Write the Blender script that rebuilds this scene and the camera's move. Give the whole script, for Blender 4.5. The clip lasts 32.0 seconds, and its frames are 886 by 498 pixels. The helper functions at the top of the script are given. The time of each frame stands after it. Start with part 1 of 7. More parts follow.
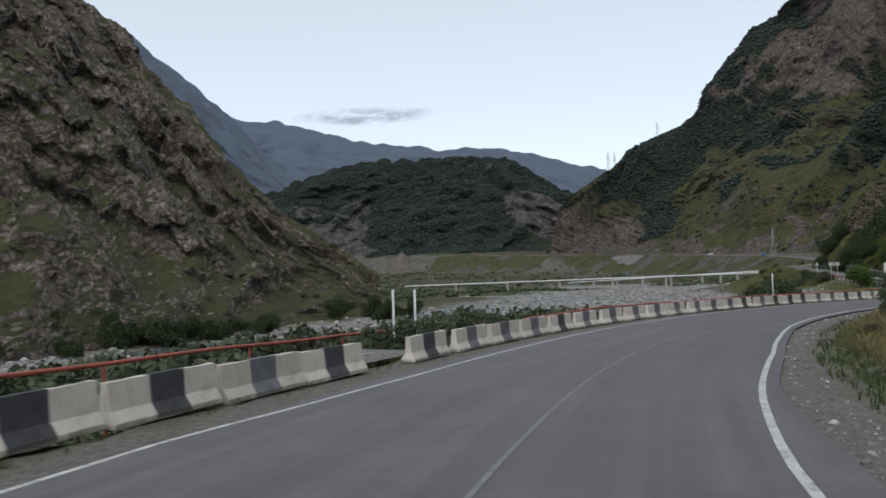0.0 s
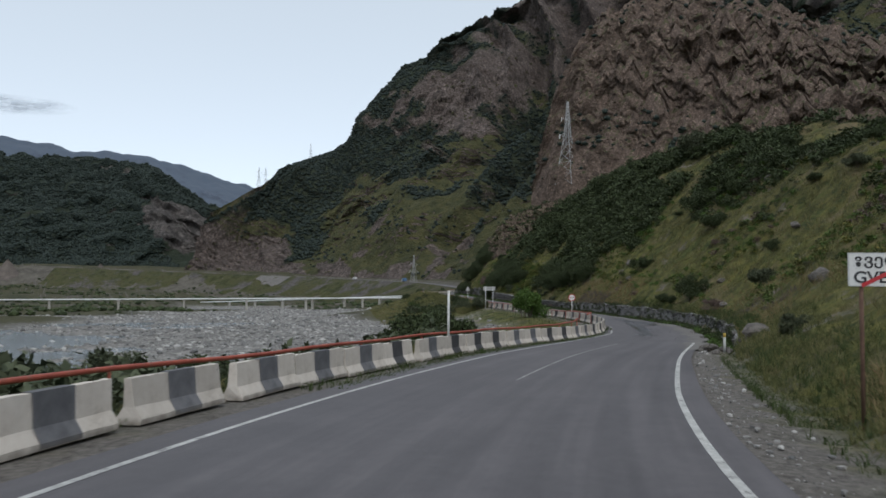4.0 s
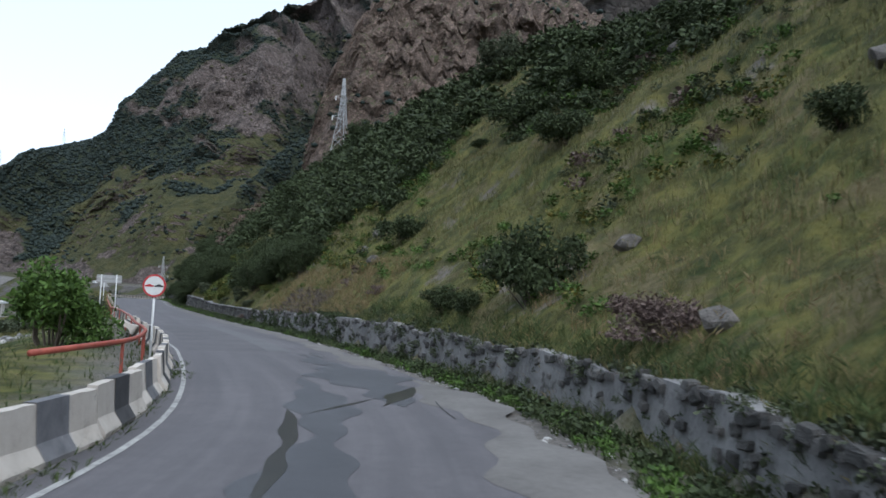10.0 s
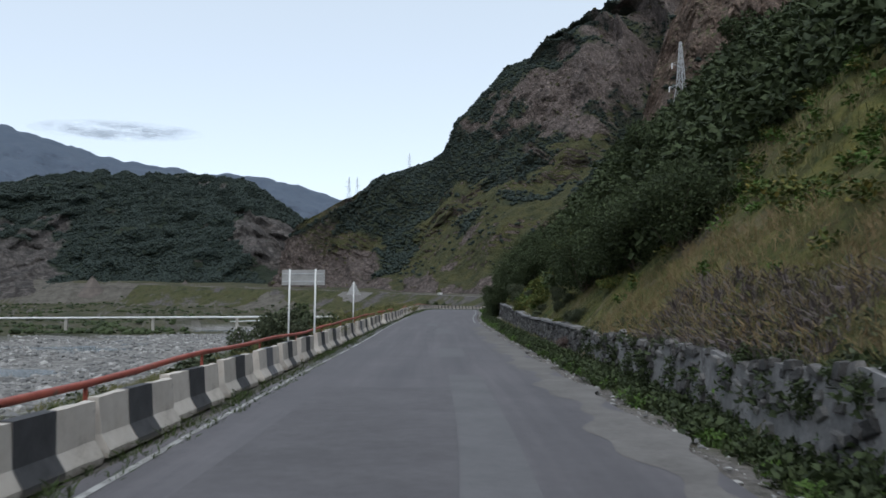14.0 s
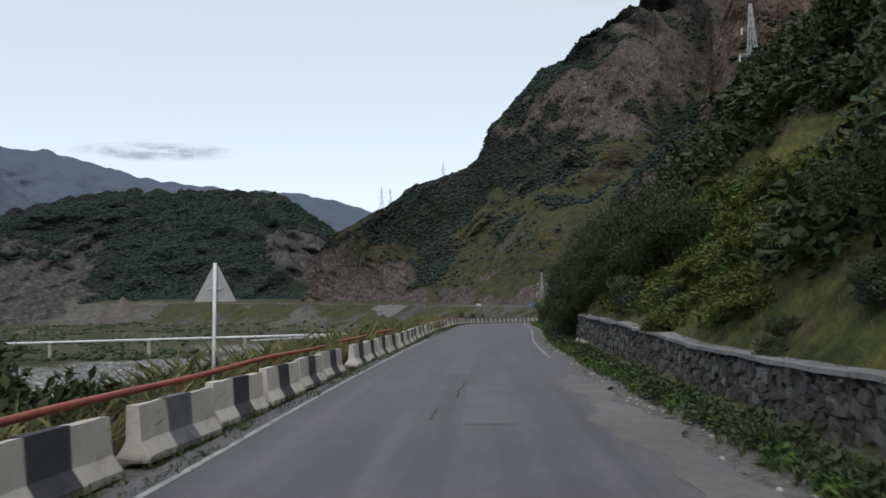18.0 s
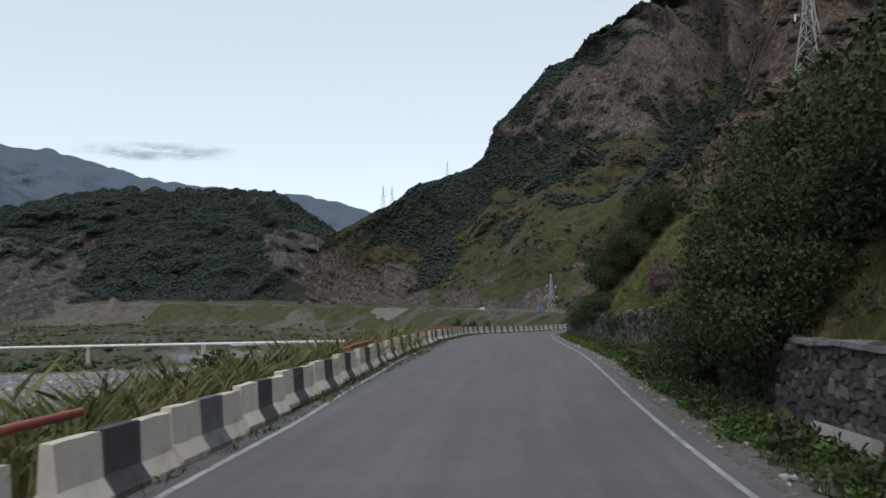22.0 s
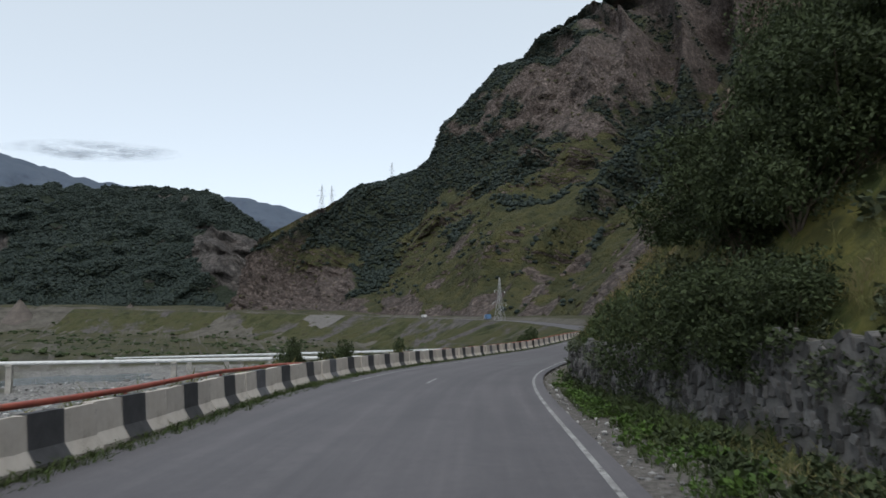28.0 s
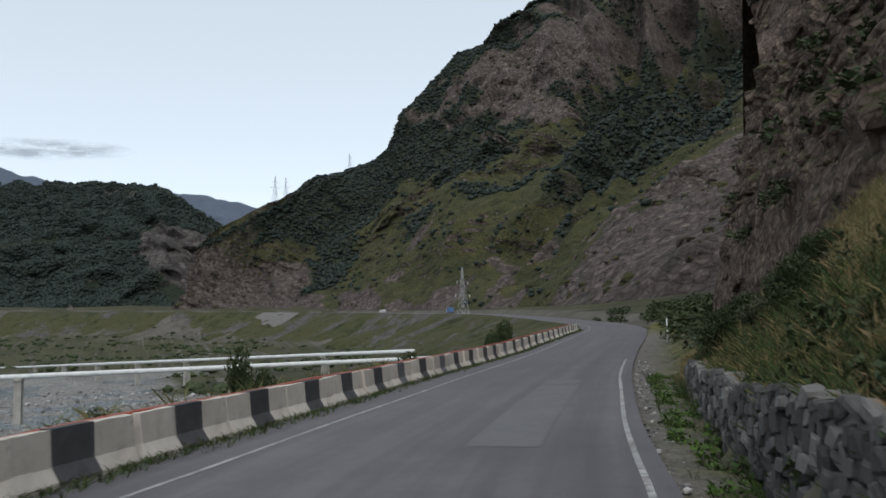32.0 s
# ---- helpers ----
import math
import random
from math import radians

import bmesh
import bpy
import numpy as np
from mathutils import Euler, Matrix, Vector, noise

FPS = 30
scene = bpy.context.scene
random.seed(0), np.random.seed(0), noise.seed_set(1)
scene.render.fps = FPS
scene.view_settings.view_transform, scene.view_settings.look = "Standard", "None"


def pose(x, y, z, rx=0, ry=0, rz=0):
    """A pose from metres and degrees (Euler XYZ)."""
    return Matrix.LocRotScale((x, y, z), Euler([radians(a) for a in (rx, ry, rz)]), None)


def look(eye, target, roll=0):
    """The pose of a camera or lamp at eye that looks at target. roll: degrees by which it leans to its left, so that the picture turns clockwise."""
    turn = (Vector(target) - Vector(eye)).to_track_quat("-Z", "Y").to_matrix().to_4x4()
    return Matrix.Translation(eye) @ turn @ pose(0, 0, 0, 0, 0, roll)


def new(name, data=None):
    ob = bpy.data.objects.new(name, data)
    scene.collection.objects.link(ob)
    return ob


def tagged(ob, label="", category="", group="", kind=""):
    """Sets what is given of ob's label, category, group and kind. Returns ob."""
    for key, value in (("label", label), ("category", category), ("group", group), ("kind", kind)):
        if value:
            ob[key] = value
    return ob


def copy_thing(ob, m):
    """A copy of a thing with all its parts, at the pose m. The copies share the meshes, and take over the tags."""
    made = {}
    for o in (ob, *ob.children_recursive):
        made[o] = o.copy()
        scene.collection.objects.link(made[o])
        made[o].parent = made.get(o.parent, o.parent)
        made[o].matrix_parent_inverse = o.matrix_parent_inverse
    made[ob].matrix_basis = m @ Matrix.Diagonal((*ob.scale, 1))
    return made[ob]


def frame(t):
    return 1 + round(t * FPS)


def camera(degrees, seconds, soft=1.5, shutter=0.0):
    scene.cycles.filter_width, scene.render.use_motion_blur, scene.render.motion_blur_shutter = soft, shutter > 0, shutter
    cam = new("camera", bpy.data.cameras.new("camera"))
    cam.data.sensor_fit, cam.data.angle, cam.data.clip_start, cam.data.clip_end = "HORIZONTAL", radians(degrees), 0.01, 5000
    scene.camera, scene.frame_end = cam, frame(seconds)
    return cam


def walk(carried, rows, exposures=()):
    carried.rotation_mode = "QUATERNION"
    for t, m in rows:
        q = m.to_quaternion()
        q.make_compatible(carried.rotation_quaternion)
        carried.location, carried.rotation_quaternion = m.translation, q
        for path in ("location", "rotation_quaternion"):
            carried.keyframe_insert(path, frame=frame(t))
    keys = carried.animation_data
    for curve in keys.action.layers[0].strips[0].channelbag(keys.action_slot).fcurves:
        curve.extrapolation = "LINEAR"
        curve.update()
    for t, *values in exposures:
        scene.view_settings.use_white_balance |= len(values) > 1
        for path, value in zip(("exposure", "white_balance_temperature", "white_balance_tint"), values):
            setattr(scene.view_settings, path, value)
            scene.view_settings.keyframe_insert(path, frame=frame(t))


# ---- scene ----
cam = camera(58.50, 32.0, soft=1.6, shutter=0.2)
# seconds, place in metres, yaw, pitch, roll in degrees
PATH = [
    (0, -0.00, -0.00, 2.100, 0.00, 1.86, 1.60),
    (0.5, 0.75, 4.98, 1.966, -5.09, 1.84, 1.32),
    (1, 1.87, 9.88, 1.833, -9.46, 2.25, 1.23),
    (1.5, 3.29, 14.70, 1.705, -13.30, 2.31, 1.02),
    (2, 4.99, 19.46, 1.587, -16.68, 2.47, -0.04),
    (2.5, 6.92, 24.19, 1.486, -19.70, 2.68, -0.79),
    (3, 9.07, 28.89, 1.402, -20.03, 2.97, -0.88),
    (3.5, 11.40, 33.55, 1.332, -23.27, 3.18, -0.98),
    (4, 13.93, 38.15, 1.272, -25.01, 3.19, -0.55),
    (4.5, 16.66, 42.66, 1.215, -27.02, 3.18, -0.09),
    (5, 19.61, 47.03, 1.155, -29.36, 3.18, 0.35),
    (5.5, 22.76, 51.23, 1.086, -32.13, 3.26, 0.67),
    (6, 26.11, 55.24, 1.003, -35.39, 3.43, 0.80),
    (6.5, 29.58, 59.03, 0.919, -39.71, 3.60, 1.17),
    (7, 33.09, 62.68, 0.833, -41.18, 3.74, 0.94),
    (7.5, 36.58, 66.18, 0.742, -41.48, 3.85, 0.91),
    (8, 40.01, 69.56, 0.650, -41.95, 4.16, 0.27),
    (8.5, 43.35, 72.90, 0.569, -42.14, 4.19, -0.01),
    (9, 46.58, 76.31, 0.509, -42.01, 4.67, -0.26),
    (9.5, 49.69, 79.82, 0.444, -41.85, 4.64, -1.92),
    (10, 52.70, 83.46, 0.392, -40.55, 4.67, -2.31),
    (10.5, 55.61, 87.26, 0.377, -37.61, 4.55, -2.16),
    (11, 58.37, 91.21, 0.425, -35.20, 4.83, -2.29),
    (11.5, 60.89, 95.22, 0.499, -32.20, 5.06, -2.07),
    (12, 63.11, 99.27, 0.560, -28.30, 4.96, -2.83),
    (12.5, 65.05, 103.37, 0.613, -24.33, 4.89, -2.03),
    (13, 66.74, 107.51, 0.673, -20.91, 4.82, -1.19),
    (13.5, 68.23, 111.62, 0.725, -18.21, 4.57, -1.39),
    (14, 69.56, 115.69, 0.776, -16.38, 4.44, -0.49),
    (14.5, 70.81, 119.74, 0.829, -15.87, 4.82, -0.76),
    (15, 72.03, 123.78, 0.871, -15.47, 4.94, -0.29),
    (15.5, 73.25, 127.83, 0.909, -15.13, 4.99, 0.18),
    (16, 74.46, 131.89, 0.949, -14.84, 5.02, 0.53),
    (16.5, 75.65, 135.94, 0.996, -14.59, 5.06, 0.64),
    (17, 76.81, 139.97, 1.057, -14.40, 5.17, 0.42),
    (17.5, 77.94, 143.97, 1.128, -13.99, 5.23, 0.55),
    (18, 79.05, 147.95, 1.203, -13.58, 5.31, 0.85),
    (18.5, 80.13, 151.94, 1.282, -13.28, 5.38, 0.72),
    (19, 81.23, 155.97, 1.365, -12.95, 5.45, 0.23),
    (19.5, 82.35, 160.01, 1.461, -12.68, 5.52, 0.14),
    (20, 83.52, 164.01, 1.556, -12.36, 5.59, 0.36),
    (20.5, 84.71, 168.00, 1.637, -12.21, 5.54, 0.46),
    (21, 85.92, 172.00, 1.706, -12.38, 5.51, 0.44),
    (21.5, 87.17, 176.02, 1.769, -12.81, 5.55, 0.33),
    (22, 88.45, 180.09, 1.838, -13.29, 5.56, 0.34),
    (22.5, 89.82, 184.16, 1.919, -13.90, 5.67, 0.59),
    (23, 91.23, 188.19, 2.009, -14.51, 5.69, 0.63),
    (23.5, 92.60, 192.13, 2.114, -15.16, 5.74, 0.41),
    (24, 93.96, 196.01, 2.231, -15.78, 5.75, 0.24),
    (24.5, 95.32, 199.85, 2.350, -16.27, 5.82, 0.41),
    (25, 96.70, 203.64, 2.440, -16.66, 5.89, 0.71),
    (25.5, 98.10, 207.38, 2.512, -16.98, 5.95, 0.89),
    (26, 99.48, 211.07, 2.571, -17.22, 5.99, 0.92),
    (26.5, 100.83, 214.75, 2.621, -17.38, 6.02, 0.74),
    (27, 102.13, 218.44, 2.663, -17.47, 6.03, 0.32),
    (27.5, 103.42, 222.16, 2.711, -17.34, 6.06, 0.20),
    (28, 104.72, 225.91, 2.777, -17.19, 6.10, 0.01),
    (28.5, 106.05, 229.69, 2.858, -16.99, 6.11, -0.00),
    (29, 107.41, 233.45, 2.932, -16.95, 6.17, 0.27),
    (29.5, 108.78, 237.17, 2.990, -16.98, 6.11, 0.54),
    (30, 110.18, 240.85, 3.021, -17.17, 5.82, 1.36),
    (30.5, 111.61, 244.50, 3.031, -17.43, 5.83, 1.51),
    (31, 113.14, 248.15, 3.032, -18.13, 5.71, 1.49),
    (31.5, 114.77, 251.84, 3.025, -18.91, 5.70, 1.35),
    (32, 116.51, 255.56, 3.010, -19.76, 5.70, 1.33),
]
EXPOSURES = [(0.0, 0.95, 6560, 10), (3.0, 0.9, 6530, 10), (6.0, 0.85, 6400, 10), (7.0, 0.9, 6300, 10), (8.0, 1.25, 6050, 10), (9.0, 1.48, 5980, 10), (11.0, 1.42, 5980, 10), (12.0, 1.4, 6030, 10),
             (13.0, 1.22, 6150, 10), (14.0, 1.02, 6250, 10), (17.0, 0.98, 6560, 10), (32.0, 0.97, 6560, 10)]
walk(cam, [(t, pose(x, y, z, 90 + p, r, w)) for t, x, y, z, w, p, r in PATH], EXPOSURES)

# ---- light: clear evening sky, the sun gone behind the ridge ----
world = bpy.data.worlds.new("evening_sky")
scene.world = world
world.use_nodes = True
wn = world.node_tree
sky = wn.nodes.new("ShaderNodeTexSky")
sky.sky_type, sky.sun_disc = "NISHITA", False
sky.sun_elevation, sky.sun_rotation = radians(55), radians(200)
sky.altitude, sky.air_density, sky.dust_density, sky.ozone_density = 1400, 0.9, 1.5, 0.8
wn.nodes["Background"].inputs["Strength"].default_value = 0.15
veil = wn.nodes.new("ShaderNodeHueSaturation")
veil.inputs["Saturation"].default_value, veil.inputs["Value"].default_value = 0.6, 0.88
haze = wn.nodes.new("ShaderNodeMix")
haze.data_type = "RGBA"
haze.inputs[0].default_value, haze.inputs[7].default_value = 0.65, (2.4, 2.72, 2.9, 1)
wn.links.new(sky.outputs["Color"], veil.inputs["Color"])
wn.links.new(veil.outputs["Color"], haze.inputs[6])
wn.links.new(haze.outputs[2], wn.nodes["Background"].inputs["Color"])
sun = new("sun", bpy.data.lights.new("sun", "SUN"))
sun.data.energy, sun.data.angle, sun.data.color = 0.65, radians(60), (1.0, 0.96, 0.9)
sun.matrix_world = look((0, 0, 0), (math.sin(radians(20)), math.cos(radians(20)), -1.43))

# ---- materials ----
def tree_of(name):
    m = bpy.data.materials.new(name)
    m.use_nodes = True
    t = m.node_tree
    return m, t, t.nodes["Principled BSDF"]


def nd(t, kind, **kw):
    n = t.nodes.new("ShaderNode" + kind)
    for k, v in kw.items():
        n.inputs[k.replace("_", " ")].default_value = v
    return n


def noise_at(t, scale, detail=5.0, rough=0.6, space="Object"):
    c = nd(t, "TexCoord")
    n = nd(t, "TexNoise", Scale=scale, Detail=detail, Roughness=rough)
    t.links.new(c.outputs[space], n.inputs["Vector"])
    return n.outputs["Fac"]


def ramp(t, fac, stops):
    r = nd(t, "ValToRGB")
    while len(r.color_ramp.elements) < len(stops):
        r.color_ramp.elements.new(0.5)
    for e, (p, c) in zip(r.color_ramp.elements, stops):
        e.position, e.color = p, (*c, 1) if len(c) == 3 else c
    t.links.new(fac, r.inputs["Fac"])
    return r.outputs["Color"]


def step_between(t, fac, lo, hi):
    n = nd(t, "MapRange")
    n.inputs["From Min"].default_value, n.inputs["From Max"].default_value = lo, hi
    t.links.new(fac, n.inputs["Value"])
    return n.outputs["Result"]


def mixed(t, fac, a, b, how="MIX"):
    n = t.nodes.new("ShaderNodeMix")
    n.data_type, n.blend_type = "RGBA", how
    for sock, v in ((n.inputs[0], fac), (n.inputs[6], a), (n.inputs[7], b)):
        if isinstance(v, (int, float)):
            sock.default_value = v
        elif isinstance(v, tuple):
            sock.default_value = (*v, 1)
        else:
            t.links.new(v, sock)
    return n.outputs[2]


def math_of(t, how, a, b):
    n = t.nodes.new("ShaderNodeMath")
    n.operation = how
    for sock, v in zip(n.inputs, (a, b)):
        if isinstance(v, (int, float)):
            sock.default_value = v
        else:
            t.links.new(v, sock)
    return n.outputs[0]


def bump(t, bsdf, fac, strength=0.4, distance=0.02):
    b = nd(t, "Bump", Strength=strength, Distance=distance)
    t.links.new(fac, b.inputs["Height"])
    t.links.new(b.outputs["Normal"], bsdf.inputs["Normal"])


def varied(name, dark, light, scale, rough=0.85, bump_scale=None, bump_m=0.01, metal=0.0, wear=None):
    """A surface that varies between two colours at two scales, with fine relief and, if given, worn patches of a third colour."""
    m, t, p = tree_of(name)
    a, b = noise_at(t, scale), noise_at(t, scale * 9, 3)
    both = math_of(t, "ADD", math_of(t, "MULTIPLY", a, 0.65), math_of(t, "MULTIPLY", b, 0.35))
    col = ramp(t, both, [(0.36, dark), (0.64, light)])
    if wear:
        col = mixed(t, step_between(t, noise_at(t, scale * 2.3, 8, 0.7), 0.56, 0.64), col, wear)
    t.links.new(col, p.inputs["Base Color"])
    p.inputs["Roughness"].default_value, p.inputs["Metallic"].default_value = rough, metal
    bump(t, p, noise_at(t, bump_scale or scale * 12, 6), 0.6, bump_m)
    return m


def slope_of(t):
    g = nd(t, "NewGeometry")
    s = nd(t, "SeparateXYZ")
    t.links.new(g.outputs["True Normal"], s.inputs[0])
    return s.outputs["Z"]


def mountain_material(name, rock_dark, rock_light, grass_dark, grass_light, flat_lo, flat_hi, size=1.0, rough_relief=1.0, deep=0.35, zoned=False):
    """Bare rock where the ground is steep, thin grass where it lies flatter, with scree and darker scrub between."""
    m, t, p = tree_of(name)
    rock = ramp(t, noise_at(t, 0.06 / size, 10, 0.72), [(0.32, rock_dark), (0.52, rock_light), (0.7, rock_dark)])
    c = nd(t, "TexCoord")
    mp = nd(t, "Mapping")
    mp.inputs["Scale"].default_value = (1, 1, 0.6)
    t.links.new(c.outputs["Object"], mp.inputs["Vector"])
    v = nd(t, "TexNoise", Scale=0.22 / size, Detail=8.0, Roughness=0.75)
    t.links.new(mp.outputs[0], v.inputs["Vector"])
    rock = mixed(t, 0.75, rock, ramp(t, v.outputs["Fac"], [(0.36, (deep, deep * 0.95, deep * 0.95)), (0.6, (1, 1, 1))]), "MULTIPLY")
    crack = nd(t, "TexVoronoi", Scale=0.28 / size)
    crack.feature = "DISTANCE_TO_EDGE"
    bent = nd(t, "TexNoise", Scale=0.3 / size, Detail=4.0)
    t.links.new(c.outputs["Object"], bent.inputs["Vector"])
    t.links.new(mixed(t, 0.35 * size, c.outputs["Object"], bent.outputs["Color"], "ADD"), crack.inputs["Vector"])
    facet = nd(t, "TexVoronoi", Scale=0.45 / size)
    t.links.new(mixed(t, 0.6 * size, c.outputs["Object"], bent.outputs["Color"], "ADD"), facet.inputs["Vector"])
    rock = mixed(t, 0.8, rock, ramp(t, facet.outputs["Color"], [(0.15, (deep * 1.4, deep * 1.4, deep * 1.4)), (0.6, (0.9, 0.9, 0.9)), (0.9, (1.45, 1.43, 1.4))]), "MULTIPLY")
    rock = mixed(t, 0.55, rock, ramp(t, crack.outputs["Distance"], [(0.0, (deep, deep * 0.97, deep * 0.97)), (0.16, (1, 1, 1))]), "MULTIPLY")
    grass = ramp(t, noise_at(t, 0.1 / size, 9, 0.7), [(0.35, grass_dark), (0.65, grass_light)])
    flat = math_of(t, "ADD", slope_of(t), math_of(t, "MULTIPLY", math_of(t, "SUBTRACT", noise_at(t, 0.045 / size, 8, 0.65), 0.5), 0.9))
    if zoned:
        bare, leafy = (nd(t, "Attribute") for _ in range(2))
        bare.attribute_name, leafy.attribute_name = "bare", "leafy"
        open_rock = math_of(t, "SUBTRACT", math_of(t, "ADD", bare.outputs["Fac"], math_of(t, "MULTIPLY", math_of(t, "SUBTRACT", noise_at(t, 0.05 / size, 9, 0.72), 0.5), 1.5)), math_of(t, "MULTIPLY", math_of(t, "SUBTRACT", slope_of(t), 0.6), 0.9))
        col = mixed(t, step_between(t, open_rock, 0.44, 0.6), grass, rock)
        col = mixed(t, math_of(t, "MULTIPLY", leafy.outputs["Fac"], 0.8), col, (0.03, 0.041, 0.028))
    else:
        col = mixed(t, step_between(t, flat, flat_lo, flat_hi), rock, grass)
    t.links.new(col, p.inputs["Base Color"])
    p.inputs["Roughness"].default_value = 0.95
    p.inputs["Specular IOR Level"].default_value = 0.2
    bump(t, p, math_of(t, "ADD", v.outputs["Fac"], math_of(t, "MULTIPLY", math_of(t, "MINIMUM", crack.outputs["Distance"], 0.2), 1.5)), rough_relief, 2.5 * size)
    return m


def road_material():
    """Grey asphalt with streaks and polished wheel tracks that run along the road, patches of wear and coarse grain."""
    m, t, p = tree_of("worn_asphalt")
    across, along = (nd(t, "Attribute") for _ in range(2))
    across.attribute_name, along.attribute_name = "across", "along"
    lane = nd(t, "CombineXYZ")
    t.links.new(math_of(t, "MULTIPLY", across.outputs["Fac"], 1.7), lane.inputs[0])
    t.links.new(math_of(t, "MULTIPLY", along.outputs["Fac"], 0.045), lane.inputs[1])
    streak = nd(t, "TexNoise", Scale=1.0, Detail=6.0, Roughness=0.62)
    t.links.new(lane.outputs[0], streak.inputs["Vector"])
    both = math_of(t, "ADD", math_of(t, "MULTIPLY", noise_at(t, 0.35, 7, 0.65), 0.3), math_of(t, "MULTIPLY", noise_at(t, 3.5, 5, 0.7), 0.2))
    both = math_of(t, "ADD", both, math_of(t, "MULTIPLY", streak.outputs["Fac"], 0.5))
    col = ramp(t, both, [(0.36, (0.066, 0.0615, 0.067)), (0.5, (0.098, 0.0915, 0.098)), (0.64, (0.142, 0.132, 0.139))])
    fine = math_of(t, "ADD", noise_at(t, 38, 3, 0.7), 0.5)
    t.links.new(mixed(t, 0.3, col, fine, "MULTIPLY"), p.inputs["Base Color"])
    t.links.new(math_of(t, "ADD", 0.55, math_of(t, "MULTIPLY", both, 0.4)), p.inputs["Roughness"])
    bump(t, p, noise_at(t, 60, 6), 0.6, 0.006)
    return m


M_ROAD = road_material()
M_PAINT = varied("road_paint", (0.3, 0.3, 0.29), (0.58, 0.58, 0.56), 3, 0.7, 30, 0.003, wear=(0.13, 0.127, 0.128))
M_WORN = varied("worn_road_paint", (0.2, 0.198, 0.19), (0.46, 0.455, 0.44), 2.4, 0.75, 30, 0.003, wear=(0.12, 0.117, 0.117))
M_SCUFFED = varied("scuffed_road_paint", (0.17, 0.167, 0.165), (0.42, 0.415, 0.405), 1.6, 0.8, 30, 0.003, wear=(0.115, 0.11, 0.113))
M_FADED = varied("faded_paint", (0.13, 0.127, 0.128), (0.2, 0.197, 0.195), 1.5, 0.8, 30, 0.002, wear=(0.12, 0.116, 0.117))
M_WET = varied("damp_asphalt", (0.05, 0.049, 0.051), (0.08, 0.078, 0.081), 0.9, 0.5, 60, 0.004)
M_DUST = varied("dusty_asphalt", (0.11, 0.102, 0.096), (0.175, 0.165, 0.155), 0.8, 0.9, 40, 0.006)
M_PATCH = varied("asphalt_patch", (0.1, 0.098, 0.102), (0.135, 0.132, 0.136), 0.7, 0.8, 60, 0.004)
M_CONCRETE = varied("concrete", (0.3, 0.28, 0.25), (0.46, 0.44, 0.4), 1.2, 0.9, 30, 0.006)
M_RED = varied("red_pipe_paint", (0.25, 0.05, 0.035), (0.4, 0.095, 0.06), 2.0, 0.6, 20, 0.003, wear=(0.2, 0.1, 0.07))
M_WHITE = varied("white_paint", (0.55, 0.56, 0.56), (0.78, 0.79, 0.78), 1.0, 0.5, 20, 0.002)
M_STEEL = varied("galvanised_steel", (0.4, 0.41, 0.42), (0.56, 0.57, 0.58), 2.0, 0.5, 20, 0.002, 0.25)
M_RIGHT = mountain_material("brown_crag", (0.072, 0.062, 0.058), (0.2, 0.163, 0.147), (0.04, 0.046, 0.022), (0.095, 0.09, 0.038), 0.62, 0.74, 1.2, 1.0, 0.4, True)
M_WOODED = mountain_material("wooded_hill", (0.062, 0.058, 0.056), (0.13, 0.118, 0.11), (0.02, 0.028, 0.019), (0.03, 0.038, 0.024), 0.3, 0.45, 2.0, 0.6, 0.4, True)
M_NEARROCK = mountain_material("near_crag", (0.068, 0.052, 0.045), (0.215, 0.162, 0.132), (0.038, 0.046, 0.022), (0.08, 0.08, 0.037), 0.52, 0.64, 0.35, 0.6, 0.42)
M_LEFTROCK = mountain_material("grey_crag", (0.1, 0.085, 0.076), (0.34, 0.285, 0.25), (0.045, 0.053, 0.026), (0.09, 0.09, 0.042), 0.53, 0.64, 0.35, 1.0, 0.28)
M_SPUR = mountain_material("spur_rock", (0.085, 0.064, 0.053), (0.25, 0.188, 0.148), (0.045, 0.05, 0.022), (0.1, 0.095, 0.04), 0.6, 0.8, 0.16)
# distance haze is put into this colour: blue rock and grass, little contrast
M_HAZY_FAR = mountain_material("hazy_far_ridge", (0.075, 0.096, 0.134), (0.095, 0.117, 0.153), (0.08, 0.102, 0.138), (0.095, 0.117, 0.15), 0.5, 0.8, 6.0, 0.06, 0.82)

# ---- the plan: the road's centre line (x, y, z, half width between the edge lines) ----
ROAD = [(-11, -47, 1.2, 4.3), (-6.7, -23.2, 0.64, 4.3), (-2.2, 0.4, 0, 4.3), (4.8, 23.7, -0.59, 4.14), (16.4, 45.1, -0.91, 4.0),
        (31.7, 63.9, -1.26, 3.9), (48.7, 80.7, -1.66, 3.24), (56.4, 89.8, -1.7, 3.0), (62.7, 99.8, -1.54, 3.07), (71.1, 122.2, -1.25, 3.37),
        (77.8, 145.3, -0.95, 3.4), (84.4, 168.3, -0.46, 3.24), (91.4, 191.3, -0.02, 3.3), (99.2, 214, 0.51, 3.5), (106.6, 236.9, 0.87, 3.56),
        (115.5, 259.5, 0.97, 3.5), (128, 280.5, 1.0, 3.6), (141, 299.5, 1.25, 3.4), (155, 318.9, 2.0, 3.3), (167, 337, 2.45, 3.3),
        (178, 358, 3.0, 3.4), (188, 388, 3.9, 3.5), (200, 425, 5.0, 3.5), (240, 560, 8.5, 3.5), (252, 700, 12, 3.5), (215, 850, 17, 3.5), (70, 1000, 23.5, 3.5), (-120, 1090, 30, 3.5)]


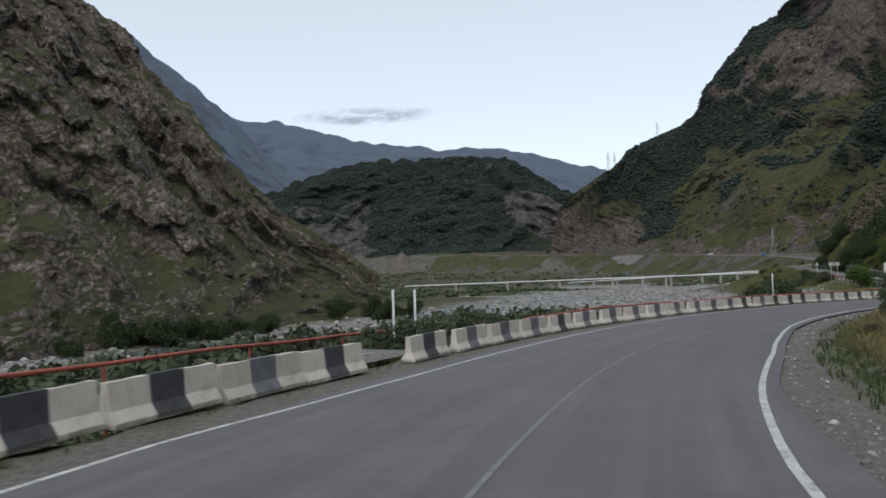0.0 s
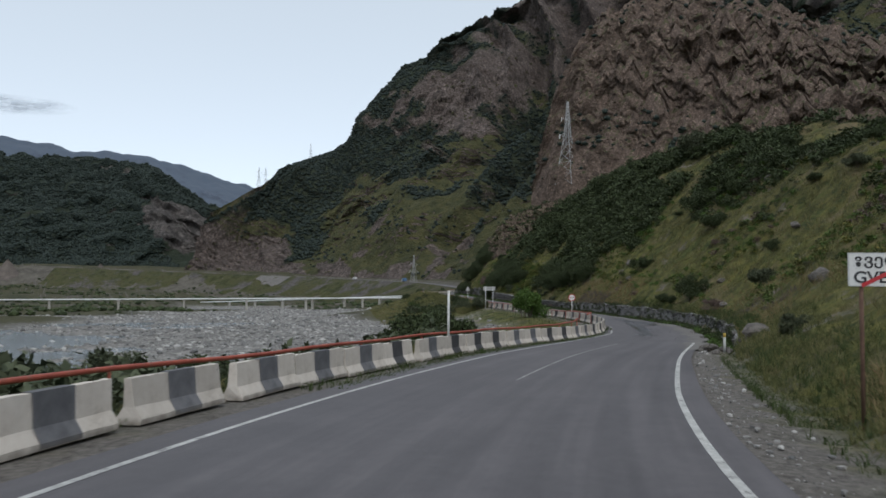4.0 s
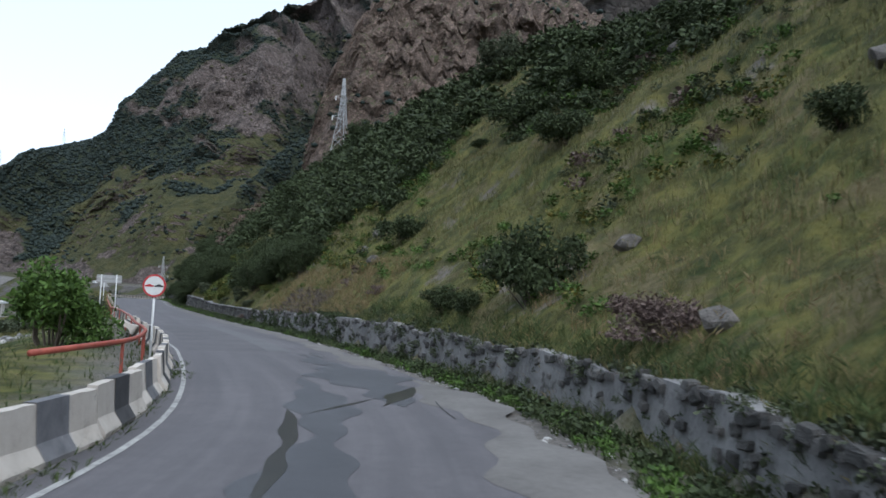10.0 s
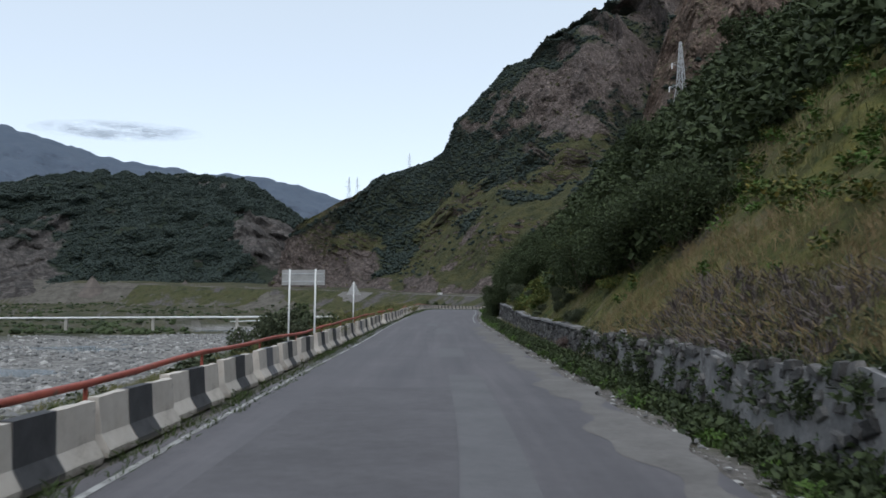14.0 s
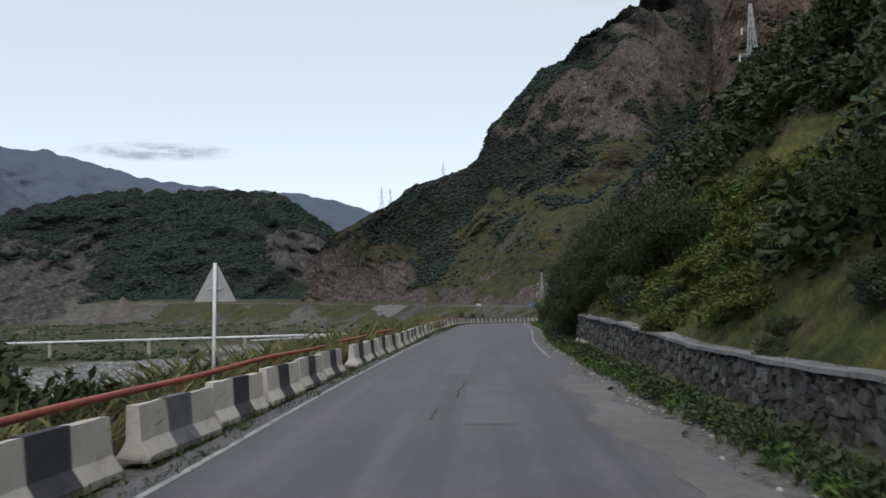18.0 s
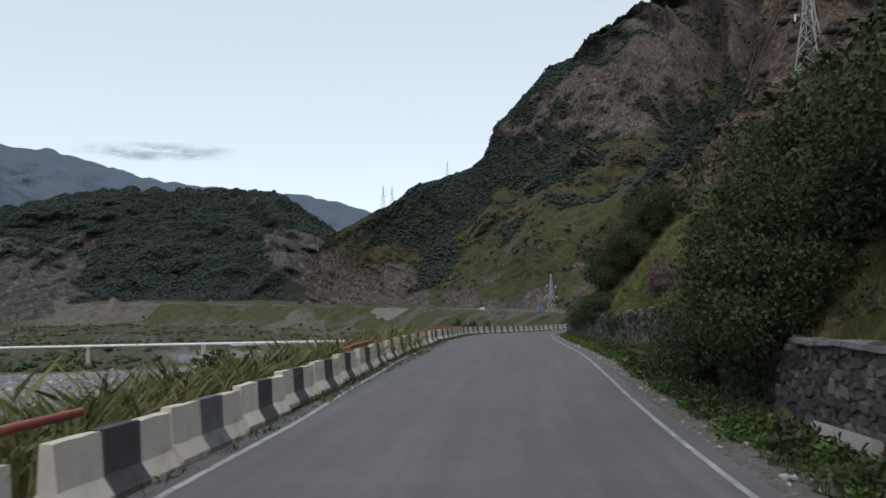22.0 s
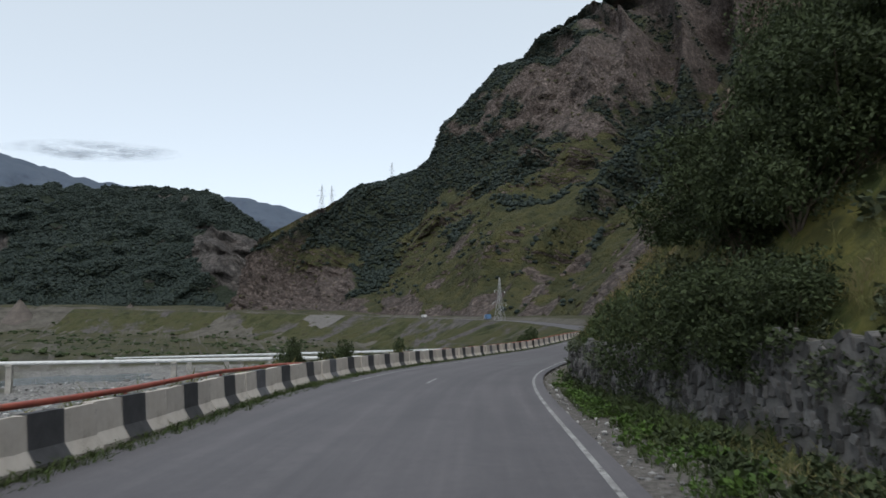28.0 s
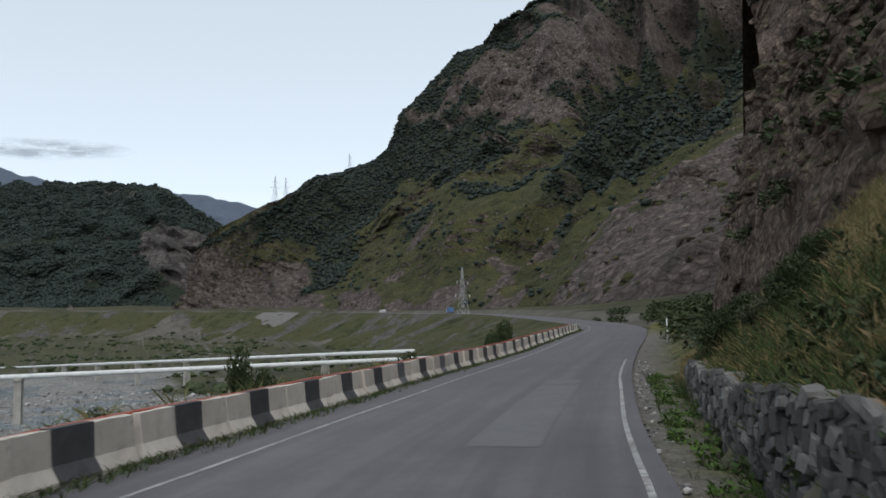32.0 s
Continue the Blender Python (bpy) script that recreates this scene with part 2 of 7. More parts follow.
def smooth_line(points, step):
    """A Catmull-Rom line through the points, sampled at even steps, with its stations."""
    p = np.array(points, float)
    p = np.vstack([2 * p[0] - p[1], p, 2 * p[-1] - p[-2]])
    out = []
    for i in range(1, len(p) - 2):
        n = max(4, int(np.linalg.norm(p[i + 1, :2] - p[i, :2]) / step * 2))
        u = np.linspace(0, 1, n, endpoint=False)[:, None]
        a, b, c, d = p[i - 1], p[i], p[i + 1], p[i + 2]
        out.append(0.5 * (2 * b + (c - a) * u + (2 * a - 5 * b + 4 * c - d) * u ** 2 + (3 * b - a - 3 * c + d) * u ** 3))
    out = np.vstack(out + [p[-2:-1]])
    s = np.concatenate([[0], np.cumsum(np.linalg.norm(np.diff(out[:, :2], axis=0), axis=1))])
    at = np.arange(0, s[-1], step)
    return np.stack([np.interp(at, s, out[:, k]) for k in range(out.shape[1])], 1), at


AXIS, STATION = smooth_line(ROAD, 1.5)
START = STATION[np.argmin(np.hypot(AXIS[:, 0] + 2.2, AXIS[:, 1] - 0.4))]
STATION = STATION - START
TANGENT = np.gradient(AXIS[:, :2], axis=0)
TANGENT /= np.linalg.norm(TANGENT, axis=1)[:, None]


def on_road(s, side=0.0, up=0.0):
    """The place at station s, side metres right of the centre line, and the bearing of the road there (radians from +y, clockwise)."""
    x, y, z = (float(np.interp(s, STATION, AXIS[:, k])) for k in range(3))
    tx, ty = float(np.interp(s, STATION, TANGENT[:, 0])), float(np.interp(s, STATION, TANGENT[:, 1]))
    n = math.hypot(tx, ty)
    tx, ty = tx / n, ty / n
    return Vector((x + ty * side, y - tx * side, z + up)), math.atan2(tx, ty)


def half_width(s):
    return float(np.interp(s, STATION, AXIS[:, 3]))


def to_road(x, y):
    """Station and side of points (arrays) by their nearest place on the centre line."""
    x, y = np.asarray(x, float), np.asarray(y, float)
    st, sd = np.empty(x.shape), np.empty(x.shape)
    fx, fy, fs, fd = x.ravel(), y.ravel(), st.reshape(-1), sd.reshape(-1)
    for k in range(0, len(fx), 20000):
        a, b = fx[k:k + 20000, None], fy[k:k + 20000, None]
        d2 = (a - AXIS[None, :, 0]) ** 2 + (b - AXIS[None, :, 1]) ** 2
        i = d2.argmin(1)
        wx, wy = a[:, 0] - AXIS[i, 0], b[:, 0] - AXIS[i, 1]
        fd[k:k + 20000] = wx * TANGENT[i, 1] - wy * TANGENT[i, 0]
        fs[k:k + 20000] = STATION[i] + wx * TANGENT[i, 0] + wy * TANGENT[i, 1]
        far = np.hypot(wx, wy)
        fd[k:k + 20000] = np.where(np.abs(fd[k:k + 20000]) < far * 0.98, np.sign(fd[k:k + 20000]) * far, fd[k:k + 20000])
    return st, sd


def wave(x, y, size, seed):
    """Smooth noise over arrays, about -1 to 1: sums of turned sines whose phases are bent by one another."""
    r = np.random.RandomState(seed)
    total = 0
    for k in range(6):
        a, ph, q = r.uniform(0, 6.28), r.uniform(0, 6.28), size * (0.7 + 0.6 * r.rand())
        u = (x * math.cos(a) + y * math.sin(a)) / q * 6.28
        w = (x * math.sin(a) - y * math.cos(a)) / q * 6.28
        total = total + np.sin(u + ph + 1.3 * np.sin(w * 0.6 + ph * 2))
    return total / 3.2


def rough_wave(x, y, size, seed, octaves=4):
    return sum(wave(x, y, size / 2 ** k, seed + k) / 1.8 ** k for k in range(octaves))


def curve_of(pairs):
    xs, ys = zip(*pairs)
    return lambda v: np.interp(v, xs, ys)


HILL_SLOPE = curve_of([(20, 0.3), (60, 0.42), (80, 0.52), (95, 0.64), (110, 0.74), (122, 0.82), (135, 0.89), (150, 0.96), (165, 1.05), (190, 1.05), (210, 1.0), (228, 1.15), (240, 1.25), (262, 1.28), (288, 1.32), (308, 1.2), (320, 0.55), (335, 0.4)])
RIDGE_UP = curve_of([(20, 10), (45, 14), (60, 19), (80, 23), (122, 24), (140, 23.5), (165, 25), (190, 24.5), (212, 26.5), (225, 22), (238, 12.5), (247, 8.8), (270, 8.2), (288, 8.2), (305, 7), (318, 6), (335, 6)])
WALL_SIDE = curve_of([(60, 2.8), (89, 2.3), (105, 2.4), (115, 2.7), (130, 2.5), (144, 2.0), (158, 2.2), (178, 2.95), (210, 3.1), (229, 2.9), (238, 4.4), (246, 5.0), (262, 4.7), (272, 3.0), (286, 1.75), (300, 1.8), (314, 2.1), (330, 2.4)])
WALL_TOP = curve_of([(60, 0.2), (84, 0.5), (94, 0.88), (105, 0.95), (125, 1.05), (136, 1.25), (150, 1.2), (165, 1.0), (192, 0.88), (205, 1.25), (228, 1.5), (240, 1.9), (250, 2.05), (265, 1.75), (289, 1.35), (303, 1.0), (318, 0.7), (335, 0.3)])


def river_part(s, side, x, y):
    """How much a place belongs to the stony river bed, 0 to 1."""
    near = np.interp(s, [-60, 20, 60, 90, 130, 164, 180, 200, 235, 250, 266, 330, 400, 480], [60, 40, 24, 19, 10, 9, 14, 19, 22, 34, 22, 24, 58, 85]) + 4 * wave(x, y, 40, 71)
    wide = np.interp(s, [-60, 40, 100, 200, 330, 400, 480, 540], [25, 45, 80, 75, 70, 70, 60, 5]) + 9 * wave(x, y, 70, 72)
    return np.clip((-side - near) / 4, 0, 1) * np.clip((near + wide + side) / 8, 0, 1) * np.clip((560 - y) / 90, 0, 1)


def land(x, y, lag=0.0):
    """Height of the ground: roadbed, river plain on its near side, a steep grassy hillside up to its shoulder above the wall on the other."""
    x, y = np.asarray(x, float), np.asarray(y, float)
    s, side = to_road(x, y)
    zr, hw = np.interp(s, STATION, AXIS[:, 2]), np.interp(s, STATION, AXIS[:, 3])
    bed = river_part(s, side, x, y)
    plain = -5.0 - 0.35 * bed + 0.3 * bed * rough_wave(x, y, 26, 55, 3) - 0.012 * np.clip(y - 240, 0, 380) + 0.032 * np.clip(y - 640, 0, 500) + 0.35 * wave(x, y, 60, 3) + np.clip(-x - 30 - y * 0.05, 0, 400) * 0.01
    plain = plain + 1.3 * np.round(1.7 * rough_wave(x, y, 150, 91, 3)) * np.clip((y - 390) / 90, 0, 1) * np.clip((1100 - y) / 100, 0, 1)
    out = -side - hw - np.interp(s, [-60, 60, 95, 150, 170, 400], [2.8, 3.0, 6.0, 4.5, 2.2, 2.2])
    bank = np.where(out > 0, 1 - np.exp(-np.clip(out, 0, None) / np.interp(s, [0, 100, 130, 200, 400], [7, 12, 14, 10, 16])), 0)
    left = zr - 0.08 + (plain - zr) * bank + 0.12 * wave(x, y, 5, 9) * np.clip(out, 0, 1)
    up = side - hw - WALL_SIDE(s)
    up = np.where(up > 2.4, up, np.where(up > lag, np.clip(up, 0, None), np.minimum(up, 0)))
    slope, ridge = HILL_SLOPE(s), RIDGE_UP(s)
    rough = 1.1 * rough_wave(x, y, 26, 21, 4) * np.clip((up - 3) / 15, 0, 1)
    climb = np.clip(up - 0.3, 0, None)
    hill = zr - 0.08 + np.where(up > 0, WALL_TOP(s) * np.clip(up / 0.15, 0, 1) + slope * np.minimum(climb, ridge - 2.5 * np.log1p(np.exp(np.clip((ridge - climb) / 2.5, -30, 30)))) + 0.03 * climb, 0)
    hill = hill + rough + (0.42 * wave(x, y, 6.5, 8) + 0.3 * wave(x, y, 3.4, 5)) * np.clip((up - 1) / 3, 0, 1) + 0.08 * wave(x, y, 1.8, 6) * np.clip((up - 0.5) / 2, 0, 1)
    right_far = np.clip((s - 330) / 40, 0, 1)
    ditch = -0.25 * np.exp(-((up + 0.55) / 0.4) ** 2) * np.clip((s - 20) / 40, 0, 1)
    hill = np.where(up > 0, hill, zr - 0.08 + ditch)
    hill = hill * (1 - right_far * np.clip(up / 12, 0, 1)) + (zr + np.clip(up, 0, 60) * 0.12) * right_far * np.clip(up / 12, 0, 1)
    return np.where(side < 0, left, hill) - 0.8 * np.clip((s - 380) / 60, 0, 1) * np.clip(8 - np.abs(side), 0, 1)


def mesh_from(name, verts, faces, material, smooth=True):
    me = bpy.data.meshes.new(name)
    me.from_pydata(verts if isinstance(verts, list) else verts.tolist(), [], faces if isinstance(faces, list) else faces.tolist())
    for m in (material if isinstance(material, (list, tuple)) else [material]):
        me.materials.append(m)
    if smooth:
        me.polygons.foreach_set("use_smooth", [True] * len(me.polygons))
    me.update()
    return me


def grid_faces(n, m):
    i = np.arange(n * m).reshape(n, m)
    return np.stack([i[:-1, :-1], i[1:, :-1], i[1:, 1:], i[:-1, 1:]], -1).reshape(-1, 4)


def graded(a, b, middle, fine, grow):
    """Coordinates from a to b, fine between the two values of middle and coarser outwards."""
    core = list(np.arange(middle[0], middle[1], fine))
    for sign, end, start in ((-1, a, middle[0]), (1, b, middle[1])):
        v, d, ext = start, fine, []
        while (v - end) * sign < 0:
            d *= grow
            v += sign * d
            ext.append(v)
        core = sorted(core + ext)
    return np.array(core)


gx, gy = graded(-4500, 4500, (-60, 170), 1.3, 1.06), graded(-4500, 4500, (-20, 330), 1.3, 1.06)
GX, GY = np.meshgrid(gx, gy, indexing="ij")
GZ = land(GX, GY, 1.0)
def ground_material():
    m, t, p = tree_of("grass_and_gravel")
    def zone(name):
        a = t.nodes.new("ShaderNodeAttribute")
        a.attribute_name = name
        return a.outputs["Fac"]
    grass = ramp(t, noise_at(t, 0.3, 10, 0.72), [(0.3, (0.028, 0.042, 0.016)), (0.42, (0.06, 0.078, 0.024)), (0.5, (0.115, 0.112, 0.036)), (0.58, (0.075, 0.082, 0.03)), (0.68, (0.13, 0.102, 0.055)), (0.8, (0.055, 0.062, 0.028))])
    heath = ramp(t, noise_at(t, 0.45, 9, 0.72), [(0.32, (0.025, 0.032, 0.016)), (0.45, (0.055, 0.058, 0.024)), (0.54, (0.095, 0.08, 0.04)), (0.62, (0.05, 0.052, 0.026)), (0.72, (0.085, 0.066, 0.046))])
    grass = mixed(t, math_of(t, "MULTIPLY", zone("heath"), step_between(t, noise_at(t, 0.12, 5, 0.65), 0.36, 0.56)), grass, heath)
    grass = mixed(t, 0.75, grass, ramp(t, noise_at(t, 0.9, 4, 0.6), [(0.4, (0.42, 0.44, 0.42)), (0.5, (0.92, 0.92, 0.9)), (0.6, (1.4, 1.28, 1.15))]), "MULTIPLY")
    straw = ramp(t, noise_at(t, 2.0, 6, 0.7), [(0.35, (0.1, 0.082, 0.045)), (0.65, (0.19, 0.15, 0.085))])
    grass = mixed(t, math_of(t, "MULTIPLY", step_between(t, noise_at(t, 0.22, 6, 0.65), 0.54, 0.6), 0.7), grass, straw)
    rock = ramp(t, noise_at(t, 0.8, 10, 0.7), [(0.3, (0.075, 0.066, 0.06)), (0.6, (0.2, 0.175, 0.155))])
    hill = mixed(t, step_between(t, noise_at(t, 0.16, 9, 0.7), 0.585, 0.64), grass, rock)
    v = nd(t, "TexVoronoi", Scale=2.6)
    c = nd(t, "TexCoord")
    t.links.new(c.outputs["Object"], v.inputs["Vector"])
    stones = ramp(t, v.outputs["Color"], [(0.1, (0.13, 0.13, 0.13)), (0.5, (0.23, 0.225, 0.215)), (0.9, (0.36, 0.355, 0.345))])
    stones = mixed(t, 0.6, stones, ramp(t, noise_at(t, 0.25, 9, 0.7), [(0.35, (0.5, 0.48, 0.46)), (0.65, (1.0, 0.97, 0.93))]), "MULTIPLY")
    gravel = ramp(t, noise_at(t, 7, 8, 0.75), [(0.35, (0.075, 0.068, 0.062)), (0.62, (0.2, 0.185, 0.17))])
    plain = ramp(t, noise_at(t, 0.045, 12, 0.75), [(0.34, (0.022, 0.026, 0.015)), (0.45, (0.045, 0.047, 0.025)), (0.53, (0.07, 0.067, 0.033)), (0.6, (0.05, 0.047, 0.032)), (0.7, (0.095, 0.086, 0.068))])
    scree = ramp(t, noise_at(t, 0.12, 11, 0.75), [(0.35, (0.06, 0.055, 0.045)), (0.6, (0.13, 0.118, 0.1))])
    plain = mixed(t, step_between(t, math_of(t, "ADD", slope_of(t), math_of(t, "MULTIPLY", noise_at(t, 0.03, 8, 0.7), 0.06)), 1.022, 1.0), plain, scree)
    col = mixed(t, zone("plain"), hill, plain)
    col = mixed(t, zone("river"), col, stones)
    col = mixed(t, zone("verge"), col, gravel)
    t.links.new(col, p.inputs["Base Color"])
    p.inputs["Roughness"].default_value = 0.95
    p.inputs["Specular IOR Level"].default_value = 0.2
    rel = math_of(t, "ADD", noise_at(t, 3, 8, 0.7), math_of(t, "MULTIPLY", v.outputs["Distance"], zone("river")))
    bump(t, p, rel, 0.9, 0.12)
    return m


M_GROUND = ground_material()
ground = tagged(new("ground", mesh_from("ground", np.stack([GX, GY, GZ], -1).reshape(-1, 3), grid_faces(*GX.shape)[:, ::-1], M_GROUND)),
                "grassy hillside, stony river plain and gravel roadside verge", "ground", kind="structure")
g_s, g_side = to_road(GX, GY)
g_hw = np.interp(g_s, STATION, AXIS[:, 3])
zones = {"river": river_part(g_s, g_side, GX, GY),
         "plain": np.clip((np.where(g_s > 400, 1e3, -g_side) - g_hw - 12) / 8, 0, 1) * np.clip((g_s - 200) / 60 + 1, 0, 1),
         "heath": np.clip((g_side - g_hw - 11) / 9, 0, 1) * np.clip((185 - g_s) / 20, 0, 1),
         "verge": np.clip((380 - g_s) / 20, 0, 1) * np.clip((3.0 + g_hw + g_side) / 1.2, 0, 1) * np.clip((g_hw + WALL_SIDE(g_s) - 0.25 - g_side) / 0.5, 0, 1)}
for key, values in zones.items():
    ground.data.attributes.new(key, "FLOAT", "POINT").data.foreach_set("value", values.astype(np.float32).ravel())


def strip(name, s0, s1, inner, outer, up, material, step=1.5, **tags):
    """A flat band along the road between two offsets, which may be functions of the station."""
    ss = np.arange(s0, s1 + 0.01, step)
    f = lambda v, s: v(s) if callable(v) else v
    verts = [on_road(s, f(o, s), up)[0] for s in ss for o in (inner, outer)]
    return tagged(new(name, mesh_from(name, [tuple(v) for v in verts], [(2 * i, 2 * i + 1, 2 * i + 3, 2 * i + 2) for i in range(len(ss) - 1)], material)), **tags)


RIGHT_LINE = curve_of([(-40, -0.45), (11, -0.4), (17, -0.1), (23, 0.28), (28, 0.45), (36, 0.25), (43, -0.06), (52, -0.2), (62, -0.25), (76, -0.1), (94, 0), (260, 0.05), (280, 0.17), (297, 0.24), (304, 0.08), (318, -0.1), (330, -0.1)])
road_s = np.arange(-45, 1215.01, 1.5)
road_cols = np.linspace(0, 1, 13)
road_v, road_across, road_along = [], [], []
for q in road_s:
    left, right = -half_width(q) - 0.5, half_width(q) + 0.35 + max(0.0, float(RIGHT_LINE(q)))
    for f in road_cols:
        road_v.append(tuple(on_road(q, left + (right - left) * f)[0]))
        road_across.append(left + (right - left) * f)
        road_along.append(q)
road = tagged(new("road", mesh_from("road", road_v, grid_faces(len(road_s), 13)[:, ::-1], M_ROAD)), "worn grey asphalt two-lane mountain road", "road", kind="structure")
for key, values in (("across", road_across), ("along", road_along)):
    road.data.attributes.new(key, "FLOAT", "POINT").data.foreach_set("value", np.array(values, np.float32))
bed_s = np.arange(384, 1210, 3.0)
bed_v = []
bed_wide = lambda q: 44 + 9 * math.sin(q * 0.023) + 5 * math.sin(q * 0.06)
def bank_point(q, f, up):
    """A place on the embankment's face, f from 0 at its toe to 1 at the road."""
    toe = on_road(q, -half_width(q) - bed_wide(q))[0]
    low = min(float(land(np.array([toe.x]), np.array([toe.y]))[0]), toe.z - 1) - 0.5
    p = on_road(q, -half_width(q) - bed_wide(q) + f * (bed_wide(q) - 0.6))[0]
    lumps = float(1.4 * rough_wave(np.array([p.x]), np.array([p.y]), 22, 93, 3)[0]) * min(1.0, 5 * f, 5 - 5 * f)
    return p.x, p.y, low + (toe.z - 0.02 - low) * f ** 1.25 + lumps + up


for q in bed_s:
    bed_v += [bank_point(q, k / 5, 0) for k in range(6)]
    bed_v += [tuple(on_road(q, half_width(q) + 0.5, -0.01)[0]), tuple(on_road(q, half_width(q) + 8, -1.5)[0])]
def bank_material():
    m, t, p = tree_of("grassy_scree_bank")
    turf = ramp(t, noise_at(t, 0.09, 10, 0.72), [(0.34, (0.025, 0.03, 0.015)), (0.45, (0.05, 0.055, 0.024)), (0.54, (0.07, 0.068, 0.032)), (0.64, (0.045, 0.045, 0.026))])
    scree = ramp(t, noise_at(t, 0.3, 9, 0.75), [(0.35, (0.055, 0.05, 0.049)), (0.62, (0.12, 0.11, 0.105))])
    t.links.new(mixed(t, step_between(t, noise_at(t, 0.022, 8, 0.7), 0.53, 0.58), turf, scree), p.inputs["Base Color"])
    p.inputs["Roughness"].default_value, p.inputs["Specular IOR Level"].default_value = 0.95, 0.15
    bump(t, p, noise_at(t, 0.4, 8, 0.7), 0.8, 0.8)
    return m


M_BANK = bank_material()
tagged(new("embankment", mesh_from("embankment", bed_v, grid_faces(len(bed_s), 8), M_BANK)), "grassy embankment of the far road with grey scree", "embankment", kind="structure")
strip("guard_wall", 560, 1200, lambda s: -half_width(s) - 0.5, lambda s: -half_width(s) - 0.45, 0.85, M_CONCRETE, 6.0, label="low pale concrete guard wall along the far road", category="wall", kind="structure")
LINE_SIDE = curve_of([(-40, 4.8), (11, 4.8), (14, 4.45), (20, 4.1), (40, 4.05), (48, 3.8), (73, 3.7), (80, 3.6), (88, 3.5), (94, 3.65), (99, 3.3), (105, 2.85), (112, 2.78), (120, 2.92), (134, 2.98), (141, 3.3), (151, 3.68), (160, 3.72), (182, 3.34), (206, 3.3), (220, 3.34), (227, 3.68), (232, 3.9), (236, 4.12), (246, 4.2), (253, 3.98), (280, 3.3), (292, 2.93), (298, 2.65), (345, 2.65)])
for name, s0, s1, inner, outer in (("edge_line", -45, 110, lambda s: -LINE_SIDE(s) - 0.06, lambda s: -LINE_SIDE(s) + 0.06), ("edge_line", 110, 262, lambda s: -LINE_SIDE(s) - 0.055, lambda s: -LINE_SIDE(s) + 0.055), ("edge_line", 284, 900, lambda s: -LINE_SIDE(s) - 0.05, lambda s: -LINE_SIDE(s) + 0.05),
                                   ("edge_line", -45, 94, lambda s: half_width(s) + RIGHT_LINE(s) - 0.07, lambda s: half_width(s) + RIGHT_LINE(s) + 0.07), ("edge_line", 204, 330, lambda s: half_width(s) + RIGHT_LINE(s) - 0.05, lambda s: half_width(s) + RIGHT_LINE(s) + 0.05)):
    strip(name, s0, s1, inner, outer, 0.006, M_PAINT if s0 < 0 else M_WORN if s0 < 150 else M_SCUFFED, label="worn white painted edge line on asphalt", category="road marking", kind="structure")
for s0, s1, a, b in ((64, 88.8, -0.56, -0.5), (283.2, 286.6, -0.25, -0.17)):
    strip("centre_line", s0, s1, a, b, 0.006, M_WORN, 0.6, label="worn white dash of the centre line", category="road marking", kind="structure")
strip("centre_line", 4, 42, 0.36, 0.44, 0.006, M_FADED, label="faded centre line on grey asphalt", category="road marking", kind="structure")

bs = np.arange(91, 318, 1.0)
bank_d = [0.12, 0.5, 1.0, 1.7, 2.6, 3.6]
bank_xy = np.array([[tuple(on_road(q, half_width(q) + float(WALL_SIDE(q)) + d)[0])[:2] for d in bank_d] for q in bs])
bank_z = land(bank_xy[..., 0], bank_xy[..., 1]) + np.array([0, 0.05, 0.06, 0.06, 0.03, -0.2])
bank = tagged(new("turf_bank", mesh_from("turf_bank", np.dstack([bank_xy, bank_z]).reshape(-1, 3), grid_faces(len(bs), 6), M_GROUND)), "turf bank at the top of the retaining wall", "ground", kind="structure")

